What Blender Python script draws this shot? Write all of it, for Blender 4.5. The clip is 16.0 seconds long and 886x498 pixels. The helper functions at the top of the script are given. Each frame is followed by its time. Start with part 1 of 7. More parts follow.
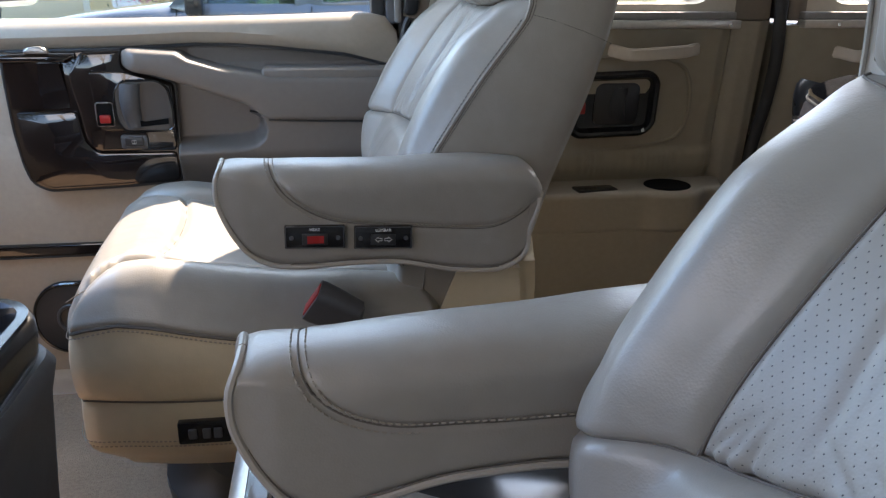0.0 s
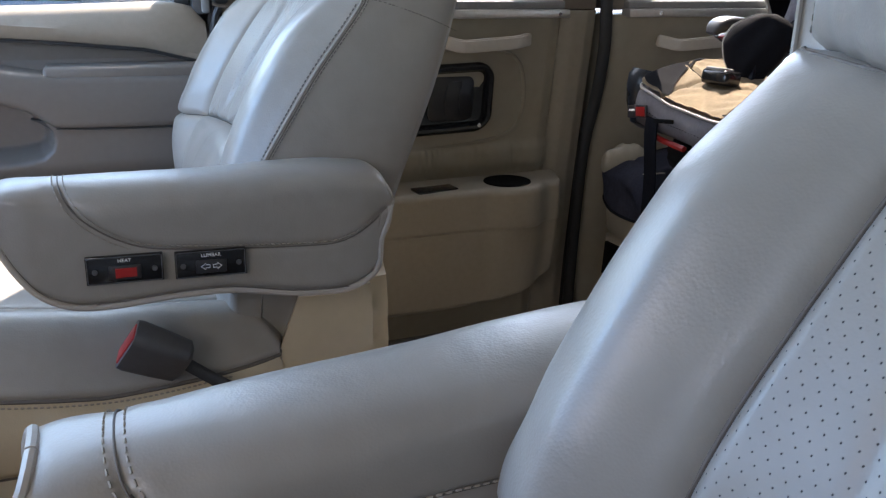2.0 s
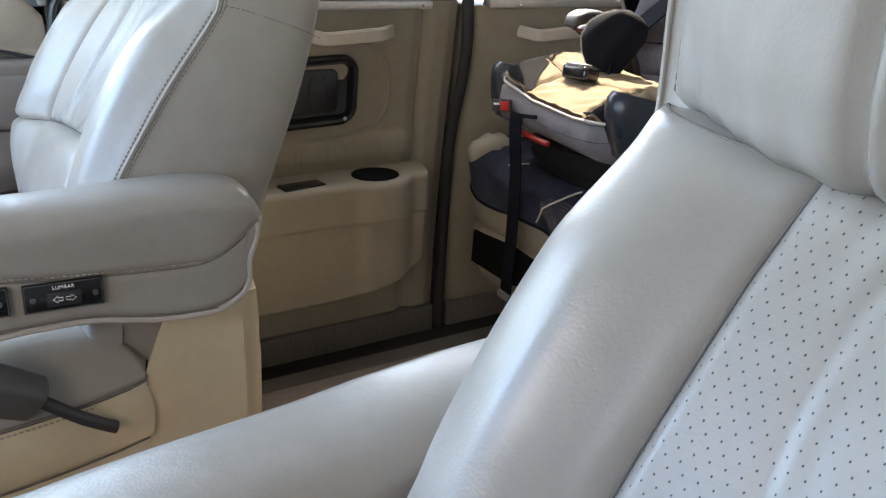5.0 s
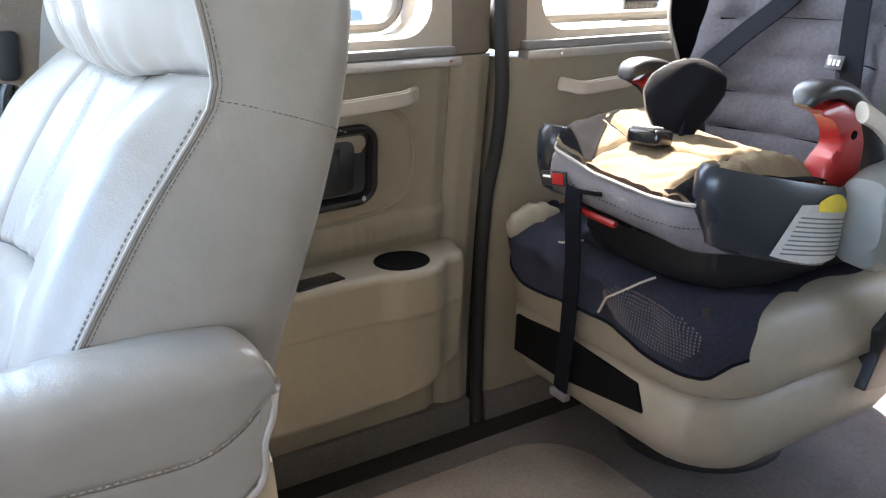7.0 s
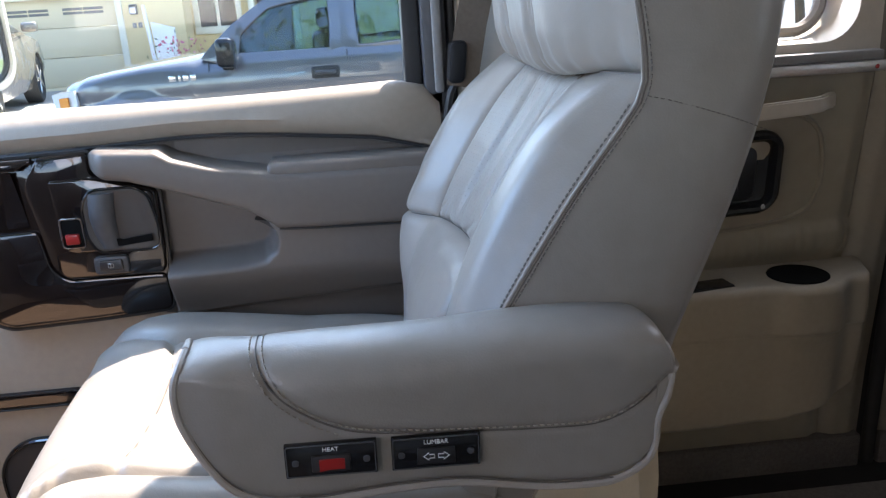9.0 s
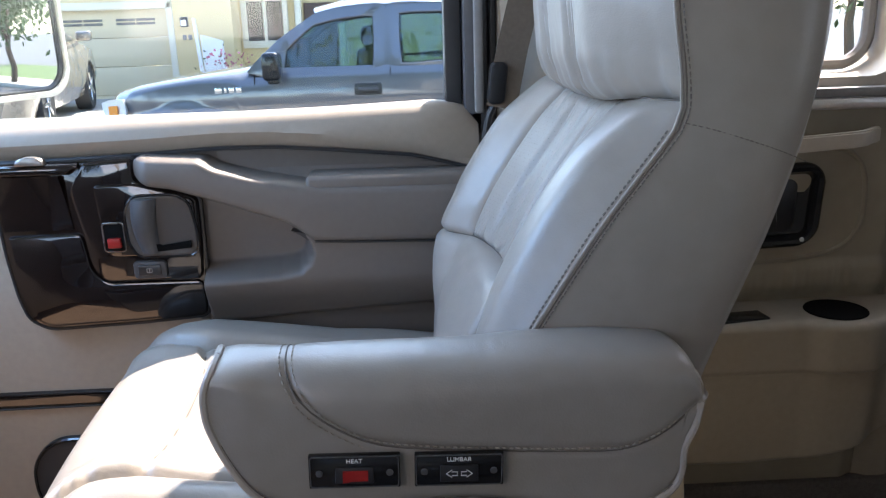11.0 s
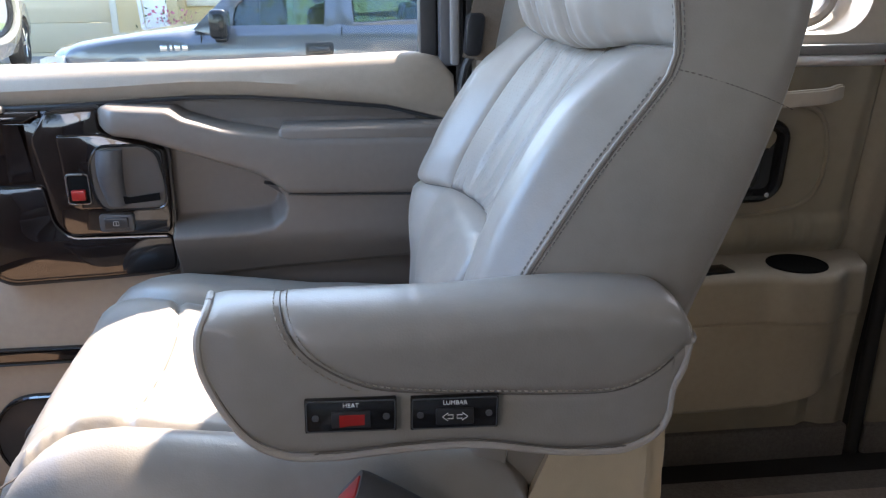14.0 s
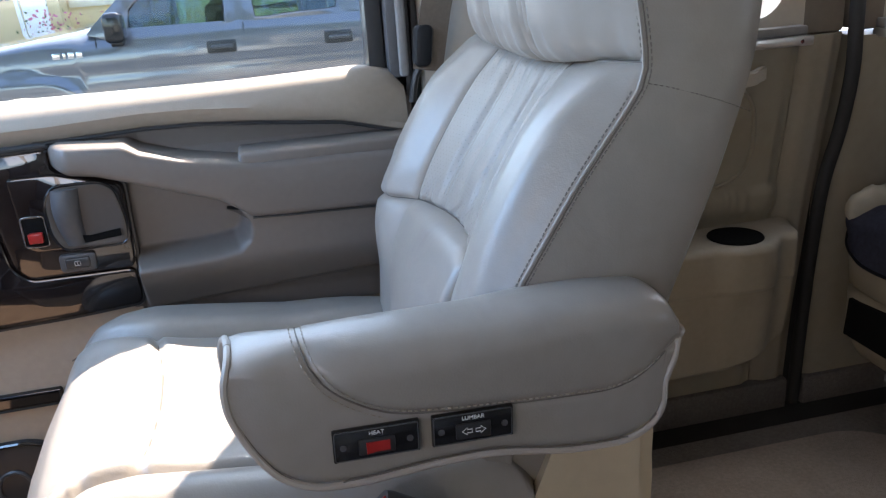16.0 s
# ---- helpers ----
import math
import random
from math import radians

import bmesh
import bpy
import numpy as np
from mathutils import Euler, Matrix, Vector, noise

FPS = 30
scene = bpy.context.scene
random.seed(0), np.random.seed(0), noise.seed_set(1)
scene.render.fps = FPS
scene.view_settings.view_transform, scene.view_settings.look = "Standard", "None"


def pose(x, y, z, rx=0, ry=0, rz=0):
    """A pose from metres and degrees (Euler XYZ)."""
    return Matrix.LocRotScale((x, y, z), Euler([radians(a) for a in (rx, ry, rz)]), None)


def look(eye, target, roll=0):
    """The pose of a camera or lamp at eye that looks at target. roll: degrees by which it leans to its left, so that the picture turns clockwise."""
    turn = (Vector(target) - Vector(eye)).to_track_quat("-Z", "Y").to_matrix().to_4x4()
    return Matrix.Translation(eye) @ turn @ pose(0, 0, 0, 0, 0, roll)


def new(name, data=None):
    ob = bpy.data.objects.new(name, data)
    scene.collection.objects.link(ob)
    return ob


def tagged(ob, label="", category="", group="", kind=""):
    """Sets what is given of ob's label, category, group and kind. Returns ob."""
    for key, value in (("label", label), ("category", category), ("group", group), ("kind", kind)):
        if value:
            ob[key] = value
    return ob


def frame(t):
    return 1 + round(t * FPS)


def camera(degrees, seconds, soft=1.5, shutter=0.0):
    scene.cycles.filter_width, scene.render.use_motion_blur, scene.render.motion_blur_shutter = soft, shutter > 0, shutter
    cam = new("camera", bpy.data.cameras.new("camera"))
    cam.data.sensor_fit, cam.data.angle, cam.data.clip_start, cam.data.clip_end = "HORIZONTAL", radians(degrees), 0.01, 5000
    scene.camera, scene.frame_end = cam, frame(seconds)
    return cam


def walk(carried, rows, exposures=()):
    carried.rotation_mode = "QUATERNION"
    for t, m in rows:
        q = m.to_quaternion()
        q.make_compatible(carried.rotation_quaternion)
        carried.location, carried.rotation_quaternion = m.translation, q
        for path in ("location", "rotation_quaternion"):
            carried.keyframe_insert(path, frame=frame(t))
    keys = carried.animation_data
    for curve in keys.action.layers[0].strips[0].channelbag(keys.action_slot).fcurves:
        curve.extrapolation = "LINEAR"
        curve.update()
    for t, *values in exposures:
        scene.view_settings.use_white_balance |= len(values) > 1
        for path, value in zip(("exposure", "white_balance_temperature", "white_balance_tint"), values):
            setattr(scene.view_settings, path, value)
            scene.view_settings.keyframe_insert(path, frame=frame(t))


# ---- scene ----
# t, x, y, z, heading to the right, pitch, lean to the left
PATH = [
    (0, 0.0680, -1.0570, 0.9116, 7.88, -19.38, 0.39),
    (0.5, 0.0980, -0.9854, 0.9000, 10.40, -19.00, 0.25),
    (1, 0.0945, -0.9055, 0.8949, 16.15, -19.17, -0.52),
    (1.5, 0.0671, -0.9340, 0.8819, 20.69, -19.16, 0.78),
    (2, 0.0630, -0.9145, 0.8850, 21.26, -19.28, 0.84),
    (2.5, 0.0537, -0.9353, 0.8834, 22.95, -21.78, 1.44),
    (3, 0.0500, -0.9874, 0.8939, 27.29, -26.78, 2.33),
    (3.5, 0.0579, -0.9928, 0.9028, 30.61, -27.04, 2.38),
    (4, 0.0679, -0.9728, 0.9038, 31.88, -26.15, 2.63),
    (4.5, 0.0649, -0.9368, 0.9223, 31.80, -22.72, 2.12),
    (4.7, 0.0629, -0.9229, 0.9325, 30.95, -21.74, 2.33),
    (6.8, 0.1723, -0.5688, 0.9377, 37.28, -19.49, 1.58),
    (7, 0.1562, -0.5921, 0.9530, 31.29, -19.31, -0.42),
    (7.5, 0.1380, -0.5926, 0.9487, 21.65, -18.41, -3.00),
    (8, 0.1167, -0.6056, 0.9384, 14.85, -18.29, -2.93),
    (8.5, 0.1064, -0.6331, 0.9503, 6.13, -17.60, -3.97),
    (9, 0.1005, -0.6373, 0.9460, 4.30, -17.46, -3.49),
    (9.5, 0.1030, -0.6351, 0.9443, 4.05, -17.18, -2.93),
    (10, 0.1035, -0.6434, 0.9501, 3.22, -16.44, -2.44),
    (12.5, 0.1004, -0.6380, 0.9367, 1.10, -15.83, -1.43),
    (13, 0.1038, -0.6327, 0.9343, 1.55, -16.17, -1.31),
    (13.5, 0.0961, -0.6318, 0.9279, 3.22, -16.93, -0.84),
    (14, 0.0584, -0.6425, 0.9276, 5.67, -18.47, -0.56),
    (14.5, 0.0080, -0.6293, 0.9864, 8.33, -18.99, -2.04),
    (15, -0.0150, -0.6407, 0.9942, 9.48, -19.33, -3.64),
    (15.5, -0.0332, -0.6418, 0.9810, 10.48, -19.73, -3.47),
    (16, -0.0234, -0.6469, 0.9798, 12.01, -20.07, -3.83),
]


def eye_pose(x, y, z, heading, pitch, lean):
    h, p = radians(heading), radians(pitch)
    way = Vector((math.sin(h) * math.cos(p), math.cos(h) * math.cos(p), math.sin(p)))
    return look((x, y, z), Vector((x, y, z)) + way, lean)


cam = camera(57.43, 16.0, soft=1.25)
walk(cam, [(t, eye_pose(*row)) for t, *row in PATH],
     exposures=[(0.0, 2.8, 6250, 18), (1.0, 3.0, 5900, 17), (1.7, 3.0, 5900, 18), (2.5, 3.1, 6050, 18), (3.5, 3.3, 6200, 17), (4.7, 3.55, 6450, 16), (6.8, 4.3, 6100, 16), (7.5, 3.7, 6250, 18),
                (8.2, 3.4, 6000, 18), (9.0, 2.85, 5950, 20), (12.5, 2.85, 5950, 20), (13.8, 3.0, 6000, 20), (14.5, 3.1, 6100, 20), (16.0, 3.0, 6050, 20)])

# ---- light: a high sun on the passenger side, clear sky
SUN_WAY = Vector((0.49, 1.0, 1.60)).normalized()
world = bpy.data.worlds.new("sky")
scene.world = world
world.use_nodes = True
wn = world.node_tree
sky = wn.nodes.new("ShaderNodeTexSky")
sky.sky_type = "NISHITA"
sky.sun_disc = False
sky.sun_elevation = math.asin(SUN_WAY.z)
sky.sun_rotation = math.atan2(SUN_WAY.x, SUN_WAY.y)
wn.links.new(sky.outputs[0], wn.nodes["Background"].inputs[0])
wn.nodes["Background"].inputs[1].default_value = 0.115
sun_data = bpy.data.lights.new("sun", "SUN")
sun_data.energy, sun_data.angle, sun_data.color = 2.8, radians(0.5), (1.0, 0.87, 0.68)
sun = new("sun", sun_data)
sun.rotation_euler = SUN_WAY.to_track_quat("Z", "Y").to_euler()


# area lamps that stand in for light through the van's openings
def opening(name, at, way, wide, high, power, tint):
    data = bpy.data.lights.new(name, "AREA")
    data.shape, data.size, data.size_y = "RECTANGLE", wide, high
    data.energy, data.color = power, tint
    lamp = new(name, data)
    lamp.matrix_world = Matrix.Translation(at) @ Vector(way).to_track_quat("-Z", "Y").to_matrix().to_4x4()
    return lamp


opening("windscreen_light", (-0.95, 0.36, 1.32), (1.0, 0.0, -0.50), 0.65, 0.45, 1.45, (0.38, 0.68, 1.0))
# warm fill added at the unseen driver's window, for bounce off the ground
opening("driver_window_fill", (-0.66, -1.12, 1.10), (0.15, 1.0, -0.45), 0.6, 0.45, 0.55, (1.0, 0.87, 0.72))
opening("passenger_window_light", (-0.42, 0.70, 1.15), (0.0, -1.0, -0.25), 1.1, 0.6, 0.75, (0.78, 0.91, 1.0))
opening("side_window_light", (1.2, 0.66, 1.12), (0.0, -1.0, -0.25), 1.3, 0.5, 1.2, (0.88, 0.95, 1.0))
# fill added at an unseen rear opening to lift the side wall
opening("driver_rear_fill", (3.1, -1.12, 1.12), (-0.3, 1.0, -0.35), 1.0, 0.5, 0.55, (0.85, 0.93, 1.0))



# ---- materials
def mat(name, base, rough=0.5, metal=0.0, var=0.12, scale=6.0, fine=90.0, bump=0.15, bump_scale=300.0, dist=0.0006,
        rough_var=0.08, coat=0.0, spec=0.5):
    m = bpy.data.materials.new(name)
    m.use_nodes = True
    n, l = m.node_tree.nodes, m.node_tree.links
    b = n["Principled BSDF"]
    b.inputs["Metallic"].default_value = metal
    b.inputs["Coat Weight"].default_value = coat
    b.inputs["Coat Roughness"].default_value = 0.03
    b.inputs["Specular IOR Level"].default_value = spec
    co = n.new("ShaderNodeTexCoord")
    big, small = n.new("ShaderNodeTexNoise"), n.new("ShaderNodeTexNoise")
    big.inputs["Scale"].default_value, small.inputs["Scale"].default_value = scale, fine
    big.inputs["Detail"].default_value, small.inputs["Detail"].default_value = 4.0, 3.0
    add = n.new("ShaderNodeMath")
    add.operation = "ADD"
    for t in (big, small):
        l.new(co.outputs["Object"], t.inputs["Vector"])
    l.new(big.outputs[0], add.inputs[0])
    l.new(small.outputs[0], add.inputs[1])
    ramp = n.new("ShaderNodeMapRange")
    ramp.inputs[1].default_value, ramp.inputs[2].default_value = 0.6, 1.4
    ramp.inputs[3].default_value, ramp.inputs[4].default_value = 1.0 - var, 1.0 + var
    l.new(add.outputs[0], ramp.inputs[0])
    mul = n.new("ShaderNodeVectorMath")
    mul.operation = "SCALE"
    mul.inputs[0].default_value = base
    l.new(ramp.outputs[0], mul.inputs["Scale"])
    l.new(mul.outputs[0], b.inputs["Base Color"])
    rr = n.new("ShaderNodeMapRange")
    rr.inputs[1].default_value, rr.inputs[2].default_value = 0.3, 0.7
    rr.inputs[3].default_value, rr.inputs[4].default_value = max(0.01, rough - rough_var), min(1.0, rough + rough_var)
    l.new(big.outputs[0], rr.inputs[0])
    l.new(rr.outputs[0], b.inputs["Roughness"])
    if bump > 0:
        g = n.new("ShaderNodeTexNoise")
        g.inputs["Scale"].default_value = bump_scale
        g.inputs["Detail"].default_value = 3.0
        l.new(co.outputs["Object"], g.inputs["Vector"])
        bp = n.new("ShaderNodeBump")
        bp.inputs["Strength"].default_value, bp.inputs["Distance"].default_value = bump, dist
        l.new(g.outputs[0], bp.inputs["Height"])
        l.new(bp.outputs[0], b.inputs["Normal"])
    return m


def leather(name, base, rough=0.42, dots=False):
    """Grained hide with soft creases; dots: punched holes in staggered rows."""
    m = mat(name, base, rough, var=0.07, scale=5.0, fine=40.0, bump=0.0, rough_var=0.04)
    n, l = m.node_tree.nodes, m.node_tree.links
    b = n["Principled BSDF"]
    co = n.new("ShaderNodeTexCoord")
    cell = n.new("ShaderNodeTexVoronoi")
    cell.inputs["Scale"].default_value = 520.0
    crease = n.new("ShaderNodeTexNoise")
    crease.inputs["Scale"].default_value, crease.inputs["Detail"].default_value = 14.0, 5.0
    crease.inputs["Distortion"].default_value = 0.6
    for t in (cell, crease):
        l.new(co.outputs["Object"], t.inputs["Vector"])
    warp = n.new("ShaderNodeMixRGB")
    warp.blend_type = "ADD"
    warp.inputs[0].default_value = 0.06
    l.new(co.outputs["Object"], warp.inputs[1])
    l.new(crease.outputs["Color"], warp.inputs[2])
    crack = n.new("ShaderNodeTexVoronoi")
    crack.feature = "DISTANCE_TO_EDGE"
    crack.inputs["Scale"].default_value = 30.0
    l.new(warp.outputs[0], crack.inputs["Vector"])
    fold = n.new("ShaderNodeMapRange")
    fold.inputs[1].default_value, fold.inputs[2].default_value = 0.0, 0.035
    l.new(crack.outputs["Distance"], fold.inputs[0])
    b0 = n.new("ShaderNodeBump")
    b0.inputs["Strength"].default_value, b0.inputs["Distance"].default_value = 0.03, 0.0010
    l.new(fold.outputs[0], b0.inputs["Height"])
    b1, b2 = n.new("ShaderNodeBump"), n.new("ShaderNodeBump")
    l.new(b0.outputs[0], b1.inputs["Normal"])
    b1.inputs["Strength"].default_value, b1.inputs["Distance"].default_value = 0.42, 0.004
    b2.inputs["Strength"].default_value, b2.inputs["Distance"].default_value = 0.16, 0.0006
    l.new(crease.outputs[0], b1.inputs["Height"])
    l.new(cell.outputs["Distance"], b2.inputs["Height"])
    l.new(b1.outputs[0], b2.inputs["Normal"])
    l.new(b2.outputs[0], b.inputs["Normal"])
    if dots:
        near = None
        for shift in ((0.0, 0.0, 0.0), (0.5, 0.5, 0.5)):
            sc = n.new("ShaderNodeVectorMath")
            sc.operation = "MULTIPLY_ADD"
            sc.inputs[1].default_value = (0.0, 136.0, 108.0)
            sc.inputs[2].default_value = shift
            l.new(co.outputs["Object"], sc.inputs[0])
            fr = n.new("ShaderNodeVectorMath")
            fr.operation = "FRACTION"
            l.new(sc.outputs[0], fr.inputs[0])
            off = n.new("ShaderNodeVectorMath")
            off.operation = "SUBTRACT"
            off.inputs[1].default_value = (shift[0], 0.5, 0.5)
            l.new(fr.outputs[0], off.inputs[0])
            ln = n.new("ShaderNodeVectorMath")
            ln.operation = "LENGTH"
            l.new(off.outputs[0], ln.inputs[0])
            if near is None:
                near = ln.outputs["Value"]
            else:
                mn = n.new("ShaderNodeMath")
                mn.operation = "MINIMUM"
                l.new(near, mn.inputs[0])
                l.new(ln.outputs["Value"], mn.inputs[1])
                near = mn.outputs[0]
        step = n.new("ShaderNodeMapRange")
        step.inputs[1].default_value, step.inputs[2].default_value = 0.036, 0.07
        step.inputs[3].default_value, step.inputs[4].default_value = 0.0, 1.0
        l.new(near, step.inputs[0])
        mix = n.new("ShaderNodeMix")
        mix.data_type = "RGBA"
        mix.inputs[6].default_value = (0.035, 0.032, 0.03, 1)
        l.new(step.outputs[0], mix.inputs[0])
        old = b.inputs["Base Color"].links[0].from_socket
        l.new(old, mix.inputs[7])
        l.new(mix.outputs[2], b.inputs["Base Color"])
        b3 = n.new("ShaderNodeBump")
        b3.inputs["Strength"].default_value, b3.inputs["Distance"].default_value = 0.6, 0.0012
        l.new(step.outputs[0], b3.inputs["Height"])
        l.new(b2.outputs[0], b3.inputs["Normal"])
        l.new(b3.outputs[0], b.inputs["Normal"])
    return m


def fabric(name, base, pitch=500.0, rough=0.9, var=0.15, depth=0.0008, spec=0.2):
    m = mat(name, base, rough, var=var, scale=9.0, fine=140.0, bump=0.0, spec=spec)
    n, l = m.node_tree.nodes, m.node_tree.links
    co = n.new("ShaderNodeTexCoord")
    v = n.new("ShaderNodeTexVoronoi")
    v.inputs["Scale"].default_value = pitch
    l.new(co.outputs["Object"], v.inputs["Vector"])
    bp = n.new("ShaderNodeBump")
    bp.inputs["Strength"].default_value, bp.inputs["Distance"].default_value = 0.6, depth
    l.new(v.outputs["Distance"], bp.inputs["Height"])
    l.new(bp.outputs[0], n["Principled BSDF"].inputs["Normal"])
    return m


def clear_glass(name, tint=(0.9, 0.95, 0.92), gloss_ior=1.45):
    m = bpy.data.materials.new(name)
    m.use_nodes = True
    n, l = m.node_tree.nodes, m.node_tree.links
    n.remove(n["Principled BSDF"])
    tr, gl, fr, mx = (n.new(k) for k in ("ShaderNodeBsdfTransparent", "ShaderNodeBsdfGlossy", "ShaderNodeFresnel", "ShaderNodeMixShader"))
    tr.inputs[0].default_value = (*tint, 1)
    gl.inputs["Roughness"].default_value = 0.01
    fr.inputs["IOR"].default_value = gloss_ior
    l.new(fr.outputs[0], mx.inputs[0])
    l.new(tr.outputs[0], mx.inputs[1])
    l.new(gl.outputs[0], mx.inputs[2])
    l.new(mx.outputs[0], n["Material Output"].inputs[0])
    return m


LEATHER = leather("grey_beige_leather", (0.270, 0.245, 0.213), 0.345)
LEATHER_DOTS = leather("punched_leather", (0.270, 0.245, 0.213), 0.43, dots=True)
VINYL = leather("beige_vinyl", (0.33, 0.295, 0.225), 0.46)
# beige vinyl with warm bounce light from the floor put into its colour
SKIRT = leather("bounce_tinted_beige_vinyl", (0.52, 0.43, 0.29), 0.45)
# dark colour for the shade down in the leather seams
SEAM_SHADE = mat("painted_seam_shade", (0.13, 0.115, 0.10), 0.9, bump=0.0)
THREAD = mat("stitch_thread", (0.30, 0.265, 0.22), 0.8, bump=0.0)
THREAD_DARK = mat("dark_stitch_thread", (0.140, 0.125, 0.106), 0.85, bump=0.0)
REAR_GREY = leather("dark_grey_leather", (0.20, 0.205, 0.19), 0.45)
PIPING = leather("leather_piping", (0.36, 0.325, 0.28), 0.4)
TAUPE = mat("taupe_door_plastic", (0.138, 0.119, 0.102), 0.5, var=0.06, bump=0.35, bump_scale=700.0, dist=0.0004)
DARK_TAUPE = mat("dark_taupe_plastic", (0.062, 0.053, 0.045), 0.5, var=0.06, bump=0.3, bump_scale=700.0, dist=0.0003)
DOOR_LOW = mat("warm_taupe_door_panel", (0.40, 0.33, 0.255), 0.6, var=0.07, bump=0.3, bump_scale=600.0, dist=0.0004)
RAIL_PAD = mat("taupe_rail_vinyl", (0.28, 0.235, 0.185), 0.55, var=0.07, bump=0.35, bump_scale=450.0, dist=0.0006)
POST = mat("dark_taupe_post_vinyl", (0.19, 0.162, 0.130), 0.6, var=0.07, bump=0.3, bump_scale=450.0, dist=0.0005)
TAN = mat("tan_door_plastic", (0.31, 0.275, 0.215), 0.6, var=0.07, bump=0.3, bump_scale=600.0, dist=0.0004)
PAD = mat("padded_beige_vinyl", (0.50, 0.45, 0.375), 0.6, var=0.06, bump=0.3, bump_scale=450.0, dist=0.0005)
GLOSS = mat("gloss_dark_burl", (0.013, 0.009, 0.008), 0.05, var=0.4, scale=14.0, bump=0.0, coat=0.35, rough_var=0.02)
SATIN = mat("satin_grey_metal", (0.30, 0.28, 0.26), 0.3, metal=0.8, bump=0.0)
BLACK = mat("black_plastic", (0.025, 0.025, 0.026), 0.38, bump=0.2, bump_scale=500.0)
BLACK_GLOSS = mat("shiny_black_plastic", (0.012, 0.012, 0.013), 0.14, bump=0.0, rough_var=0.04)
# near-black for the shade inside holes that are not cut out
HOLE_SHADE = mat("painted_hole_shade", (0.006, 0.006, 0.006), 0.95, bump=0.0, spec=0.1)
POD = mat("dark_blue_grey_plastic", (0.018, 0.022, 0.028), 0.3, bump=0.0)
BLACK_SHELL = mat("black_shell_plastic", (0.009, 0.009, 0.010), 0.55, bump=0.2, bump_scale=500.0, spec=0.25)
RUBBER = mat("black_rubber", (0.022, 0.022, 0.022), 0.7)
DARK_GREY = mat("dark_grey_plastic", (0.065, 0.065, 0.068), 0.5)
GREY = mat("grey_plastic", (0.20, 0.195, 0.19), 0.5)
RED = mat("red_plastic", (0.34, 0.018, 0.015), 0.35, bump=0.0)
WHITE = mat("white_print", (0.8, 0.8, 0.78), 0.5, bump=0.0)
CARPET = fabric("brown_carpet", (0.36, 0.25, 0.17), 420.0, 0.95, 0.25, 0.003)
MAT_CARPET = fabric("taupe_mat_carpet", (0.33, 0.28, 0.235), 420.0, 0.95, 0.2, 0.003)
DARK_CARPET = fabric("dark_carpet", (0.17, 0.155, 0.145), 420.0, 0.95, 0.25, 0.003)
WEB_GREY = fabric("taupe_belt_webbing", (0.13, 0.105, 0.082), 900.0, 0.7)
BOOST_BLACK = fabric("black_booster_cloth", (0.007, 0.007, 0.009), 700.0, 0.8, spec=0.06)
WEB_BLACK = fabric("black_belt_webbing", (0.009, 0.010, 0.014), 900.0, 0.75, spec=0.08)
NAVY = fabric("dark_navy_canvas", (0.055, 0.058, 0.082), 500.0, 0.85, 0.25)
GREY_CLOTH = fabric("charcoal_booster_cloth", (0.17, 0.165, 0.185), 420.0, 0.9, 0.25)
MID_CLOTH = fabric("grey_booster_cloth", (0.135, 0.125, 0.128), 420.0, 0.9, 0.15)
TAN_CLOTH = fabric("tan_booster_cloth", (0.31, 0.245, 0.16), 420.0, 0.9, 0.15)
ALU = mat("dull_aluminium", (0.55, 0.53, 0.50), 0.38, metal=0.7, bump=0.1)
CHROME = mat("chrome", (0.75, 0.75, 0.75), 0.12, metal=1.0, bump=0.0)
HEADLINER = fabric("beige_headliner", (0.48, 0.44, 0.38), 300.0, 0.95, 0.05)
WINDOW = clear_glass("window_glass")
TRUCK_GLASS = clear_glass("tinted_truck_glass", (0.66, 0.78, 0.76), 1.75)
MIRROR = mat("mirror_silver", (0.9, 0.9, 0.9), 0.01, metal=1.0, var=0.0, bump=0.0, rough_var=0.0)
VAN_PAINT = mat("pale_van_paint", (0.62, 0.58, 0.51), 0.25, var=0.03, bump=0.0, coat=0.6)


# ---- building helpers
def link_mesh(name, bm, material, smooth=40.0):
    bmesh.ops.recalc_face_normals(bm, faces=bm.faces)
    me = bpy.data.meshes.new(name)
    bm.to_mesh(me)
    bm.free()
    me.materials.append(material)
    if smooth:
        for p in me.polygons:
            p.use_smooth = True
        me.set_sharp_from_angle(angle=radians(smooth))
    return new(name, me)


def part(name, bm, material, parent, label="", smooth=40.0):
    ob = link_mesh(name, bm, material, smooth)
    ob.parent = parent
    if parent.type == "EMPTY":
        ob.matrix_parent_inverse = Matrix.Translation(-parent.location)
    if label:
        tagged(ob, label)
    return ob


def thing(name, label, category, at=(0, 0, 0), group="", kind=""):
    """An Empty at the thing's base; its parts are built in world places."""
    ob = new(name)
    ob.location = at
    ob.empty_display_size = 0.05
    return tagged(ob, label, category, group, kind)


def single(name, bm, material, label, category, kind="", smooth=40.0, group=""):
    return tagged(link_mesh(name, bm, material, smooth), label, category, group, kind)


def box(bm, lo, hi, bevel=0.0, seg=2):
    lo, hi = Vector(lo), Vector(hi)
    m = Matrix.Translation((lo + hi) / 2) @ Matrix.Diagonal((*(hi - lo), 1))
    made = bmesh.ops.create_cube(bm, size=1.0, matrix=m)["verts"]
    if bevel:
        edges = list({e for v in made for e in v.link_edges})
        bmesh.ops.bevel(bm, geom=edges, offset=bevel, segments=seg, affect="EDGES", profile=0.5)
    return bm


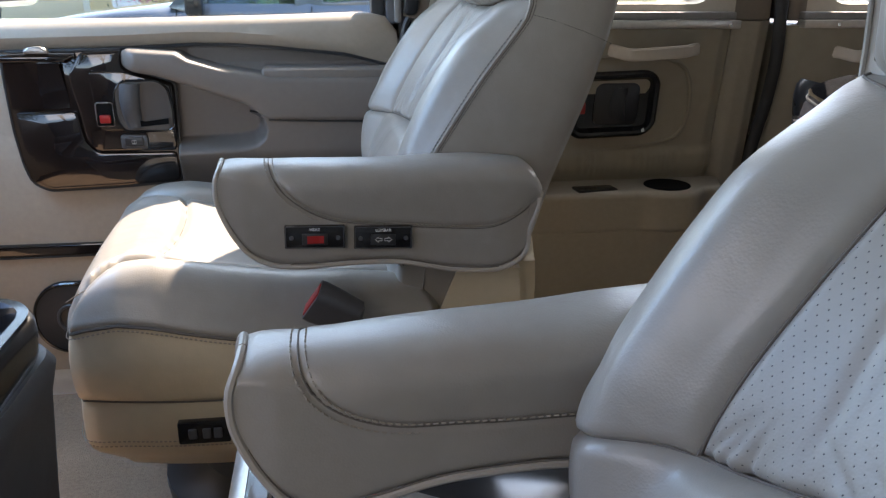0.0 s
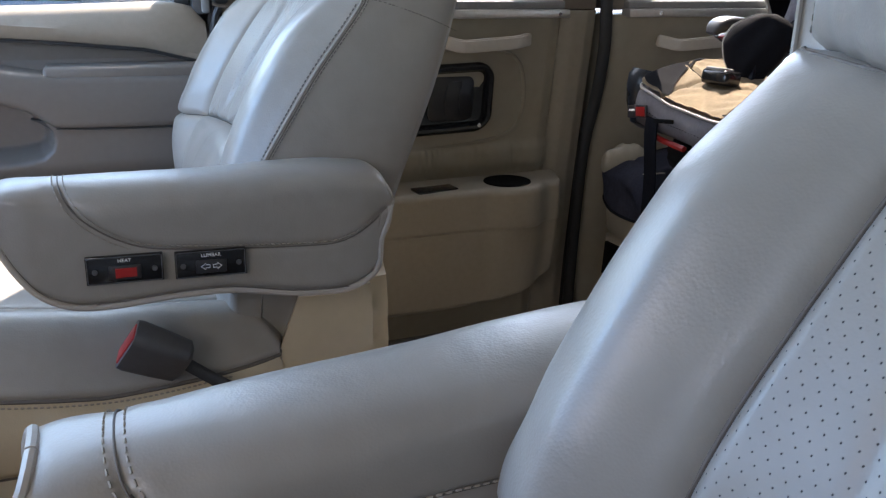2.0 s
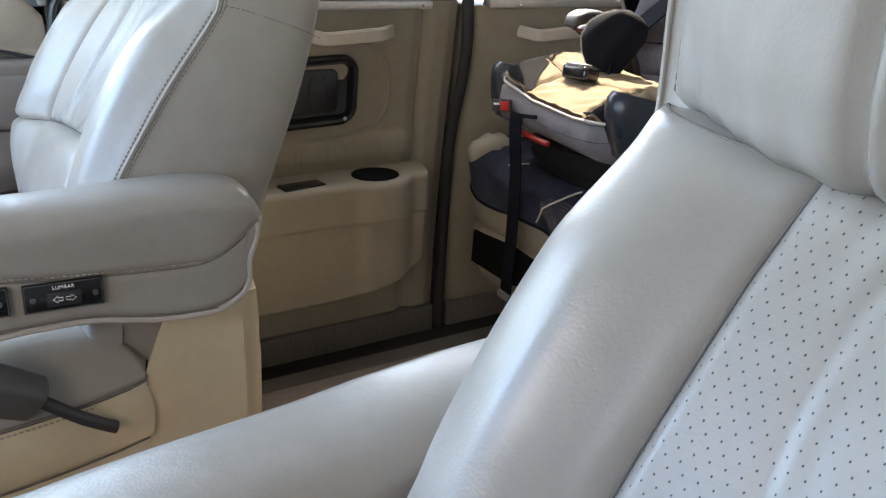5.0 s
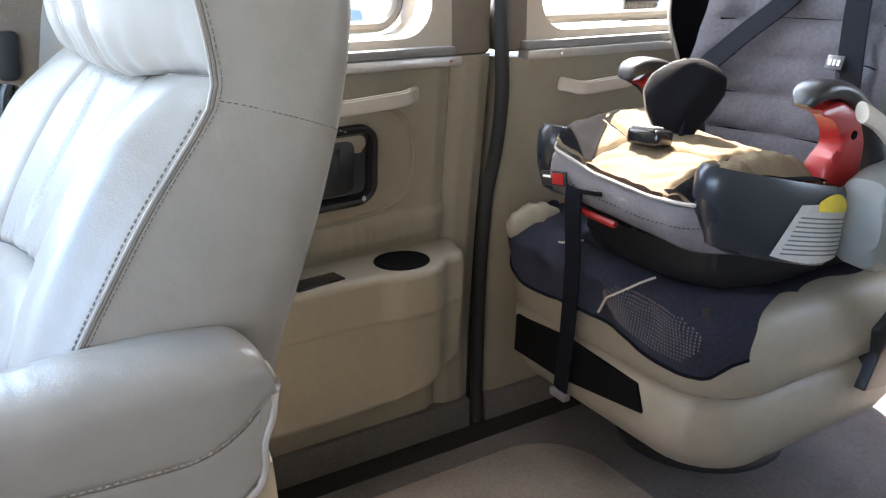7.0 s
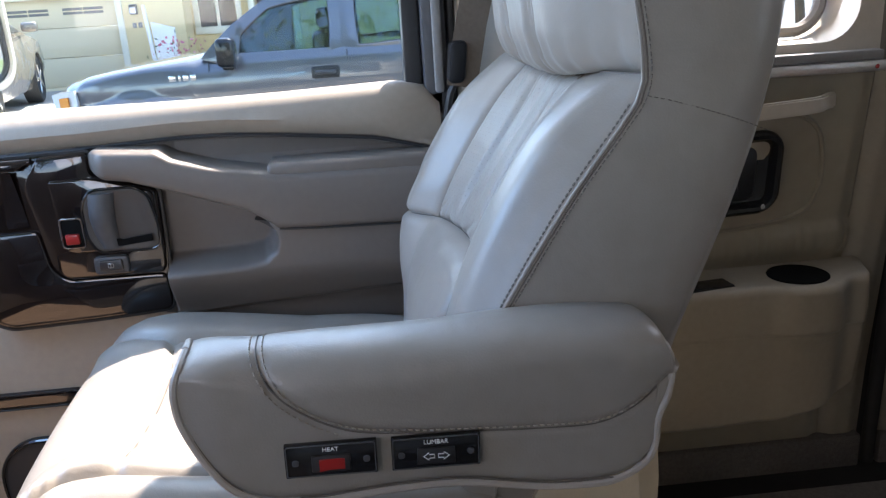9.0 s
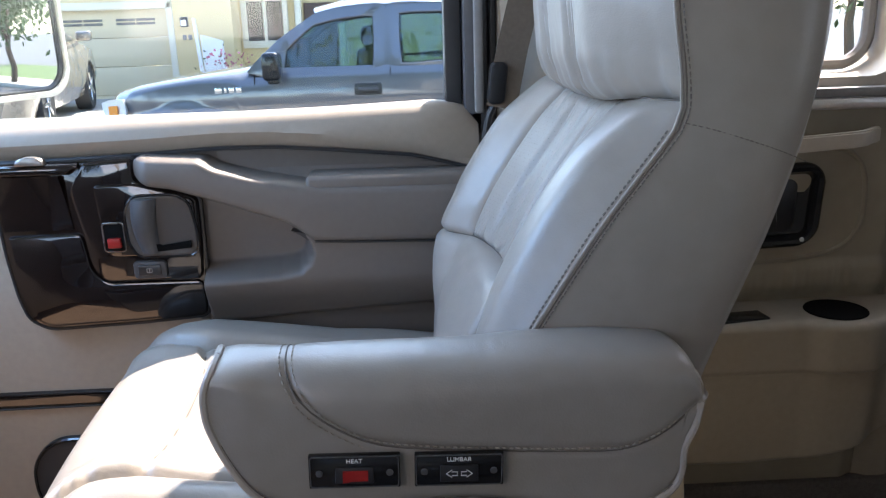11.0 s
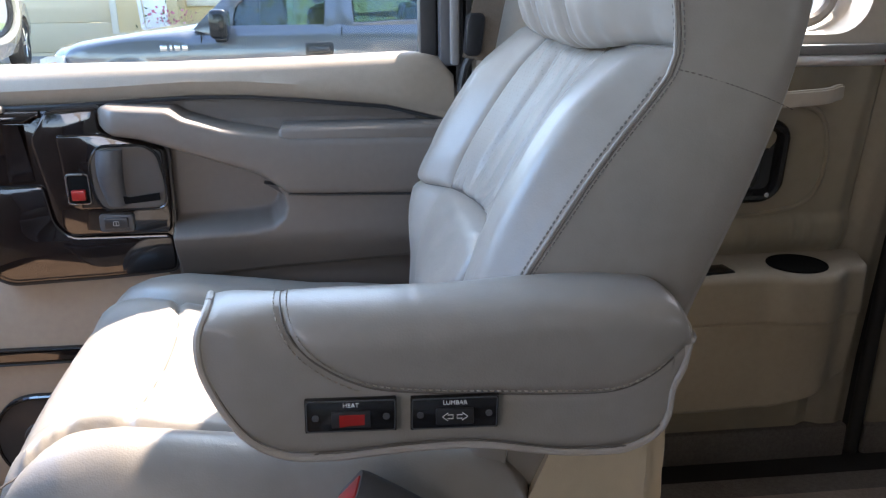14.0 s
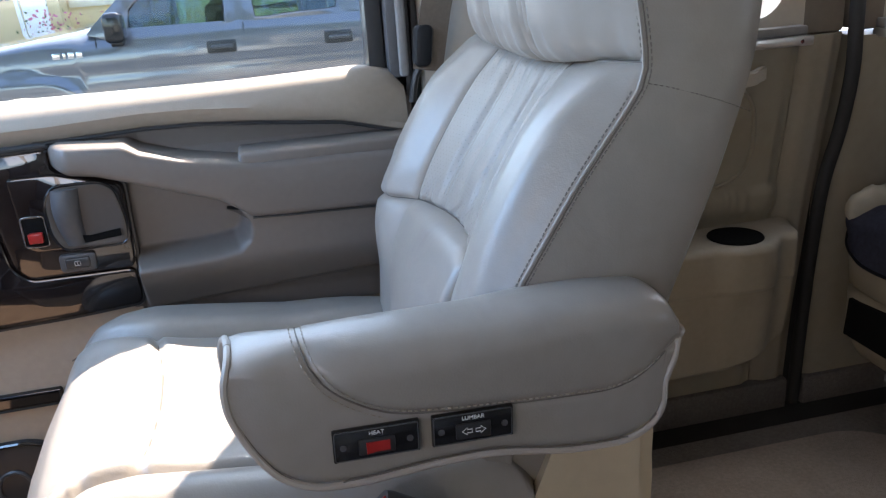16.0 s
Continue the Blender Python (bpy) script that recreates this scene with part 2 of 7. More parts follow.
def tilted_box(bm, size, m, bevel=0.0, seg=2):
    made = bmesh.ops.create_cube(bm, size=1.0, matrix=m @ Matrix.Diagonal((*size, 1)))["verts"]
    if bevel:
        edges = list({e for v in made for e in v.link_edges})
        bmesh.ops.bevel(bm, geom=edges, offset=bevel, segments=seg, affect="EDGES", profile=0.5)
    return bm


def loft(bm, rings, caps=True, loop=True):
    rows = [[bm.verts.new(p) for p in ring] for ring in rings]
    n = len(rows[0])
    for a, b in zip(rows, rows[1:]):
        for i in range(n if loop else n - 1):
            j = (i + 1) % n
            bm.faces.new((a[i], a[j], b[j], b[i]))
    if caps and loop:
        bm.faces.new(rows[0][::-1])
        bm.faces.new(rows[-1])
    return rows


def spline(pts, step):
    """A smooth line through the points, resampled every step metres."""
    p = [Vector(q) for q in pts]
    p = [p[0] * 2 - p[1]] + p + [p[-1] * 2 - p[-2]]
    out = []
    for i in range(1, len(p) - 2):
        k = max(2, int((p[i + 1] - p[i]).length / step))
        for j in range(k):
            t = j / k
            out.append(0.5 * ((2 * p[i]) + (p[i + 1] - p[i - 1]) * t + (2 * p[i - 1] - 5 * p[i] + 4 * p[i + 1] - p[i + 2]) * t * t
                              + (3 * p[i] - p[i - 1] - 3 * p[i + 1] + p[i + 2]) * t ** 3))
    out.append(p[-2])
    return out


def tube(bm, pts, r, n=8, closed=False, flat=1.0):
    pts = [Vector(p) for p in pts]
    rings, up = [], None
    for i, p in enumerate(pts):
        a = pts[i - 1] if i or closed else p
        b = pts[(i + 1) % len(pts)] if i + 1 < len(pts) or closed else p
        d = (b - a).normalized()
        if up is None:
            up = d.orthogonal().normalized()
        up = (up - d * up.dot(d)).normalized()
        side = d.cross(up)
        rings.append([p + (up * math.cos(2 * math.pi * k / n) + side * math.sin(2 * math.pi * k / n) * flat) * r for k in range(n)])
    if closed:
        rings.append(rings[0])
        loft(bm, rings, caps=False)
        bmesh.ops.remove_doubles(bm, verts=bm.verts, dist=1e-6)
    else:
        loft(bm, rings)
    return bm


def ribbon(bm, pts, wide, thick, across):
    """A strap along pts; across: the direction of its width."""
    across = Vector(across).normalized()
    pts = [Vector(p) for p in pts]
    rings = []
    for i, p in enumerate(pts):
        d = (pts[min(i + 1, len(pts) - 1)] - pts[max(i - 1, 0)]).normalized()
        w = (across - d * across.dot(d)).normalized()
        nrm = d.cross(w)
        rings.append([p + w * (a * wide / 2) + nrm * (b * thick / 2) for a, b in ((-1, -1), (1, -1), (1, 1), (-1, 1))])
    loft(bm, rings)
    return bm


def stitches(bm, pts, out, gap=0.0062, length=0.0042, r=0.0007):
    """Short thread dashes along a line, lifted by out."""
    line = spline(pts, gap)
    out = Vector(out)
    for a, b in zip(line, line[1:]):
        d = b - a
        if d.length < 1e-5:
            continue
        u = d.normalized() * (length / 2)
        c = (a + b) / 2 + out
        w = d.cross(out if out.length > 0 else Vector((0, 1, 0))).normalized() * r
        h = d.cross(w).normalized() * r
        v = [bm.verts.new(q) for q in (c - u + w, c - u - w, c + u - w, c + u + w, c - u * 0.6 + h * 1.6, c + u * 0.6 + h * 1.6, c - u * 0.6 - h * 1.6, c + u * 0.6 - h * 1.6)]
        for f in ((0, 1, 4), (2, 3, 5), (1, 2, 5, 4), (3, 0, 4, 5), (0, 6, 1), (2, 7, 3), (1, 6, 7, 2), (3, 7, 6, 0)):
            bm.faces.new([v[k] for k in f])
    return bm


def evenly(pts, step):
    """The same line, with points about step metres apart."""
    out, gone = [Vector(pts[0])], 0.0
    for a, b in zip(pts, pts[1:]):
        gone += (Vector(b) - Vector(a)).length
        if gone >= step:
            out.append(Vector(b))
            gone = 0.0
    return out


def lerp_table(table, t):
    if t <= table[0][0]:
        return table[0][1]
    for (a, va), (b, vb) in zip(table, table[1:]):
        if t <= b:
            return va + (vb - va) * (t - a) / (b - a)
    return table[-1][1]


def curve_table(table, t, soft=0.022):
    """The table with its corners rounded over a short stretch."""
    return sum(w * lerp_table(table, t + k * soft / 3) for k, w in ((-3, 0.08), (-2, 0.14), (-1, 0.18), (0, 0.20), (1, 0.18), (2, 0.14), (3, 0.08)))


def smooth(a, b, t):
    t = min(1.0, max(0.0, (t - a) / (b - a)))
    return t * t * (3 - 2 * t)


def rounded(w, h, r, n=6):
    """A rounded rectangle round the origin, counter-clockwise."""
    out = []
    for cx, cy, a0 in ((w / 2 - r, h / 2 - r, 0), (-w / 2 + r, h / 2 - r, 90), (-w / 2 + r, -h / 2 + r, 180), (w / 2 - r, -h / 2 + r, 270)):
        out += [(cx + r * math.cos(radians(a0 + 90 * k / n)), cy + r * math.sin(radians(a0 + 90 * k / n))) for k in range(n + 1)]
    return out


def slab(bm, outline, y0, y1, soft=0.003):
    """A plate with its outline in x and z, its face at y0 (towards the cabin) and its back at y1, with softened front edges."""
    c = Vector((sum(p[0] for p in outline) / len(outline), sum(p[1] for p in outline) / len(outline)))

    def ring(y, inset):
        res = []
        m = len(outline)
        for i, p in enumerate(outline):
            a, b = Vector(outline[i - 1][:2]), Vector(outline[(i + 1) % m][:2])
            t = (b - a).normalized()
            nrm = Vector((-t.y, t.x))
            if nrm.dot(c - Vector(p[:2])) < 0:
                nrm = -nrm
            q = Vector(p[:2]) + nrm * inset
            res.append((q.x, y, q.y))
        return res
    s = math.copysign(soft, y1 - y0)
    loft(bm, [ring(y1, 0), ring(y0 + s, 0), ring(y0 + 0.3 * s, soft * 0.3), ring(y0, soft)])
    return bm


def disc(bm, centre, r, depth, axis, n=24, bevel=0.0):
    z = Vector(axis).normalized()
    q = z.to_track_quat("Z", "Y").to_matrix()
    rings = []
    for d, k in ((0, 1.0), (depth - bevel, 1.0), (depth, 1.0 - bevel / r)):
        rings.append([Vector(centre) + z * d + q @ Vector((math.cos(2 * math.pi * i / n) * r * k, math.sin(2 * math.pi * i / n) * r * k, 0)) for i in range(n)])
    loft(bm, rings)
    return bm


def lettering(name, body, size, m, material, parent, label=""):
    cu = bpy.data.curves.new(name, "FONT")
    cu.body, cu.size, cu.extrude = body, size, 0.0003
    cu.align_x, cu.align_y = "CENTER", "CENTER"
    tmp = bpy.data.objects.new(name, cu)
    scene.collection.objects.link(tmp)
    bpy.context.view_layer.update()
    me = bpy.data.meshes.new_from_object(tmp.evaluated_get(bpy.context.evaluated_depsgraph_get()))
    bpy.data.objects.remove(tmp)
    me.materials.clear()
    me.materials.append(material)
    me.transform(m)
    ob = new(name, me)
    ob.parent = parent
    if parent.type == "EMPTY":
        ob.matrix_parent_inverse = Matrix.Translation(-parent.location)
    if label:
        tagged(ob, label)
    return ob


# ---- the van's shell
FLOOR_Z, ROOF_Z, GROUND_Z = 0.0, 1.72, -0.70
BELT = 0.80


def flat_box(name, lo, hi, material, label, category, bevel=0.0, kind="structure"):
    bm = bmesh.new()
    box(bm, lo, hi, bevel)
    return single(name, bm, material, label, category, kind)


flat_box("floor", (-1.5, -1.13, -0.06), (3.9, 0.64, 0.0), CARPET, "worn brown carpet on the van floor", "floor")
flat_box("floor_sill", (0.22, 0.64, -0.075), (3.9, 0.82, -0.015), RUBBER, "black rubber step along the side doors", "sill", 0.004)
flat_box("ceiling", (-1.0, -1.18, ROOF_Z), (3.9, 0.82, ROOF_Z + 0.05), HEADLINER, "beige cloth headliner under the van roof", "ceiling")
flat_box("wall_rear", (3.86, -1.16, -0.06), (3.92, 0.82, ROOF_Z), VINYL, "beige padded rear end of the van", "wall")
# unseen panel added to keep bright ground out of the gloss trim's reflection
flat_box("driver_side_screen", (-1.5, -1.185, -0.06), (-0.452, -1.125, 0.84), DARK_GREY, "unseen dark panel added to darken the gloss trim's reflection", "van door", 0.01)
# unseen walls; their front ends block light as a person standing there would
flat_box("wall_driver_low_blocker", (-0.45, -1.18, -0.06), (3.86, -1.13, 0.84), VINYL, "unseen beige wall closing the driver's side and blocking its light", "wall")
flat_box("wall_driver_blocker", (-0.30, -1.18, 0.84), (2.6, -1.13, ROOF_Z), VINYL, "unseen beige wall added to block light behind the driver's door", "pillar")
flat_box("wall_driver_header", (-1.0, -1.18, 1.40), (-0.30, -1.13, ROOF_Z), VINYL, "beige rail above the driver's side windows", "wall")
flat_box("wall_driver_pillar_2", (2.6, -1.18, 1.40), (3.66, -1.13, ROOF_Z), VINYL, "beige pillar between side windows", "pillar")
flat_box("wall_driver_pillar_3", (3.66, -1.18, 0.84), (3.86, -1.13, ROOF_Z), VINYL, "beige rear pillar", "pillar")
flat_box("dashboard", (-1.5, -1.13, 0.10), (-1.02, 0.70, 0.82), TAUPE, "taupe plastic dashboard below the windscreen", "dashboard", 0.03)
flat_box("windscreen_header", (-1.05, -1.16, 1.50), (-0.95, 0.82, ROOF_Z), HEADLINER, "beige rail above the windscreen", "header")
flat_box("door_header", (-1.0, 0.695, 1.66), (0.24, 0.73, ROOF_Z), PAD, "beige rail above the passenger window", "header")

# inner trim between the front door and the side door
pillar = thing("pillar_trim", "taupe and black pillar trim behind the passenger window", "pillar", (0.22, 0.70, 0.0), kind="structure")
bm = bmesh.new()
box(bm, (0.155, 0.665, 0.78), (0.182, 0.72, 1.66), 0.004)
part("window_seal", bm, BLACK, pillar, "black rubber window seal")
bm = bmesh.new()
box(bm, (0.184, 0.645, 0.76), (0.222, 0.74, 1.66), 0.008)
part("door_frame", bm, DARK_GREY, pillar, "dark grey door frame")
bm = bmesh.new()
box(bm, (0.226, 0.655, 0.02), (0.236, 0.76, 1.66), 0.003)
part("body_seal", bm, RUBBER, pillar)
bm = bmesh.new()
box(bm, (0.238, 0.645, 0.0), (0.40, 0.78, ROOF_Z), 0.015)
part("cover", bm, PAD, pillar, "pale beige pillar cover")
bm = bmesh.new()
box(bm, (0.2, 0.632, 0.80), (0.214, 0.66, 1.66), 0.004)
part("bright_edge", bm, GREY, pillar)


# ---- side doors: wall surface leaning outwards towards the floor
def wall_y(z):
    return lerp_table([(0.0, 0.735), (0.20, 0.725), (0.45, 0.70), (0.79, 0.655), (0.83, 0.655)], z)


def door_skin(bm, x0, x1, z0, z1, back=0.80, nx=30, nz=40, puff=0.0):
    rows = []
    for j in range(nz + 1):
        z = z0 + (z1 - z0) * j / nz
        row = []
        for i in range(nx + 1):
            u = i / nx
            x = x0 + (x1 - x0) * u
            edge = min(smooth(0, 0.03, x - x0), smooth(0, 0.03, x1 - x))
            gather = 0.10 * math.sin(x * 380.0 + 3.0 * math.sin(x * 47.0) + (z - 0.49) * 30) * (0.55 + 0.45 * math.sin(x * 61.0))
            wave = puff * (0.75 + gather) * smooth(0.445, 0.475, z) * smooth(0.525, 0.50, z)
            row.append((x, wall_y(z) + 0.012 * (1 - edge) - wave, z))
        rows.append(row)
    grid = loft(bm, rows, caps=False, loop=False)
    for line in (grid[0], grid[-1], [r[0] for r in grid], [r[-1] for r in grid]):
        rear = [bm.verts.new((v.co.x, back, v.co.z)) for v in line]
        for k in range(len(line) - 1):
            bm.faces.new((line[k], line[k + 1], rear[k + 1], rear[k]))
    return bm


def side_window(name, parent, x0, x1, z0, z1):
    """A deep window opening: frame with rounded corners, sunlit sill, pane and the rails below it."""
    outer = [(x0 - 0.06, z0 - 0.02), (x1 + 0.04, z0 - 0.02), (x1 + 0.04, z1 + 0.12), (x0 - 0.06, z1 + 0.12)]
    hole = [((x0 + x1) / 2 + a, (z0 + z1) / 2 + b) for a, b in rounded(x1 - x0, z1 - z0, 0.06, 8)]
    bm = bmesh.new()
    n = len(hole)
    rings = []
    cx, cz = (x0 + x1) / 2, (z0 + z1) / 2
    for i, (hx, hz) in enumerate(hole):
        ang = (hx - cx) / (x1 - x0), (hz - cz) / (z1 - z0)
        k = 0.5 / max(abs(ang[0]), abs(ang[1]))
        ox = min(max(cx + (x1 - x0 + 0.10) * ang[0] * k, x0 - 0.06), x1 + 0.04)
        oz = min(max(cz + (z1 - z0 + 0.16) * ang[1] * k, z0 - 0.02), z1 + 0.12)
        rings.append(((ox, 0.662, oz), (hx * 1.0, 0.662, hz), (hx, 0.78, hz), (ox, 0.78, oz)))
    loft(bm, [[r[k] for r in rings] for k in (0, 1, 2, 3)], caps=False)
    part("window_frame", bm, PAD, parent, "beige window surround with rounded corners")
    bm = bmesh.new()
    slab(bm, [(cx + a, cz + b) for a, b in rounded(x1 - x0 + 0.01, z1 - z0 + 0.01, 0.06, 8)], 0.766, 0.770, 0.0005)
    pane = part("pane", bm, WINDOW, parent, "clear window glass")
    pane.visible_shadow = False
    inner = [(cx + a, cz + b) for a, b in rounded(x1 - x0 - 0.03, z1 - z0 - 0.03, 0.05, 8)]
    bm = bmesh.new()
    tube(bm, [(px, 0.760, pz) for px, pz in inner], 0.011, 8, closed=True)
    part("window_gasket", bm, GREY, parent, "grey rubber gasket")
    bm = bmesh.new()
    box(bm, (x0 - 0.05, 0.640, BELT + 0.004), (x1 + 0.035, 0.668, BELT + 0.020), 0.003)
    part("upper_rail", bm, GREY, parent, "grey blind track")
    bm = bmesh.new()
    box(bm, (x0 - 0.05, 0.634, BELT - 0.014), (x1 + 0.045, 0.668, BELT + 0.003), 0.003)
    part("lower_rail", bm, ALU, parent, "pale metal rail with a screw")
    bm = bmesh.new()
    for sx in (x0 + 0.03, x1 + 0.02):
        disc(bm, (sx, 0.6345, BELT - 0.006), 0.004, 0.002, (0, -1, 0), 10, 0.0005)
    part("screw", bm, CHROME, parent)


side_door = thing("side_door", "beige vinyl side door with cup holder ledge and black handle recess", "van door", (0.7, 0.74, 0.0), kind="structure")
bm = bmesh.new()
door_skin(bm, 0.40, 0.938, 0.05, 0.79, nx=240, nz=120, puff=0.016)
part("door_panel", bm, VINYL, side_door)
bm = bmesh.new()
door_skin(bm, 0.94, 1.025, 0.0, 0.80)
part("edge_trim", bm, TAN, side_door, "tan plastic door edge trim")
bm = bmesh.new()
box(bm, (0.40, 0.72, -0.02), (1.022, 0.80, 0.055), 0.006)
part("kick_strip", bm, DARK_CARPET, side_door, "dark carpet kick strip")
bm = bmesh.new()
box(bm, (0.935, 0.66, 0.80), (1.025, 0.80, ROOF_Z), 0.01)
part("door_post", bm, POST, side_door, "taupe post beside the window")
side_window("window", side_door, 0.47, 0.90, 0.835, 1.36)

# raised stitched panel round the handle recess
bm = bmesh.new()
line = spline([(0.56, 0, 0.716), (0.70, 0, 0.726), (0.80, 0, 0.720), (0.845, 0, 0.695), (0.863, 0, 0.640), (0.862, 0, 0.580), (0.835, 0, 0.541), (0.750, 0, 0.521), (0.56, 0, 0.508)], 0.01)
tube(bm, [(p.x, wall_y(p.z) - 0.001, p.z) for p in line], 0.0045, 8)
part("raised_bead", bm, VINYL, side_door)
bm = bmesh.new()
stitches(bm, [(p.x - 0.0, wall_y(p.z) - 0.006, p.z) for p in line[::4]], (0, -0.0002, 0))
part("stitching", bm, THREAD, side_door)

# black handle recess: bowed on its outer side
HX, HZ = 0.683, 0.622


def bezel_ring(grow, y):
    out = []
    for a, b in rounded(0.196 - 2 * grow, 0.146 - 2 * grow, max(0.008, 0.034 - grow), 6):
        bow = 0.008 * (1 - (b / 0.073) ** 2) if a > 0 else 0.0
        out.append((HX + a + bow + 0.055 * b, y, HZ + b + 0.03 * a))
    return out


bm = bmesh.new()
yb = wall_y(HZ)
loft(bm, [bezel_ring(g, yb + d) for g, d in ((0.0, 0.006), (0.0, -0.012), (0.003, -0.018), (0.008, -0.021), (0.014, -0.0195), (0.018, -0.012), (0.022, -0.0045), (0.030, -0.003))])
bezel = part("handle_bezel", bm, BLACK_GLOSS, side_door, "shiny black handle recess")
bm = bmesh.new()
loft(bm, [[(HX + 0.010 + a + 0.05 * b, yb + d, HZ + b) for a, b in rounded(w, h, 0.016, 5)] for w, h, d in ((0.100, 0.092, -0.002), (0.100, 0.092, -0.007), (0.092, 0.084, -0.010))])
part("recess_cup", bm, BLACK, bezel, "black handle cup")
bm = bmesh.new()
rows = []
for k in range(9):
    u = k / 8
    z = HZ + 0.036 - 0.074 * u
    x = HX + 0.020 - 0.008 * math.sin(math.pi * u) + 0.05 * (z - HZ)
    d = -0.012 - 0.006 * math.sin(math.pi * u)
    rows.append([(x - 0.020, yb - 0.006, z), (x - 0.018, yb + d + 0.003, z), (x - 0.006, yb + d, z), (x + 0.012, yb + d + 0.002, z), (x + 0.018, yb - 0.006, z)])
loft(bm, rows)
part("paddle", bm, BLACK, bezel, "black pull paddle")
bm = bmesh.new()
box(bm, (HX - 0.079, yb - 0.0135, HZ - 0.020), (HX - 0.062, yb - 0.002, HZ + 0.006), 0.003)
part("lock_slider", bm, RED, bezel, "small red lock tab")
bm = bmesh.new()
disc(bm, (HX + 0.070, yb - 0.0205, HZ - 0.056), 0.0045, 0.002, (0, -1, 0), 10, 0.001)
part("bezel_screw", bm, CHROME, bezel)


def grab_strap(parent, x0, x1, z):
    bm = bmesh.new()
    pts = []
    for k in range(13):
        u = k / 12
        bow = smooth(0, 0.22, u) * smooth(1, 0.78, u)
        pts.append((x0 + (x1 - x0) * u, wall_y(z) - 0.008 - 0.030 * bow, z - 0.012 * bow * (1 - u)))
    ribbon(bm, pts, 0.026, 0.012, (0, 0, 1))
    bmesh.ops.bevel(bm, geom=list(bm.edges), offset=0.003, segments=2, affect="EDGES")
    part("grab_strap", bm, PAD, parent, "moulded beige grab handle")


grab_strap(side_door, 0.66, 0.862, 0.742)

# lower moulding with cup holder
CUP_X, CUP_Y, LEDGE_Z = 0.814, 0.636, 0.4425


def ledge_low(x):
    return lerp_table([(0.40, 0.118), (0.68, 0.119), (0.78, 0.126), (0.85, 0.142), (0.90, 0.162), (0.932, 0.188), (0.946, 0.225), (0.952, 0.262)], x)


def ledge_front(x):
    y = 0.588 + 0.004 * smooth(0.60, 0.45, x)
    y -= 0.018 * math.exp(-((x - CUP_X) / 0.056) ** 4)
    y += 0.022 * smooth(0.865, 0.905, x)
    return y + 0.060 * smooth(0.925, 0.954, x) ** 2


bm = bmesh.new()
rows = []
LEVELS = [(-1, 0.0), (0, 0.0), (1, 0.0), (2, 0.0), (3, 0.0)] + [(4, k / 130) for k in range(131)]
for kind, v in LEVELS:
    row = []
    for i in range(91):
        x = 0.40 + 0.555 * i / 90
        fy, zt, zl = ledge_front(x), LEDGE_Z + 0.006 * (x - 0.7), ledge_low(x)
        if kind < 4:
            z, y = ((zt, wall_y(zt) + 0.004), (zt, fy + 0.014), (zt - 0.0015, fy + 0.0065), (zt - 0.006, fy + 0.0018), (zt - 0.013, fy))[kind + 1]
        else:
            z = zt - 0.016 - (zt - 0.016 - zl) * v
            wy = wall_y(z) + 0.003
            fall = smooth(1.0, 0.80, v) ** 0.8
            y = fy + 0.016 * smooth(zt - 0.10, zl, z) + 0.012 * math.exp(-((x - CUP_X) / 0.06) ** 4) * smooth(zt - 0.07, zt - 0.13, z)
            y += 0.0045 * math.exp(-((z - 0.350) / 0.0040) ** 2) + 0.004 * smooth(0.349, 0.343, z)
            y = wy + (y - wy) * fall
            y = min(y, wy)
        row.append((x, y, z))
    rows.append(row)
loft(bm, rows, caps=False, loop=False)
ledge = part("storage_ledge", bm, TAN, side_door, "tan moulded ledge with a cup hole", smooth=50)
# no hole is cut: a flat disc carries its shade as colour
bm = bmesh.new()
circle = [2 * math.pi * k / 36 for k in range(36)]
tube(bm, [(CUP_X + 0.0505 * math.cos(a), CUP_Y + 0.048 * math.sin(a), LEDGE_Z + 0.0012) for a in circle], 0.0022, 6, closed=True)
loft(bm, [[(CUP_X + 0.0505 * k * math.cos(a), CUP_Y + 0.048 * k * math.sin(a), LEDGE_Z + dz) for a in circle] for k, dz in ((1.0, 0.0022), (0.95, 0.0022), (0.90, 0.0012))])
part("cup_hole", bm, HOLE_SHADE, ledge, "flat dark disc painted as the shade in a cup hole")
bm = bmesh.new()
tilted_box(bm, (0.094, 0.040, 0.006), pose(0.640, 0.622, LEDGE_Z + 0.0005, 0, 1, 8), 0.002)
part("ash_tray", bm, BLACK_GLOSS, ledge, "small black ashtray lid")

# seal between the leaves and the rear leaf
bm = bmesh.new()
tube(bm, spline([(1.042, 0.70, ROOF_Z), (1.042, 0.668, 1.1), (1.042, 0.652, 0.80), (1.046, 0.655, 0.72), (1.042, 0.666, 0.62), (1.030, 0.684, 0.50), (1.030, 0.702, 0.30), (1.032, 0.715, 0.0)], 0.03), 0.0135, 10)
single("door_seal", bm, RUBBER, "thick black rubber seal between the side doors", "seal", "structure")
flat_box("door_gap_filler", (1.00, 0.745, -0.02), (1.07, 0.815, ROOF_Z), RUBBER, "black rubber filler behind the door seal", "seal")
rear_leaf = thing("rear_side_door", "beige rear leaf of the side door with a grab handle", "van door", (1.7, 0.74, 0.0), kind="structure")
bm = bmesh.new()
door_skin(bm, 1.054, 2.02, 0.02, 0.79)
part("door_panel", bm, VINYL, rear_leaf)
bm = bmesh.new()
box(bm, (1.062, 0.72, -0.02), (2.02, 0.80, 0.05), 0.006)
part("kick_strip", bm, DARK_CARPET, rear_leaf)
bm = bmesh.new()
box(bm, (1.062, 0.66, 0.80), (1.11, 0.80, ROOF_Z), 0.01)
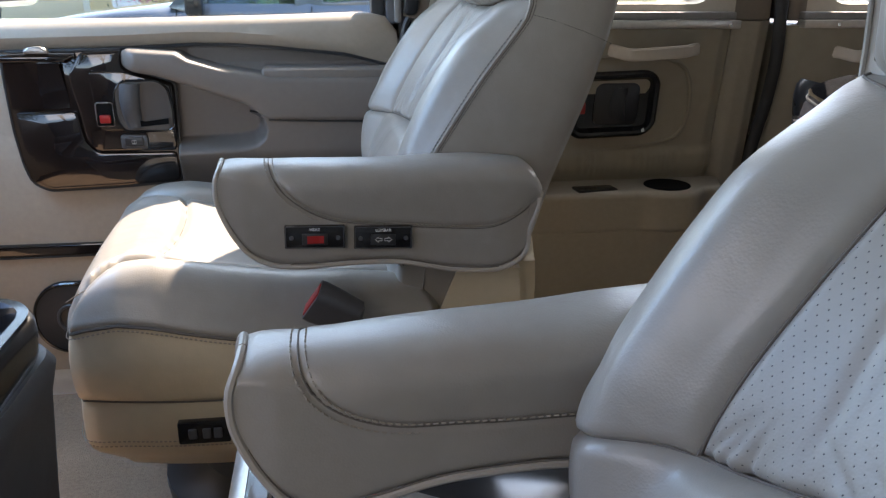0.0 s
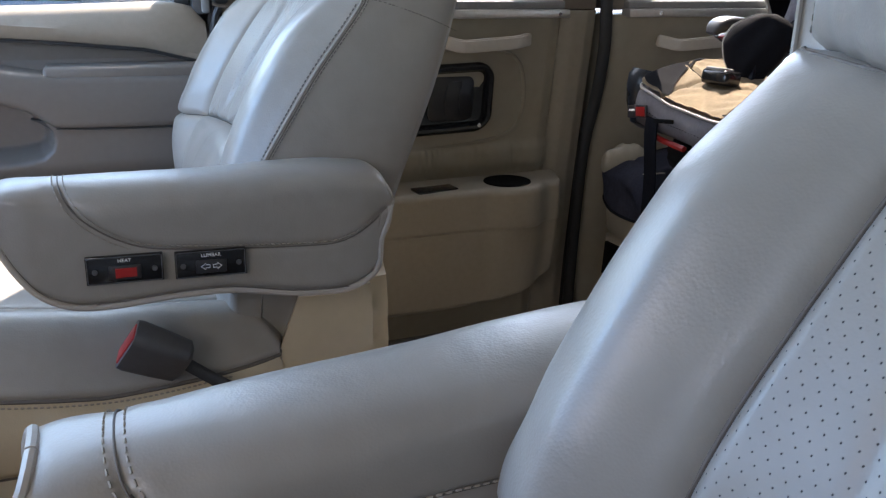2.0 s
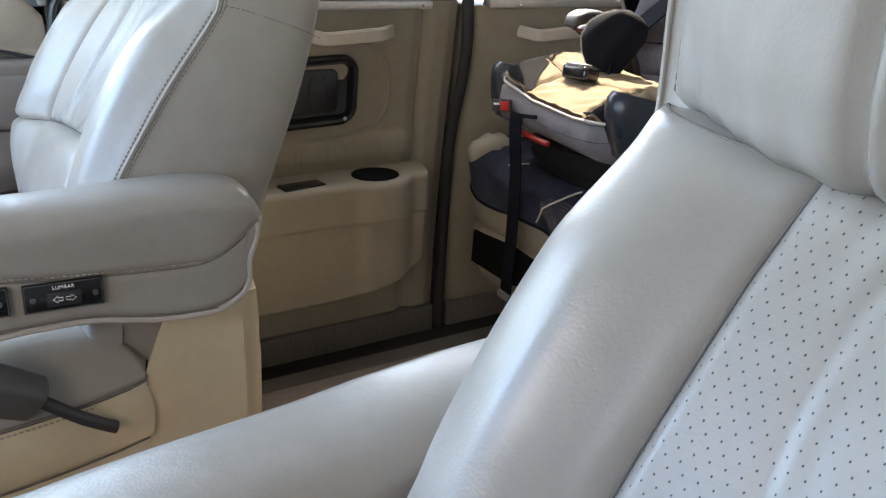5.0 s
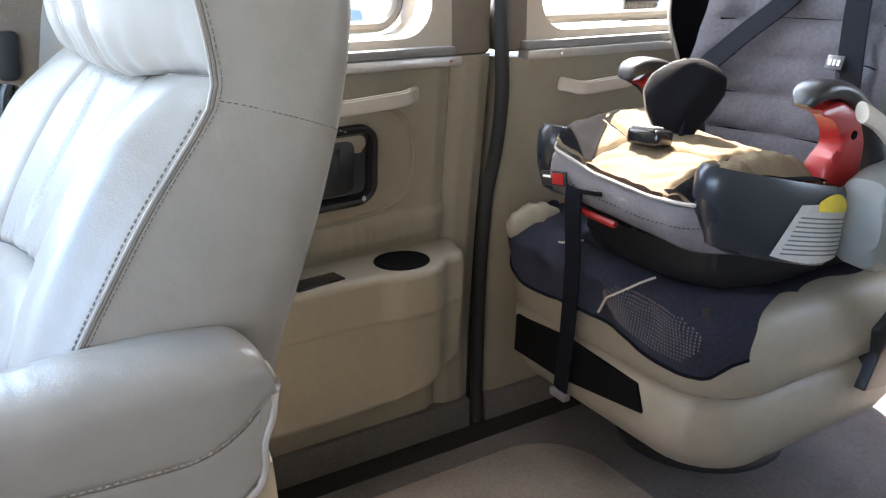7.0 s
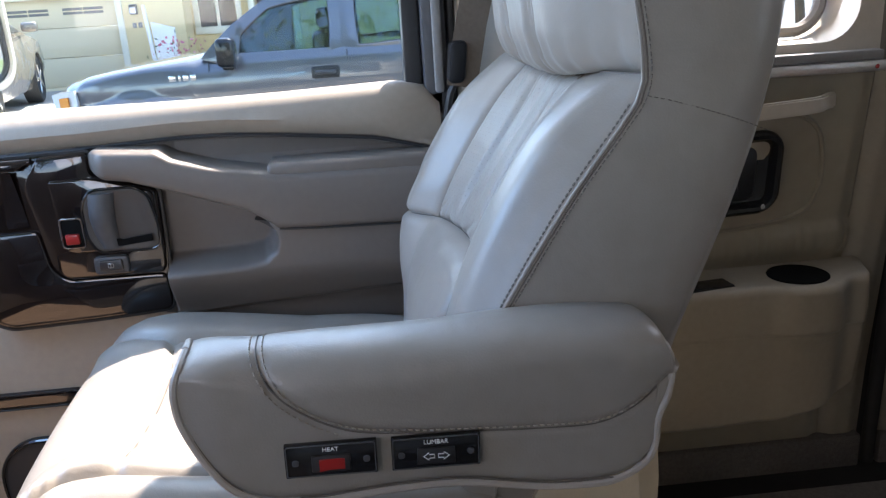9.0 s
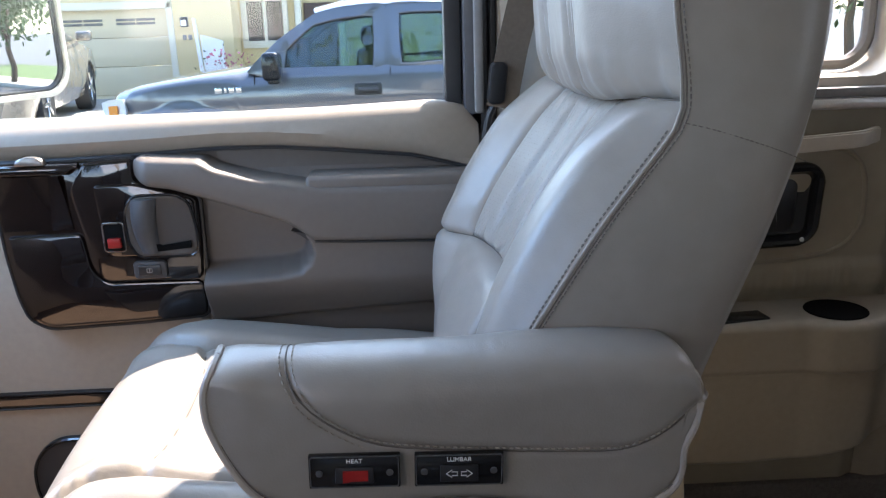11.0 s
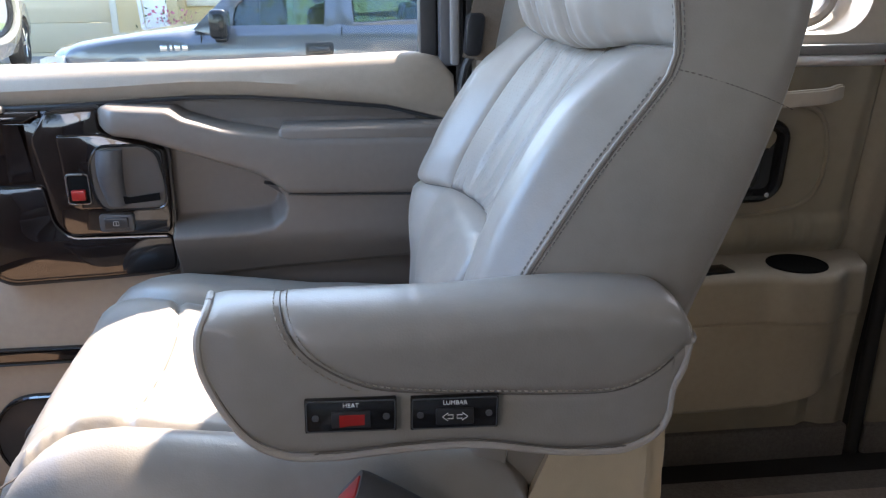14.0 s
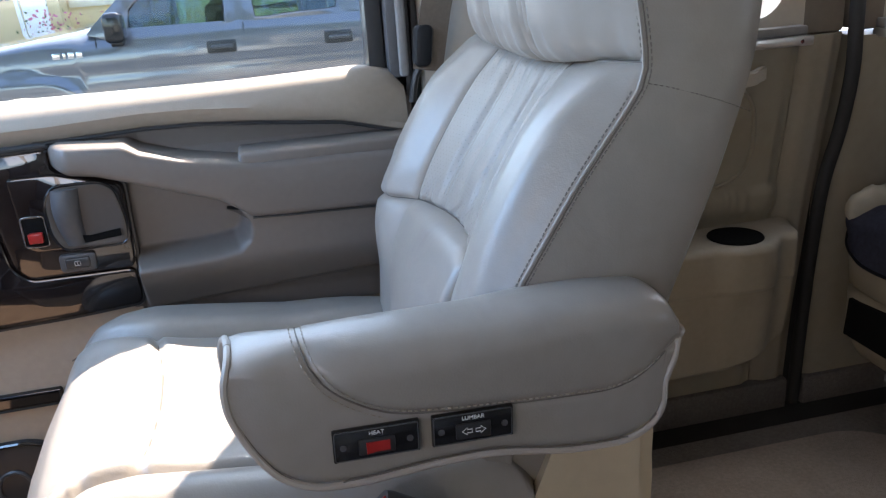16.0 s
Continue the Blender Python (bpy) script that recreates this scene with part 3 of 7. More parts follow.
part("door_post", bm, POST, rear_leaf, "taupe post beside the window")
side_window("window", rear_leaf, 1.14, 1.86, 0.835, 1.62)
grab_strap(rear_leaf, 1.18, 1.385, 0.735)
flat_box("wall_side_rear", (2.02, 0.72, -0.06), (3.86, 0.80, 0.62), VINYL, "beige padded wall beside the rear of the van", "wall")
flat_box("wall_front_header", (0.402, 0.664, 1.425), (0.934, 0.80, ROOF_Z), VINYL, "beige rail above the side door window", "wall")
flat_box("wall_leaf_header", (1.112, 0.664, 1.69), (1.899, 0.80, ROOF_Z), VINYL, "beige rail above the rear leaf window", "wall")
flat_box("wall_side_post", (1.90, 0.665, BELT), (2.02, 0.80, ROOF_Z), VINYL, "beige post between the rear side windows", "pillar")
flat_box("wall_side_header", (2.02, 0.665, 1.42), (3.86, 0.80, ROOF_Z), VINYL, "beige rail above the rear side window", "wall")

# ---- passenger door
front_door = thing("front_door", "taupe and beige passenger door with gloss dark panel", "van door", (-0.4, 0.66, 0.0), kind="structure")
ARM_TOP = [(-0.335, 0.748), (-0.32, 0.754), (-0.225, 0.748), (-0.205, 0.735), (-0.15, 0.719), (-0.05, 0.703), (0.21, 0.70)]
ARM_LOW = [(-0.335, 0.722), (-0.30, 0.712), (-0.268, 0.707), (-0.21, 0.688), (-0.15, 0.667), (-0.10, 0.650), (-0.075, 0.632), (-0.055, 0.617), (0.21, 0.611)]


SCOOP = [(-0.32, 0.72), (-0.21, 0.690), (-0.15, 0.668), (-0.10, 0.650), (-0.078, 0.634), (-0.062, 0.614), (-0.058, 0.597), (-0.063, 0.578), (-0.080, 0.562), (-0.115, 0.554), (-0.32, 0.544)]


def inside_scoop(x, z):
    """Depth inside the scoop's outline, 0 outside it."""
    if x > -0.05 or z < 0.54 or z > 0.70:
        return 0.0
    best, odd = 9.0, False
    for (ax, az), (bx, bz) in zip(SCOOP, SCOOP[1:] + SCOOP[:1]):
        if (az > z) != (bz > z) and x < ax + (bx - ax) * (z - az) / (bz - az):
            odd = not odd
        dx, dz = bx - ax, bz - az
        t = min(1.0, max(0.0, ((x - ax) * dx + (z - az) * dz) / (dx * dx + dz * dz)))
        best = min(best, math.hypot(x - ax - dx * t, z - az - dz * t))
    return best if odd else 0.0


def door_y(x, z):
    base = 0.634 - 0.012 * smooth(0.55, 0.2, z)
    # dished area above the arm rest
    y = base + 0.012 * smooth(0.70, 0.73, z) * smooth(-0.26, -0.2, x)
    # lower bulge under the groove, with the pull scoop sunk into it
    bulge = 1.0 - smooth(0.0, lerp_table([(0.555, 0.040), (0.60, 0.022), (0.625, 0.010)], z), inside_scoop(x, z))
    bulge *= smooth(-0.247, -0.236, x)
    low = 0.578 + 0.036 * smooth(0.56, 0.47, z)
    body = base + (low - base) * bulge * smooth(0.7, 0.62, z)
    y = min(y, body) if z < 0.7 else y
    # lower break line
    zb = lerp_table([(-0.25, 0.475), (-0.10, 0.487), (0.13, 0.502), (0.22, 0.508)], x)
    y += 0.012 * smooth(zb + 0.002, zb - 0.004, z)
    return y


bm = bmesh.new()
rows = []
for j in range(121):
    z = 0.44 + (0.775 - 0.44) * j / 120
    rows.append([(x, door_y(x, z), z) for x in [-0.262 + 0.477 * i / 200 for i in range(201)]])
loft(bm, rows, caps=False, loop=False)
part("arm_panel", bm, TAUPE, front_door, "taupe moulded arm rest panel with a pull scoop", smooth=60)
bm = bmesh.new()
rows = []
for i in range(90):
    x = -0.338 + 0.551 * (i / 89) ** 1.3
    zt, zl = lerp_table(ARM_TOP, x), lerp_table(ARM_LOW, x)
    out = 0.634 - 0.064 * smooth(-0.345, -0.30, x) ** 0.6
    k = min(0.008, (zt - zl) * 0.3)
    rows.append([(x, 0.648, zl), (x, out + 0.020, zl - 0.0005), (x, out + 0.005, zl + 0.001), (x, out + 0.001, zl + k * 0.6), (x, out, zl + k * 1.5), (x, out - 0.001, (zl + zt) / 2), (x, out, zt - k * 1.5),
                 (x, out + 0.002, zt - k * 0.5), (x, out + 0.007, zt), (x, out + 0.022, zt + 0.0015), (x, 0.648, zt + 0.002)])
loft(bm, rows)
part("arm_rail", bm, TAUPE, front_door, "taupe arm rest rail", smooth=50)
bm = bmesh.new()
tube(bm, [(x, 0.574, lerp_table(ARM_LOW, x) - 0.0005) for x in (-0.057, 0.0, 0.1, 0.212)], 0.0022, 6)
part("arm_groove", bm, BLACK, front_door)
# black wedge painted as the shade in the cup's undercut
bm = bmesh.new()
loft(bm, [[(x, y, z) for x, z in ((-0.094, 0.6345), (-0.074, 0.6300), (-0.064, 0.6175), (-0.0665, 0.6165), (-0.080, 0.6270))] for y in (0.600, 0.5800)])
part("scoop_shade", bm, BLACK, front_door, "black wedge painted as the shade under the pull cup's lip")
bm = bmesh.new()
box(bm, (-0.066, 0.576, 0.690), (0.214, 0.648, 0.7185), 0.007, 4)
part("arm_pad", bm, TAUPE, front_door)
bm = bmesh.new()
slab(bm, [(-1.05, 0.06), (0.212, 0.06), (0.212, 0.455), (-0.252, 0.455), (-0.252, 0.50), (-0.36, 0.50), (-0.36, 0.775), (-1.05, 0.775)], 0.640, 0.72, 0.003)
part("door_panel", bm, DOOR_LOW, front_door, "warm taupe lower door panel")
bm = bmesh.new()
box(bm, (-1.05, 0.645, 0.45), (0.212, 0.72, 0.80), 0.002)
part("door_core", bm, TAUPE, front_door)
# padded rail under the window
bm = bmesh.new()
rows = []
for i in range(70):
    x = -1.05 + 1.255 * i / 69
    top = lerp_table([(-1.05, 0.795), (-0.55, 0.803), (-0.03, 0.814), (0.14, 0.820), (0.185, 0.812), (0.206, 0.79)], x)
    low = lerp_table([(-1.05, 0.748), (-0.55, 0.752), (-0.33, 0.757), (-0.2, 0.763), (-0.12, 0.762), (-0.03, 0.755), (0.1, 0.742), (0.178, 0.722), (0.206, 0.715)], x)
    bulge = 0.622 + 0.012 * smooth(0.1, 0.206, x)
    sec = [(0.712, low), (0.640, low), (0.628, low + 0.001), (bulge, low + 0.010), (bulge - 0.004, low + 0.022), (bulge - 0.001, top - 0.030), (bulge + 0.004, top - 0.016), (bulge + 0.012, top - 0.006), (bulge + 0.022, top - 0.0015), (0.662, top), (0.69, top - 0.001), (0.712, top - 0.008)]
    rows.append([(x, y, z) for y, z in sec])
loft(bm, rows)
part("window_rail", bm, RAIL_PAD, front_door, "padded beige rail under the window")
bm = bmesh.new()
tube(bm, [(x, 0.626, lerp_table([(-1.05, 0.745), (-0.55, 0.749), (-0.33, 0.754), (-0.2, 0.760), (-0.12, 0.759), (-0.03, 0.752), (0.1, 0.739), (0.178, 0.719), (0.206, 0.712)], x)) for x in [-1.05 + 1.25 * i / 60 for i in range(61)]], 0.0030, 6)
part("rail_trim", bm, BLACK, front_door)
bm = bmesh.new()
box(bm, (-1.05, 0.712, 0.78), (0.16, 0.722, 1.66))
pane = part("pane", bm, WINDOW, front_door, "clear passenger window")
pane.visible_shadow = False
bm = bmesh.new()
box(bm, (-1.05, 0.725, -0.10), (0.22, 0.80, 0.80), 0.01)
part("outer_skin", bm, VAN_PAINT, front_door, "pale painted outer skin")
# gloss panel
def round_off(pts, r=0.006, n=4):
    """A closed outline with each corner cut to a small arc."""
    out = []
    m = len(pts)
    for i in range(m):
        p, a, b = Vector(pts[i]), Vector(pts[i - 1]), Vector(pts[(i + 1) % m])
        da, db = (a - p), (b - p)
        k = min(r, da.length * 0.45, db.length * 0.45)
        s0, s1 = p + da.normalized() * k, p + db.normalized() * k
        for q in range(n + 1):
            t = q / n
            out.append(tuple(s0 * (1 - t) ** 2 + p * 2 * t * (1 - t) + s1 * t * t))
    return out


shape = round_off([(-0.33, 0.7535), (-0.41, 0.751), (-0.554, 0.747), (-0.556, 0.70), (-0.553, 0.60), (-0.545, 0.53), (-0.534, 0.492), (-0.503, 0.474), (-0.353, 0.480), (-0.243, 0.488), (-0.240, 0.55), (-0.238, 0.69), (-0.28, 0.702), (-0.33, 0.716)], 0.014)
bm = bmesh.new()
slab(bm, shape, 0.6165, 0.645, 0.004)
gloss = part("gloss_panel", bm, GLOSS, front_door, "glossy dark burl trim panel")
bm = bmesh.new()
tube(bm, [(x, 0.6185, z) for x, z in shape], 0.0030, 6, closed=True)
part("panel_bead", bm, BLACK, gloss)
# lower facet, an L round the raised centre, leaning a little
L_SHAPE = round_off([(-0.546, 0.634), (-0.4275, 0.6355), (-0.420, 0.574), (-0.399, 0.5515), (-0.2455, 0.551), (-0.2445, 0.4935), (-0.353, 0.486), (-0.500, 0.4805), (-0.526, 0.498), (-0.539, 0.533)], 0.012)
bm = bmesh.new()
slab(bm, L_SHAPE, 0.6105, 0.618, 0.0045)
part("lower_facet", bm, GLOSS, gloss, "gloss facet below the release")
# upper facet, bowed outwards towards the shelf
bm = bmesh.new()
rows = []
for k in range(15):
    v = k / 14
    z = 0.641 + 0.088 * v
    rows.append([(-0.548 + 0.108 * i / 14 - 0.008 * v * (i / 14), 0.6150 - 0.009 * v ** 2 - 0.0025 * math.sin(math.pi * i / 14), z) for i in range(15)])
loft(bm, rows, caps=False, loop=False)
part("upper_facet", bm, GLOSS, gloss, "bowed gloss facet", smooth=70)
bm = bmesh.new()
rings = []
for x in (-0.5535, -0.551, -0.440, -0.424, -0.418):
    deep = 0.600 if x < -0.43 else 0.609
    lo = 0.7305 if x < -0.43 else 0.738
    rings.append([(x, 0.622, lo), (x, deep + 0.002, lo), (x, deep, lo + 0.003), (x, deep + 0.001, 0.7435), (x, deep + 0.005, 0.7475), (x, 0.622, 0.7485)])
loft(bm, rings)
part("grip_shelf", bm, GLOSS, gloss, "gloss shelf along the top of the panel", smooth=60)
bm = bmesh.new()
rings = []
for k in range(9):
    t = math.pi * k / 8
    x = -0.4845 - 0.021 * math.cos(t)
    h = 0.0035 + 0.0095 * math.sin(t)
    rings.append([(x, 0.612, 0.7475), (x, 0.597, 0.7475), (x, 0.5955, 0.7475 + h * 0.5), (x, 0.598, 0.7475 + h), (x, 0.612, 0.7475 + h)])
loft(bm, rings)
part("thumb_tab", bm, SATIN, gloss, "pale domed thumb tab", smooth=60)
# raised centre with its step
CENTRE_SHAPE = round_off([(-0.408, 0.7485), (-0.3335, 0.7515), (-0.3340, 0.7165), (-0.280, 0.7005), (-0.2405, 0.688), (-0.2420, 0.595), (-0.2450, 0.5545), (-0.3965, 0.5545), (-0.4145, 0.576), (-0.4225, 0.636), (-0.4345, 0.704)], 0.010)
bm = bmesh.new()
slab(bm, CENTRE_SHAPE, 0.6035, 0.618, 0.0055)
part("raised_centre", bm, GLOSS, gloss, "raised gloss block round the release")
bm = bmesh.new()
slab(bm, round_off([(-0.3955, 0.7135), (-0.3335, 0.7135), (-0.280, 0.698), (-0.2445, 0.686), (-0.2455, 0.597), (-0.378, 0.597), (-0.3885, 0.606), (-0.3925, 0.66)], 0.008), 0.5995, 0.606, 0.0035)
part("release_surround", bm, GLOSS, gloss, "gloss surround of the release")
# inside release: satin-edged recess with paddle
BX, BZ = -0.2975, 0.6455
REL = round_off([(-0.352, 0.672), (-0.337, 0.695), (-0.270, 0.6955), (-0.251, 0.682), (-0.2425, 0.638), (-0.2435, 0.5965), (-0.338, 0.596), (-0.351, 0.622)], 0.016)
bm = bmesh.new()
tube(bm, [(x, 0.5985, z) for x, z in REL], 0.0024, 8, closed=True)
rel = part("release_bezel", bm, BLACK_GLOSS, gloss, "shiny black rim of the inside door release")
bm = bmesh.new()


def shrunk(k, y):
    return [(BX + (x - BX) * k, y, BZ + (z - BZ) * k) for x, z in REL]


loft(bm, [shrunk(1.0, 0.6005), shrunk(0.97, 0.5975), shrunk(0.92, 0.5965), shrunk(0.88, 0.5975), shrunk(0.5, 0.5985)])
part("recess", bm, DARK_TAUPE, rel, "dark taupe dished recess", smooth=60)
bm = bmesh.new()
rows = []
for k in range(17):
    u = k / 16
    z = BZ + 0.044 - 0.086 * u
    x = BX - 0.040 + 0.012 * (u - 0.15) ** 2 + 0.004 * math.sin(math.pi * u) * -1
    w = 0.036 - 0.010 * u + 0.004 * math.sin(math.pi * u)
    d = 0.585 + 0.004 * (1 - math.sin(math.pi * min(1.0, u * 1.2)))
    rows.append([(x - 0.002, 0.5975, z), (x, d + 0.006, z), (x + w * 0.25, d + 0.001, z), (x + w * 0.55, d, z), (x + w * 0.85, d + 0.003, z), (x + w, d + 0.008, z), (x + w + 0.001, 0.5975, z)])
loft(bm, rows)
part("release_paddle", bm, DARK_GREY, rel, "dark grey curved release paddle", smooth=70)
# solid black piece, painted as shade under the paddle
bm = bmesh.new()
loft(bm, [[(BX - 0.020 + 0.064 * u, y, BZ - 0.040 + dz + 0.003 * u) for u, dz in ((0, 0.0), (0.3, 0.0), (1, 0.002), (1, 0.013), (0.3, 0.009), (0, 0.016))] for y in (0.5985, 0.5935)])
part("release_slot", bm, HOLE_SHADE, rel, "black block painted as the shade under the paddle")
# well's shade painted as a matt black plate
bm = bmesh.new()
lock_ol = [(-0.3725 + a, 0.630 + b) for a, b in rounded(0.033, 0.046, 0.005, 4)]
slab(bm, lock_ol, 0.5985, 0.604, 0.001)
lock = part("lock_plate", bm, HOLE_SHADE, gloss, "matt black plate painted as the shaded lock well")
bm = bmesh.new()
tube(bm, [(x, 0.5985, z) for x, z in lock_ol], 0.0014, 6, closed=True)
part("lock_rim", bm, SATIN, lock, "thin bright rim")
bm = bmesh.new()
box(bm, (-0.3825, 0.5925, 0.6135), (-0.3620, 0.602, 0.6295), 0.002)
part("lock_button", bm, RED, lock, "red lock button")
bm = bmesh.new()
slab(bm, [(-0.323 + a, 0.575 + b) for a, b in rounded(0.0525, 0.0285, 0.006, 4)], 0.5965, 0.605, 0.003)
sw = part("window_switch", bm, DARK_GREY, gloss, "grey window switch")
bm = bmesh.new()
slab(bm, [(-0.323 + a, 0.5755 + b) for a, b in rounded(0.036, 0.0175, 0.003, 3)], 0.5935, 0.598, 0.0025)
part("switch_key", bm, BLACK, sw)
bm = bmesh.new()
tube(bm, [(-0.323 + a, 0.5932, 0.5755 + b) for a, b in rounded(0.008, 0.0065, 0.001, 2)], 0.0005, 5, closed=True)
box(bm, (-0.3235, 0.5929, 0.5725), (-0.3225, 0.5936, 0.5785))
part("switch_mark", bm, ALU, sw)
# lower strip and speaker
bm = bmesh.new()
slab(bm, round_off([(-1.0, 0.352), (-1.0, 0.328), (-0.62, 0.328), (-0.40, 0.330), (-0.40, 0.3555), (-0.62, 0.3555)], 0.004), 0.630, 0.642, 0.005)
part("lower_strip", bm, GLOSS, front_door, "gloss dark strip along the lower door")
bm = bmesh.new()
tube(bm, [(-1.0, 0.634, 0.3265), (-0.62, 0.634, 0.3265), (-0.40, 0.634, 0.3285)], 0.0022, 6)
part("strip_groove", bm, BLACK, front_door)
bm = bmesh.new()
slab(bm, [(-0.495 + a, 0.187 + b) for a, b in rounded(0.176, 0.166, 0.075, 10)], 0.630, 0.65, 0.006)
grille = part("speaker_grille", bm, BLACK, front_door, "black round-cornered speaker grille")
bm = bmesh.new()
tube(bm, [(-0.495 + a, 0.631, 0.187 + b) for a, b in rounded(0.168, 0.158, 0.072, 10)], 0.0035, 6, closed=True)
part("speaker_rim", bm, GLOSS, grille, "shiny rim")
bm = bmesh.new()
tube(bm, [(-0.505 + 0.026 * math.cos(a), 0.629, 0.187 + 0.030 * math.sin(a)) for a in [2 * math.pi * k / 24 for k in range(24)]], 0.004, 6, closed=True)
part("speaker_badge", bm, DARK_GREY, grille)

# seat belt beside the passenger seat
belt = thing("seat_belt", "taupe woven seat belt with a black guide on the pillar", "seat belt", (0.24, 0.63, 0.78))
bm = bmesh.new()
ribbon(bm, [(0.238, 0.606, 0.81), (0.255, 0.600, 0.90), (0.281, 0.600, 1.0), (0.33, 0.62, 1.28)], 0.047, 0.0022, (1, 0, -0.2))
part("webbing", bm, WEB_GREY, belt)
bm = bmesh.new()
slab(bm, [(0.232 + a + 0.10 * b, 0.848 + b) for a, b in rounded(0.026, 0.062, 0.009, 4)], 0.590, 0.618, 0.005)
part("guide", bm, BLACK_SHELL, belt, "black plastic belt guide")
bm = bmesh.new()
tube(bm, spline([(0.235, 0.626, 0.82), (0.222, 0.626, 0.80), (0.214, 0.628, 0.76)], 0.01), 0.006, 8)
part("stalk", bm, BLACK, belt)

flat_box("rear_carpet", (0.42, -1.12, 0.0), (3.85, 0.635, 0.005), DARK_CARPET, "dark carpet in the rear of the van", "carpet")
# rubber-edged mats on the floor
bm = bmesh.new()
loft(bm, [[(0.75 + a * k, 0.02 + b * k, z) for a, b in rounded(0.80, 1.10, 0.14, 8)] for k, z in ((1.0, 0.0), (1.0, 0.012), (0.99, 0.016))])
single("floor_mat", bm, MAT_CARPET, "taupe carpet mat lying on the van floor", "floor mat")


# ---- captain's chairs
# across: metres from the chair's middle, positive towards the chair's own door; the arm rest is on the other side
CENTRE = [(0.40, 0.150), (0.48, 0.160), (0.56, 0.166), (0.595, 0.174), (0.632, 0.190), (0.678, 0.208), (0.716, 0.226), (0.766, 0.256), (0.814, 0.290), (0.846, 0.322), (0.87, 0.345), (0.90, 0.36)]
SEAM_X = [(0.40, 0.16), (0.50, 0.165), (0.56, 0.172), (0.60, 0.187), (0.65, 0.213), (0.70, 0.245), (0.754, 0.28), (0.806, 0.32), (0.848, 0.353), (0.90, 0.349), (0.948, 0.342), (1.02, 0.345), (1.08, 0.37), (1.13, 0.42)]
REAR_X = [(0.36, 0.33), (0.45, 0.355), (0.52, 0.378), (0.597, 0.401), (0.645, 0.420), (0.726, 0.452), (0.805, 0.477), (0.87, 0.491), (0.945, 0.503), (1.05, 0.51), (1.10, 0.50), (1.13, 0.46)]
HALF = 0.246
LUMBAR_TOP = 0.648


LIFT = [0.026, 0.0, 0.0, 0.0, 1.0, 0.0]


def back_front(a, z):
    """Depth of the back rest's face at a place across and a height."""
    c = curve_table(CENTRE, z)
    s = curve_table(SEAM_X, z)
    t = abs(a)
    bol = smooth(0.112, 0.175, t)
    lift = LIFT[0] * smooth(0.52, 0.66, z) * smooth(0.90, 0.80, z) + 0.008
    lift *= LIFT[4] if a < 0 else 1.0
    x = c + 0.022 * (1 - (min(t, 0.12) / 0.12) ** 2) * smooth(0.56, 0.66, z) * smooth(0.9, 0.8, z) - lift * bol * smooth(0.268, 0.215, t)
    edge = smooth(0.195, HALF, t) ** 1.6
    round_edge = 1 - math.sqrt(max(0.0, 1 - min(1.0, max(0.0, t - 0.165) / (HALF - 0.165)) ** 2))
    return x + (s - x) * (edge + (round_edge - edge) * LIFT[5])


def lumbar_line(a):
    return LUMBAR_TOP - 0.10 * max(0.0, abs(a) - 0.12) ** 1.0 * 0.35 - 0.55 * max(0.0, abs(a) - 0.13) ** 2 - LIFT[1] * smooth(0.125, 0.23, abs(a)) + LIFT[2] * smooth(0.125, 0.0, abs(a)) - LIFT[3] * smooth(-0.08, -0.128, a) ** 1.5


def head_line(a):
    return 0.862 - 0.020 * math.cos(a / HALF * math.pi) * 0.6 - 0.010 * (abs(a) / HALF)


def insert_edge(z):
    return 0.122 - 0.004 * smooth(0.66, 0.80, z)


def seat_map(side, ox, oy, oz, twist):
    return lambda x, a, z: Vector((x + ox - twist * (a + 0.33), oy + side * a + side * twist * (x - 0.08), z + oz))


def shell_half(z):
    return HALF * (0.985 + 0.02 * math.sin((z - 0.4) * 4)) * (1 - 0.10 * smooth(0.86, 1.12, z)) * lerp_table([(0.36, 0.93), (0.5, 1.0), (1.08, 1.0), (1.13, 0.85)], z)


def side_a(x, z):
    """How far the shell's flank stands out at a place."""
    f, r = curve_table(SEAM_X, z) + 0.004, curve_table(REAR_X, z)
    t = min(0.9, max(0.0, (x - f) / (r - f)))
    keys = [(k, 0.010 * math.sin(math.pi * k)) for k in (0, 0.35, 0.7, 0.9)]
    return shell_half(z) + lerp_table(keys, t)


def pad_panel(bm, place, lo, hi, z0, z1, nu=28, nv=40, groove=0.009, wide=0.016, extra=None, deep=0.03, face=None):
    """One upholstered panel of the back rest: lo(v), hi(v) bound it across, z0(a), z1(a) below and above."""
    face = face or back_front
    grid = []
    for j in range(nv + 1):
        v = j / nv
        row = []
        for i in range(nu + 1):
            u = i / nu
            zz = None
            a = lo(v) + (hi(v) - lo(v)) * u
            z = z0(a) + (z1(a) - z0(a)) * v
            d = min(u * abs(hi(v) - lo(v)), (1 - u) * abs(hi(v) - lo(v)), v * abs(z1(a) - z0(a)), (1 - v) * abs(z1(a) - z0(a)))
            x = face(a, z) + groove * (1 - min(1.0, d / wide)) ** 2
            if extra:
                x += extra(a, z, u, v)
            row.append(place(x, a, z))
        grid.append(row)
    rows = loft(bm, grid, caps=False, loop=False)
    rim = rows[0] + [r[-1] for r in rows[1:]] + rows[-1][-2::-1] + [r[0] for r in rows[-2:0:-1]]
    back = [bm.verts.new(v.co + Vector((deep, 0, 0))) for v in rim]
    for k in range(len(rim)):
        q = (k + 1) % len(rim)
        bm.faces.new((rim[k], rim[q], back[q], back[k]))
    bm.faces.new(back)


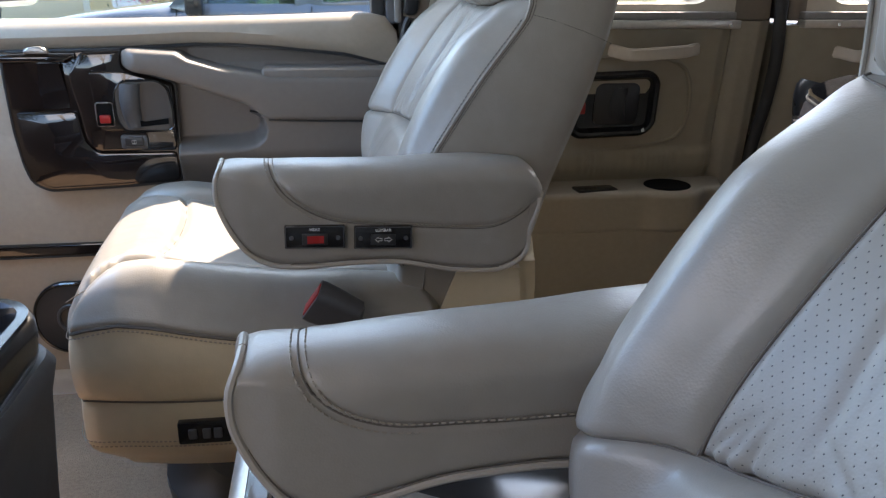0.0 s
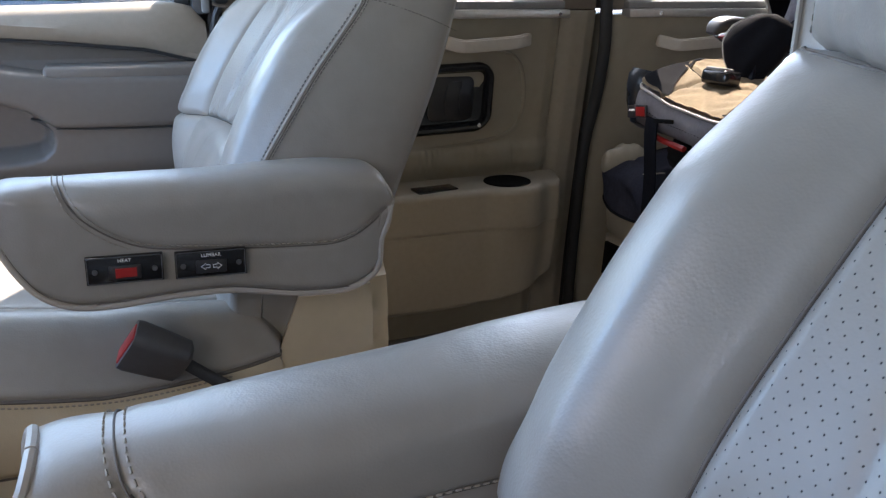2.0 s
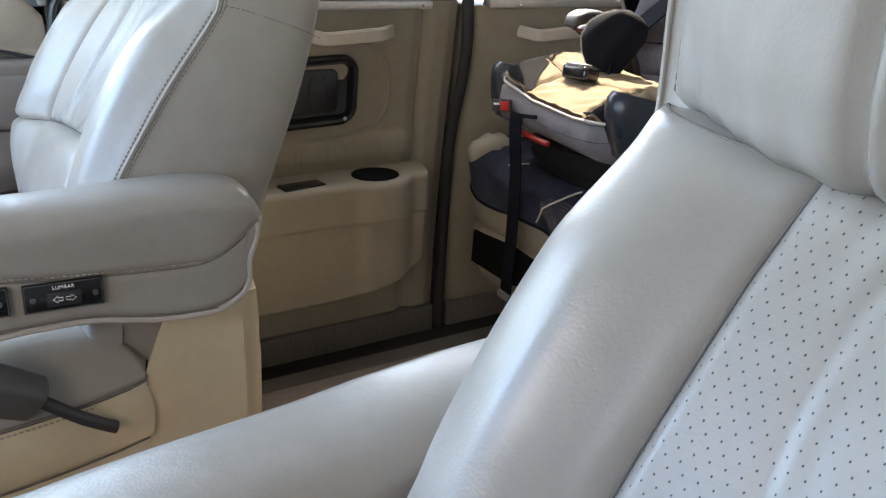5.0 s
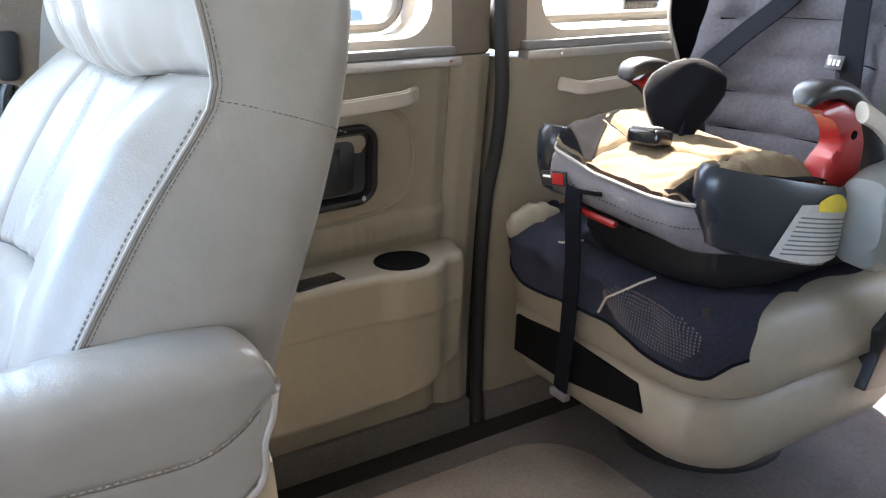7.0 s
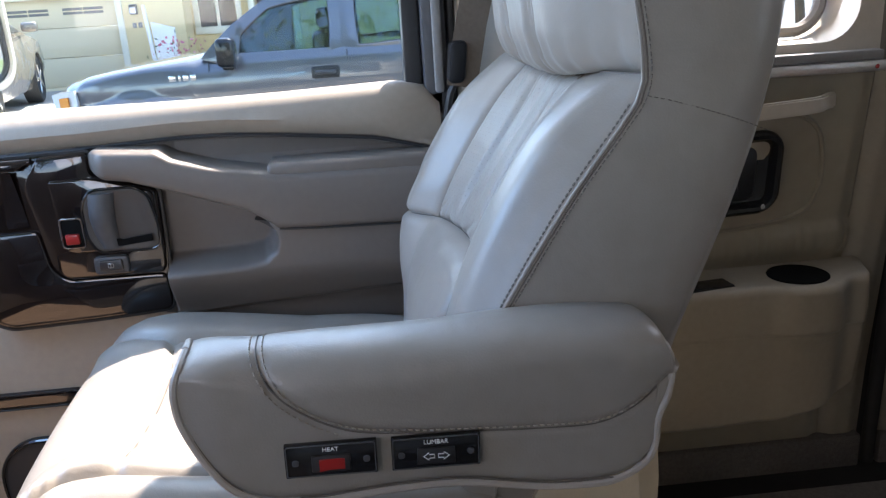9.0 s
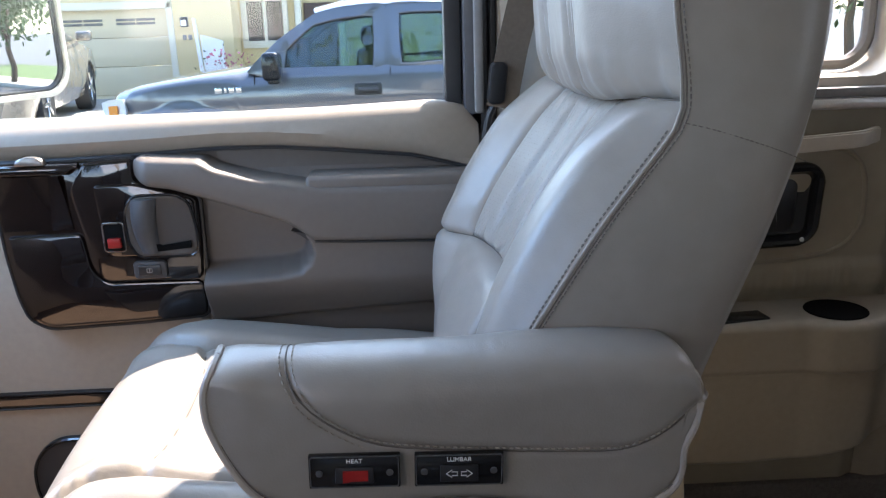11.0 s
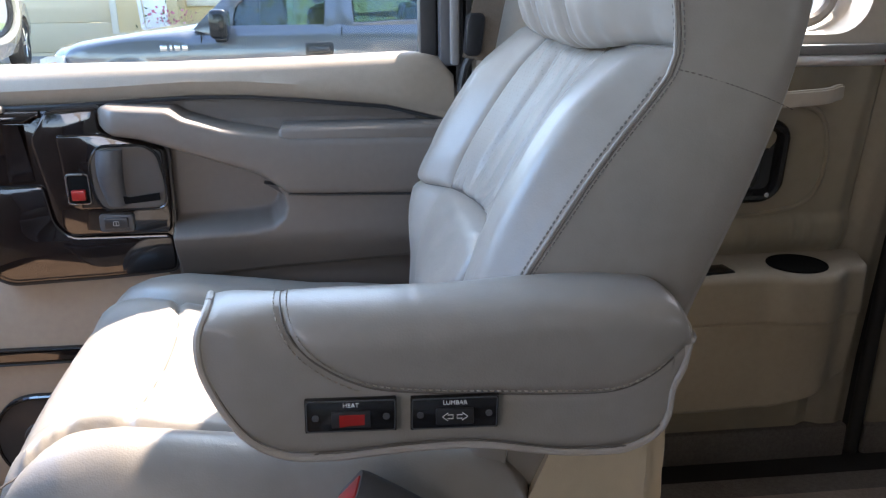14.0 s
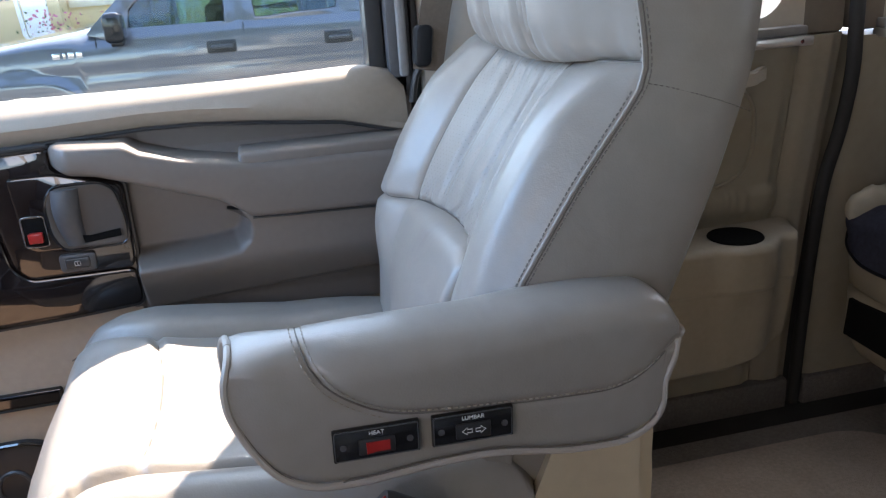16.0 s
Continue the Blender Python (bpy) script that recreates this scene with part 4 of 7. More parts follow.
ARM_PROFILE_TOP = [(-0.088, 0.640), (-0.083, 0.668), (-0.07, 0.676), (-0.002, 0.677), (0.069, 0.679), (0.148, 0.682), (0.202, 0.686), (0.264, 0.686), (0.31, 0.682), (0.340, 0.676), (0.356, 0.655), (0.362, 0.610)]
ARM_PROFILE_LOW = [(-0.088, 0.640), (-0.086, 0.609), (-0.071, 0.571), (-0.049, 0.541), (-0.02, 0.524), (0.02, 0.519), (0.056, 0.520), (0.10, 0.521), (0.157, 0.518), (0.228, 0.503), (0.28, 0.498), (0.302, 0.500), (0.33, 0.513), (0.340, 0.530), (0.342, 0.556), (0.352, 0.578), (0.362, 0.610)]
ARM_SEAM = [(-0.022, 0.684), (-0.014, 0.646), (0.010, 0.613), (0.054, 0.586), (0.112, 0.575), (0.17, 0.569), (0.225, 0.564), (0.284, 0.562), (0.323, 0.577), (0.352, 0.598)]
ARM_A0, ARM_A1 = -0.330, -0.238


def arm_rest(chair, place, side, plates, seam_shift=0.0):
    top = spline([(x, 0, z) for x, z in ARM_PROFILE_TOP], 0.006)
    low = spline([(x, 0, z) for x, z in ARM_PROFILE_LOW], 0.006)
    seam = spline([(x + seam_shift * smooth(0.25, 0.0, x), 0, z) for x, z in ARM_SEAM], 0.004)
    n = 130
    def on(line, k):
        f = k * (len(line) - 1)
        i = min(int(f), len(line) - 2)
        return line[i].lerp(line[i + 1], f - i)
    xs = [-0.0875 + 0.4485 * (0.5 - 0.5 * math.cos(math.pi * (0.03 + 0.94 * i / n))) for i in range(n + 1)]
    tx, lx = [(p.x, p.z) for p in top], [(p.x, p.z) for p in low]
    def above_seam(x, z):
        best, sgn = 9.0, 1.0
        for p, q in zip(coarse, coarse[1:]):
            d = q - p
            w = Vector((x - p.x, 0, z - p.z))
            t = min(1, max(0, w.dot(d) / max(d.length_squared, 1e-9)))
            e = w - d * t
            if e.length < best:
                best = e.length
                sgn = 1.0 if d.x * w.z - d.z * w.x > 0 else -1.0
        return best * sgn
    mid, half = (ARM_A0 + ARM_A1) / 2, (ARM_A1 - ARM_A0) / 2
    coarse = seam[::3] + [seam[-1]]

    def section(zl, zt, w, x):
        """Half a cross-section from the bottom's middle to the top's: square below, a full round over the top."""
        top_z = max(zl + 0.012, zt - 0.016 - 0.013 * smooth(-0.06, 0.24, x))
        zs = max(zl + 0.006, min(zt - 0.026 - 0.034 * smooth(-0.088, 0.0, x), top_z - 0.004))
        r = min(0.012, (zs - zl) * 0.8)
        pts = [(w * k, zl) for k in (0.0, 0.4, 0.75)]
        pts += [(w - r + r * math.sin(radians(q)), zl + r - r * math.cos(radians(q))) for q in (0, 30, 60, 90)]
        pts += [(w, zl + r + (zs - zl - r) * k / 30) for k in range(1, 31)]
        pts += [(w * math.cos(radians(q)) ** 0.85, zs + (top_z - zs) * math.sin(radians(q)) ** 0.9) for q in range(6, 91, 6)]
        return pts
    bm = bmesh.new()
    rings = []
    for x in xs:
        zt, zl = lerp_table(tx, x), lerp_table(lx, x)
        w = half * (0.86 + 0.14 * smooth(-0.088, -0.05, x) * smooth(0.358, 0.31, x))
        sec = section(zl, zt, w, x)
        full = [(1, p) for p in sec] + [(-1, p) for p in sec[-2:0:-1]]
        ring = []
        for sg, (aw, z) in full:
            d = above_seam(x, z)
            swell = 0.0036 * smooth(-0.0005, 0.012, d) - 0.0024 * math.exp(-(d / 0.0030) ** 2) + 0.0025 * smooth(0.0, 0.05, d)
            a = mid + sg * (aw + swell * min(1.0, aw / w * 1.6))
            wr = 0.0006 * math.sin(x * 330 + 5 * math.sin(x * 47) + 3 * math.sin(z * 60)) * smooth(0.645, 0.67, z) * math.exp(-((x - 0.14) / 0.08) ** 2)
            ring.append(place(x, a, z + wr))
        rings.append(ring)
    loft(bm, rings)
    arm = part("arm_rest", bm, LEATHER, chair, "padded leather arm rest with stitched seams", smooth=70)
    outline = [(p.x, p.z) for p in top[2:-1]] + [(p.x, p.z) for p in low[::-1][:-1]]
    def arm_aw(x, z):
        """Half width of the arm at a place on its flank."""
        sec = section(lerp_table(lx, x), lerp_table(tx, x), half * (0.86 + 0.14 * smooth(-0.088, -0.05, x) * smooth(0.358, 0.31, x)), x)
        return lerp_table([(q[1], q[0]) for q in sec[6:]], z)
    def apex(x):
        return lerp_table(tx, x) - 0.016 - 0.013 * smooth(-0.06, 0.24, x)

    def crown(aw):
        k = min(1.0, aw / half * 1.15)
        return 0.0008 * (1 - k) + 0.026 * k * (1 - k)
    for a in (ARM_A0 + 0.004, ARM_A1 - 0.004):
        bm = bmesh.new()
        inward = 1 if a < -0.28 else -1
        edge_w = lambda x: half * (0.86 + 0.14 * smooth(-0.088, -0.05, x) * smooth(0.358, 0.31, x)) - 0.001
        line = [place(x, mid - inward * k * edge_w(x), z) for x, k, z in ((-0.0800, 0.02, 0.6585), (-0.0805, 0.45, 0.6575), (-0.0820, 0.78, 0.6545), (-0.0845, 0.95, 0.6495), (-0.0866, 0.99, 0.643))]
        line += [place(p.x, mid - inward * edge_w(p.x), p.z) for p in low[1:-1] if p.x < 0.353]
        line += [place(x, mid - inward * k * edge_w(x), z) for x, k, z in ((0.3575, 0.95, 0.604), (0.3565, 0.8, 0.615), (0.355, 0.5, 0.622))]
        tube(bm, line, 0.0037, 8)
        bm2 = bmesh.new()
        tube(bm2, [place(p.x * 0.985 + 0.002, mid - inward * (edge_w(p.x) + 0.0005), p.z + 0.0045 * (1 if 0.0 < p.x < 0.3 else 0.3)) for p in low[6:-1] if -0.08 < p.x < 0.335], 0.0010, 6)
        # dark line painted as shade beside the piping
        part("piping_seam", bm2, SEAM_SHADE, arm)
        part("piping", bm, PIPING, arm, "pale leather piping")
    for sgn in (-1, 1):
        bm = bmesh.new()
        for off in (0.0052, -0.0050):
            line = []
            for i, p in enumerate(seam[::3]):
                q = seam[min(i * 3 + 1, len(seam) - 1)]
                o = seam[max(i * 3 - 1, 0)]
                d = (q - o).normalized()
                x, z = p.x - d.z * off, p.z + d.x * off
                if z < lerp_table(tx, x) - 0.036 - 0.013 * smooth(-0.06, 0.24, x) and p.x < 0.338 and not (off < 0 and p.x > 0.06):
                    flank = min(1.0, arm_aw(x, z) / half * 1.3)
                    line.append(place(x, mid + sgn * (arm_aw(x, z) + (0.0026 if off > 0 else 0.0002) * flank), min(z + crown(arm_aw(x, z)), apex(x)) + 0.0006 * (1 - flank)))
            stitches(bm, line, place(0, sgn * 0.0004, 0) - place(0, 0, 0), 0.0062, 0.0044, 0.0008)
        part("stitching", bm, THREAD, arm)
        # dark tube painted as shade in the arm's seam
        bm = bmesh.new()
        tube(bm, [place(p.x, mid + sgn * (arm_aw(p.x, p.z) - 0.0020 * min(1.0, arm_aw(p.x, p.z) / half * 1.3)), min(p.z + crown(arm_aw(p.x, p.z)), apex(p.x) + 0.0005)) for p in seam if p.x < 0.344 and p.z < lerp_table(tx, p.x) - 0.034 - 0.013 * smooth(-0.06, 0.24, p.x)], 0.0011, 6)
        part("seam", bm, SEAM_SHADE, arm)
    # the front seam and its two rows carried over the crown
    seam_at = sorted((p.z, p.x) for p in seam if p.x < 0.0)
    for off, kind in ((0.0, "crown_seam"), (0.0055, "crown_stitching"), (-0.0055, "crown_stitching")):
        line = []
        for sg in (1, -1):
            xs0 = lerp_table(seam_at, apex(-0.018)) + off
            sec = section(lerp_table(lx, xs0), lerp_table(tx, xs0), half, xs0)
            over = [q for q in sec if q[1] > apex(xs0) - 0.030]
            side_line = [place(lerp_table(seam_at, z) + off, mid + sg * (aw + (0.0012 if off > 0 else 0.0)), z + (0.0003 if off else -0.0002)) for aw, z in over]
            line += side_line if sg > 0 else side_line[::-1][1:]
        bm = bmesh.new()
        if off:
            line = evenly(line, 0.0125)
            stitches(bm, line, (0, 0, 0.0001), 0.0062, 0.0044, 0.0007)
            part(kind, bm, THREAD, arm)
        else:
            tube(bm, line, 0.0008, 6)
            part(kind, bm, SEAM_SHADE, arm)
    if plates:
        for kind, x0, x1 in (("heat", -0.002, 0.0785), ("lumbar", 0.0910, 0.1705)):
            drop = -0.045 * x0
            zc, xc = 0.5635 + drop * 0.5 - (0.0035 if kind == "lumbar" else 0.0), (x0 + x1) / 2
            m0 = Matrix.Translation(place(xc, ARM_A0 - 0.004, zc)) @ pose(0, 0, 0, 0, 1.5, 0)
            bm = bmesh.new()
            tilted_box(bm, (x1 - x0, 0.006, 0.0325), m0, 0.0012, 2)
            plate = part("switch_plate", bm, BLACK_GLOSS, arm, "black switch plate")
            for e in (-1, 1):
                bm = bmesh.new()
                disc(bm, m0 @ Vector((e * 0.031, -0.003, 0.0 - 0.001)), 0.0032, 0.0014, (0, -1, 0), 12, 0.0005)
                part("screw", bm, DARK_GREY, plate)
            bm = bmesh.new()
            tube(bm, [m0 @ Vector((a, -0.0032, b)) for a, b in rounded(x1 - x0 - 0.003, 0.0297, 0.002, 3)], 0.0006, 5, closed=True)
            part("plate_rim", bm, DARK_GREY, plate)
            bm = bmesh.new()
            tilted_box(bm, (0.034, 0.003, 0.016), m0 @ Matrix.Translation((0, -0.0035, -0.003)), 0.001)
            part("switch_well", bm, BLACK, plate)
            if kind == "heat":
                bm = bmesh.new()
                k0 = m0 @ Matrix.Translation((0.001, -0.0048, -0.003))
                loft(bm, [[k0 @ Vector((px, py, pz)) for px, py in ((-0.011, 0.001), (-0.011, -0.0035), (-0.002, -0.0008), (0.011, -0.0006), (0.011, 0.001))] for pz in (-0.0052, 0.0052)])
                part("rocker", bm, RED, plate, "red rocker switch")
            else:
                for e in (-1, 1):
                    bm = bmesh.new()
                    pts = [(e * 0.0115, 0), (e * 0.0065, 0.0038), (e * 0.0065, 0.0018), (e * 0.0018, 0.0018), (e * 0.0018, -0.0018), (e * 0.0065, -0.0018), (e * 0.0065, -0.0038)]
                    tube(bm, [m0 @ Vector((px, -0.0062, pz - 0.002)) for px, pz in pts], 0.0005, 5, closed=True)
                    part("arrow", bm, WHITE, plate)
            txt = m0 @ Matrix.Translation((0.0, -0.0034, 0.0105)) @ pose(0, 0, 0, 90, 0, 0)
            lettering("lettering", "HEAT" if kind == "heat" else "LUMBAR", 0.0058, txt, WHITE, plate)
    return arm


def captain_chair(name, label, side, ox, oy, oz, plates, group, twist=0.0, lift=0.026, drop=0.0, rise=0.0):
    LIFT[0], LIFT[1], LIFT[2], LIFT[3] = lift, drop, rise, 0.012 if plates else 0.0
    LIFT[4] = 0.55 if plates else 1.0
    LIFT[5] = 0.25 if plates else 0.9
    place = seat_map(side, ox, oy, oz, twist)
    chair = thing(name, label, "seat", (0.05 + ox, oy, 0.0), group)
    both = (-1, 1)
    # back rest shell
    bm = bmesh.new()
    rings = []
    for k in range(41):
        z = 0.36 + 0.77 * k / 40
        f, r = curve_table(SEAM_X, z) + 0.004, curve_table(REAR_X, z)
        w = shell_half(z)
        ring = []
        for a, t in ((-1, 0), (-1, 0.35), (-1, 0.7), (-1, 0.9), (-0.93, 1.0), (-0.5, 1.03), (0, 1.04), (0.5, 1.03), (0.93, 1.0), (1, 0.9), (1, 0.7), (1, 0.35), (1, 0), (0.8, 0.06), (0, 0.1), (-0.8, 0.06)):
            swell = 0.010 * math.sin(math.pi * min(t, 1)) if abs(a) == 1 else 0.0
            ring.append(place(f + (r - f) * t, a * w + math.copysign(swell, a) if a else 0.0, z))
        rings.append(ring)
    loft(bm, rings)
    shell = part("back_shell", bm, LEATHER, chair, smooth=55)
    # seams on the side panels
    def flank(x, z):
        """The outermost of shell and pad at a place on the side."""
        return max(side_a(x, z), HALF * (1 - 0.1 * max(0.0, (z - 0.86) / 0.26)))
    for sgn in both:
        bm = bmesh.new()
        front = [(curve_table(SEAM_X, z), z) for z in [0.48 + 0.02 * i for i in range(30)]]
        stitches(bm, [place(x + 0.0092, sgn * (flank(x + 0.0092, z) + 0.0006), z) for x, z in front], place(0, sgn * 0.0004, 0) - place(0, 0, 0), 0.0052, 0.0043, 0.00065)
        stitches(bm, [place(back_front(sgn * (HALF - 0.0024), z) + 0.0004, sgn * (HALF - 0.0024), z) for x, z in front if z < 0.850], place(-0.0005, 0, 0) - place(0, 0, 0), 0.0052, 0.0043, 0.00065)
        stitches(bm, [place(curve_table(SEAM_X, z) + 0.0050, sgn * (HALF * (1 - 0.1 * (z - 0.86) / 0.26) - 0.0072), z) for z in [0.872 + 0.02 * i for i in range(11)]], place(-0.0005, 0, 0) - place(0, 0, 0), 0.0052, 0.0043, 0.00065)
        part("stitching", bm, THREAD_DARK, shell, "double row of dark stitching")
        bm = bmesh.new()
        cross = [(0.356, 0.846), (0.38, 0.840), (0.42, 0.827), (0.45, 0.816), (0.476, 0.805)]
        stitches(bm, [place(x, sgn * (flank(x, z) + 0.0003), z) for x, z in cross], place(0, sgn * 0.0006, 0) - place(0, 0, 0), 0.0052, 0.0036, 0.0005)
        part("cross_stitching", bm, THREAD_DARK, shell)
        bm = bmesh.new()
        tube(bm, [place(x + 0.002, sgn * (flank(x + 0.002, z) - 0.0004), z) for x, z in front], 0.0018, 6)
        part("welt", bm, LEATHER, shell)
        # thin dark tube painted as the shade beside the welt
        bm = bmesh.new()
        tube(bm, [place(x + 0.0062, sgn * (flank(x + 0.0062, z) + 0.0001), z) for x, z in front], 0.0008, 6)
        part("welt_seam", bm, SEAM_SHADE, shell)
    # face panels
    top = lambda a: head_line(a)
    low = lambda a: lumbar_line(a)
    bm = bmesh.new()

    def pleats(a, z, u, v):
        w = 0.0
        for c, d, k in ((0.052, 0.0085, 0.006), (-0.048, 0.0085, 0.006), (-0.062, 0.0055, 0.005), (0.040, 0.005, 0.005), (0.006, 0.003, 0.008)):
            w += (d if plates else (0.45 if c < -0.05 else 0.12) * d) * math.exp(-((a - c - 0.006 * math.sin(z * 30)) / k) ** 2) * smooth(0.03, 0.3, v)
        w += 0.0016 * math.sin(a * 260 + 2 * math.sin(z * 50)) * smooth(0.75, 0.98, v)
        w += 0.0014 * math.sin(a * 150 + z * 40) * smooth(0.14, 0.02, v)
        for c, lean in ((0.112, -0.10), (0.101, -0.05), (0.090, -0.02), (-0.112, 0.10), (-0.102, 0.06), (-0.088, 0.02), (-0.02, -0.25), (0.012, -0.3)):
            w += 0.0038 * math.exp(-((a - c - lean * (v - 0.05)) / 0.0035) ** 2) * smooth(0.24, 0.0, v)
        return w
    pad_panel(bm, place, lambda v: -insert_edge(LUMBAR_TOP + 0.21 * v), lambda v: insert_edge(LUMBAR_TOP + 0.21 * v), low, top, 110, 72, groove=0.011, wide=0.011, extra=pleats)
    part("punched_insert", bm, LEATHER_DOTS, chair, "punched leather back insert with soft pleats", smooth=70)
    for sgn in both:
        bm = bmesh.new()
        crease = lambda a, z, u, v: 0.0012 * math.sin(z * 90 + a * 40) * math.exp(-((v - 0.15) / 0.2) ** 2)
        lo_e = lambda v: sgn * insert_edge(LUMBAR_TOP + 0.21 * v)
        hi_e = lambda v: sgn * HALF * (1.0 - 0.0 * v)
        pad_panel(bm, place, lo_e, hi_e, (lambda a: 0.43) if plates and sgn < 0 else low, top, 36, 50, groove=0.008, wide=0.009, extra=crease)
        part("side_bolster", bm, LEATHER, chair, smooth=70)
    bm = bmesh.new()

    def lumbar_face(a, z):
        return back_front(math.copysign(max(abs(a), 0.12), a), z)

    def lumbar_extra(a, z, u, v):
        belly = -0.026 * math.exp(-(a / 0.15) ** 2) * math.sin(math.pi * min(1.0, 0.12 + 0.86 * v)) ** 0.7
        fold = 0.0
        if not plates:
            # a long soft crease and two short ones running down from the seam
            for c, lean, d, w in ((0.010, 0.30, 0.006, 0.012), (0.060, 0.55, 0.0035, 0.007), (-0.055, -0.35, 0.003, 0.008)):
                fold += d * math.exp(-((a - c - lean * (1 - v) * 0.1) / w) ** 2) * smooth(1.0, 0.93, v) * smooth(0.25, 0.7, v)
        return belly + fold + 0.0012 * math.sin(a * 70 + z * 25) * smooth(0.6, 1.0, v)
    pad_panel(bm, place, lambda v: -0.124 if plates else -HALF, lambda v: HALF, lambda a: 0.43, low, 80, 44, groove=0.009, wide=0.011, extra=lumbar_extra, face=lumbar_face)
    part("lumbar_pad", bm, LEATHER, chair, smooth=70)
    bm = bmesh.new()

    def head_face(a, z):
        s = curve_table(SEAM_X, z)
        c = lerp_table([(0.83, 0.332), (0.86, 0.306), (0.90, 0.292), (0.96, 0.287), (1.04, 0.294), (1.10, 0.32), (1.13, 0.38)], z)
        return c + (s - c) * smooth(0.10, HALF, abs(a)) ** 1.4

    def head_extra(a, z, u, v):
        w = 0.0
        for c in (-0.082, -0.066, -0.050, 0.043, 0.058, 0.074):
            w += 0.011 * math.exp(-((a - c - 0.05 * (z - 0.95)) / 0.0055) ** 2) * (1.0 - 0.5 * smooth(0.2, 0.9, v))
        return w + 0.0015 * math.sin(a * 200) * smooth(0.3, 0.0, v)
    pad_panel(bm, place, lambda v: -HALF * (1 - 0.1 * v), lambda v: HALF * (1 - 0.1 * v), top, lambda a: 1.12, 150, 40, groove=0.012, wide=0.022, extra=head_extra, face=head_face)
    part("head_pad", bm, LEATHER, chair, "gathered leather head pad", smooth=70)
    # dark tubes that paint shade into the grooves between the panels
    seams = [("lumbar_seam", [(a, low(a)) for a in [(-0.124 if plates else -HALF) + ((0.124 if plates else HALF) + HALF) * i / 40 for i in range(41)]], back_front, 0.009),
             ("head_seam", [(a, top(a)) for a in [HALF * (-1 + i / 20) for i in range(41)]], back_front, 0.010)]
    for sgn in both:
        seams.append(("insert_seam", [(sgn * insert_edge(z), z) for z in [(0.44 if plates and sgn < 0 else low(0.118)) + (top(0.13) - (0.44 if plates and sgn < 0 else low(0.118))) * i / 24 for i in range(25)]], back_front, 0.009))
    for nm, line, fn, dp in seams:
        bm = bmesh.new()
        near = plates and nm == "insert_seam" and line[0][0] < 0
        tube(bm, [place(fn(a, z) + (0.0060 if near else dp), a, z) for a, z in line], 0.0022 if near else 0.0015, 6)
        part(nm, bm, SEAM_SHADE, chair)
    # seat cushion: top pad with bolsters, two-piece skirt
    EDGE = 0.042

    def lane_at(x, a):
        return (0.193 + 0.048 * smooth(-0.21, -0.31, x) ** 1.5) if a < 0 else 0.158 + 0.05 * smooth(-0.16, -0.34, x)

    def top_z(x, a):
        t = abs(a)
        z = lerp_table([(-0.345, 0.425), (-0.335, 0.452), (-0.30, 0.478), (-0.24, 0.492), (-0.188, 0.492), (-0.10, 0.478), (0.0, 0.462), (0.20, 0.452)], x)
        z += 0.014 * smooth(lane_at(x, a) - 0.01, lane_at(x, a) + 0.035, t) * smooth(-0.36, -0.2, x) * smooth(0.30, 0.05, x)
        z -= 0.028 * smooth(0.235, 0.305, t) ** 1.6
        return z
    def spread(u, v):
        """A square of -1..1 onto the cushion's rounded outline."""
        return -0.045 + 0.302 * u * math.sqrt(1 - 0.26 * v * v), 0.302 * v * math.sqrt(1 - 0.22 * u * u)
    ol = []
    for k in range(96):
        t = 4 * k / 96
        q, f = int(t), 2 * (t - int(t)) - 1
        ol.append(spread(*((1, f), (-f, 1), (-1, -f), (f, -1))[q]))

    def groove_at(x, a):
        t = abs(a)
        lane = lane_at(x, a)
        d = 0.009 * math.exp(-((x + 0.186 - 0.01 * math.cos(a * 12)) / 0.006) ** 2) * smooth(lane + 0.01, lane - 0.01, t)
        d += 0.016 * math.exp(-((t - lane) / 0.008) ** 2) * smooth(-0.35, -0.32, x)
        d -= 0.008 * math.exp(-((t - lane + 0.03) / 0.022) ** 2) * smooth(-0.12, -0.22, x)
        d += 0.0040 * math.sin(x * 260 + 4 * math.sin(x * 70)) * math.exp(-((t - lane + 0.012) / 0.010) ** 2) * smooth(-0.17, -0.24, x) * (1 if a < 0 else 0)
        return d

    def skin_z(x, a, u, v):
        d = 1 - max(abs(u), abs(v))
        return top_z(x, a) - groove_at(x, a) * smooth(0.0, 0.06, d) - EDGE * max(0.0, 1 - d / 0.24) ** 2.0
    bm = bmesh.new()
    grid = []
    for i in range(111):
        row = []
        u = -1 + 2 * i / 110
        for k in range(111):
            v = -1 + 2 * k / 110
            x, a = spread(u, v)
            row.append(place(x, a, skin_z(x, a, u, v)))
        grid.append(row)
    rows = loft(bm, grid, caps=False, loop=False)
    rim = rows[0] + [r[-1] for r in rows[1:]] + rows[-1][-2::-1] + [r[0] for r in rows[-2:0:-1]]
    centre = place(-0.045, 0, 0)
    last = rim
    for grow, drop in ((1.008, 0.004), (1.010, 0.010), (1.002, 0.014), (0.96, 0.016)):
        loopv = [bm.verts.new(Vector((centre.x + (w.co.x - centre.x) * grow, centre.y + (w.co.y - centre.y) * grow, w.co.z - drop))) for w in rim]
        for k in range(len(rim)):
            q = (k + 1) % len(rim)
            bm.faces.new((last[k], last[q], loopv[q], loopv[k]))
        last = loopv
    cushion = part("cushion", bm, LEATHER, chair, "broad leather seat cushion with rolled bolsters", smooth=70)
    # dark tubes paint shade into the cushion's grooves
    bm = bmesh.new()
    for sgn in (-1, 1):
        pts = [(x, sgn * lane_at(x, sgn)) for x in [-0.315 + 0.02 * i for i in range(22)]]
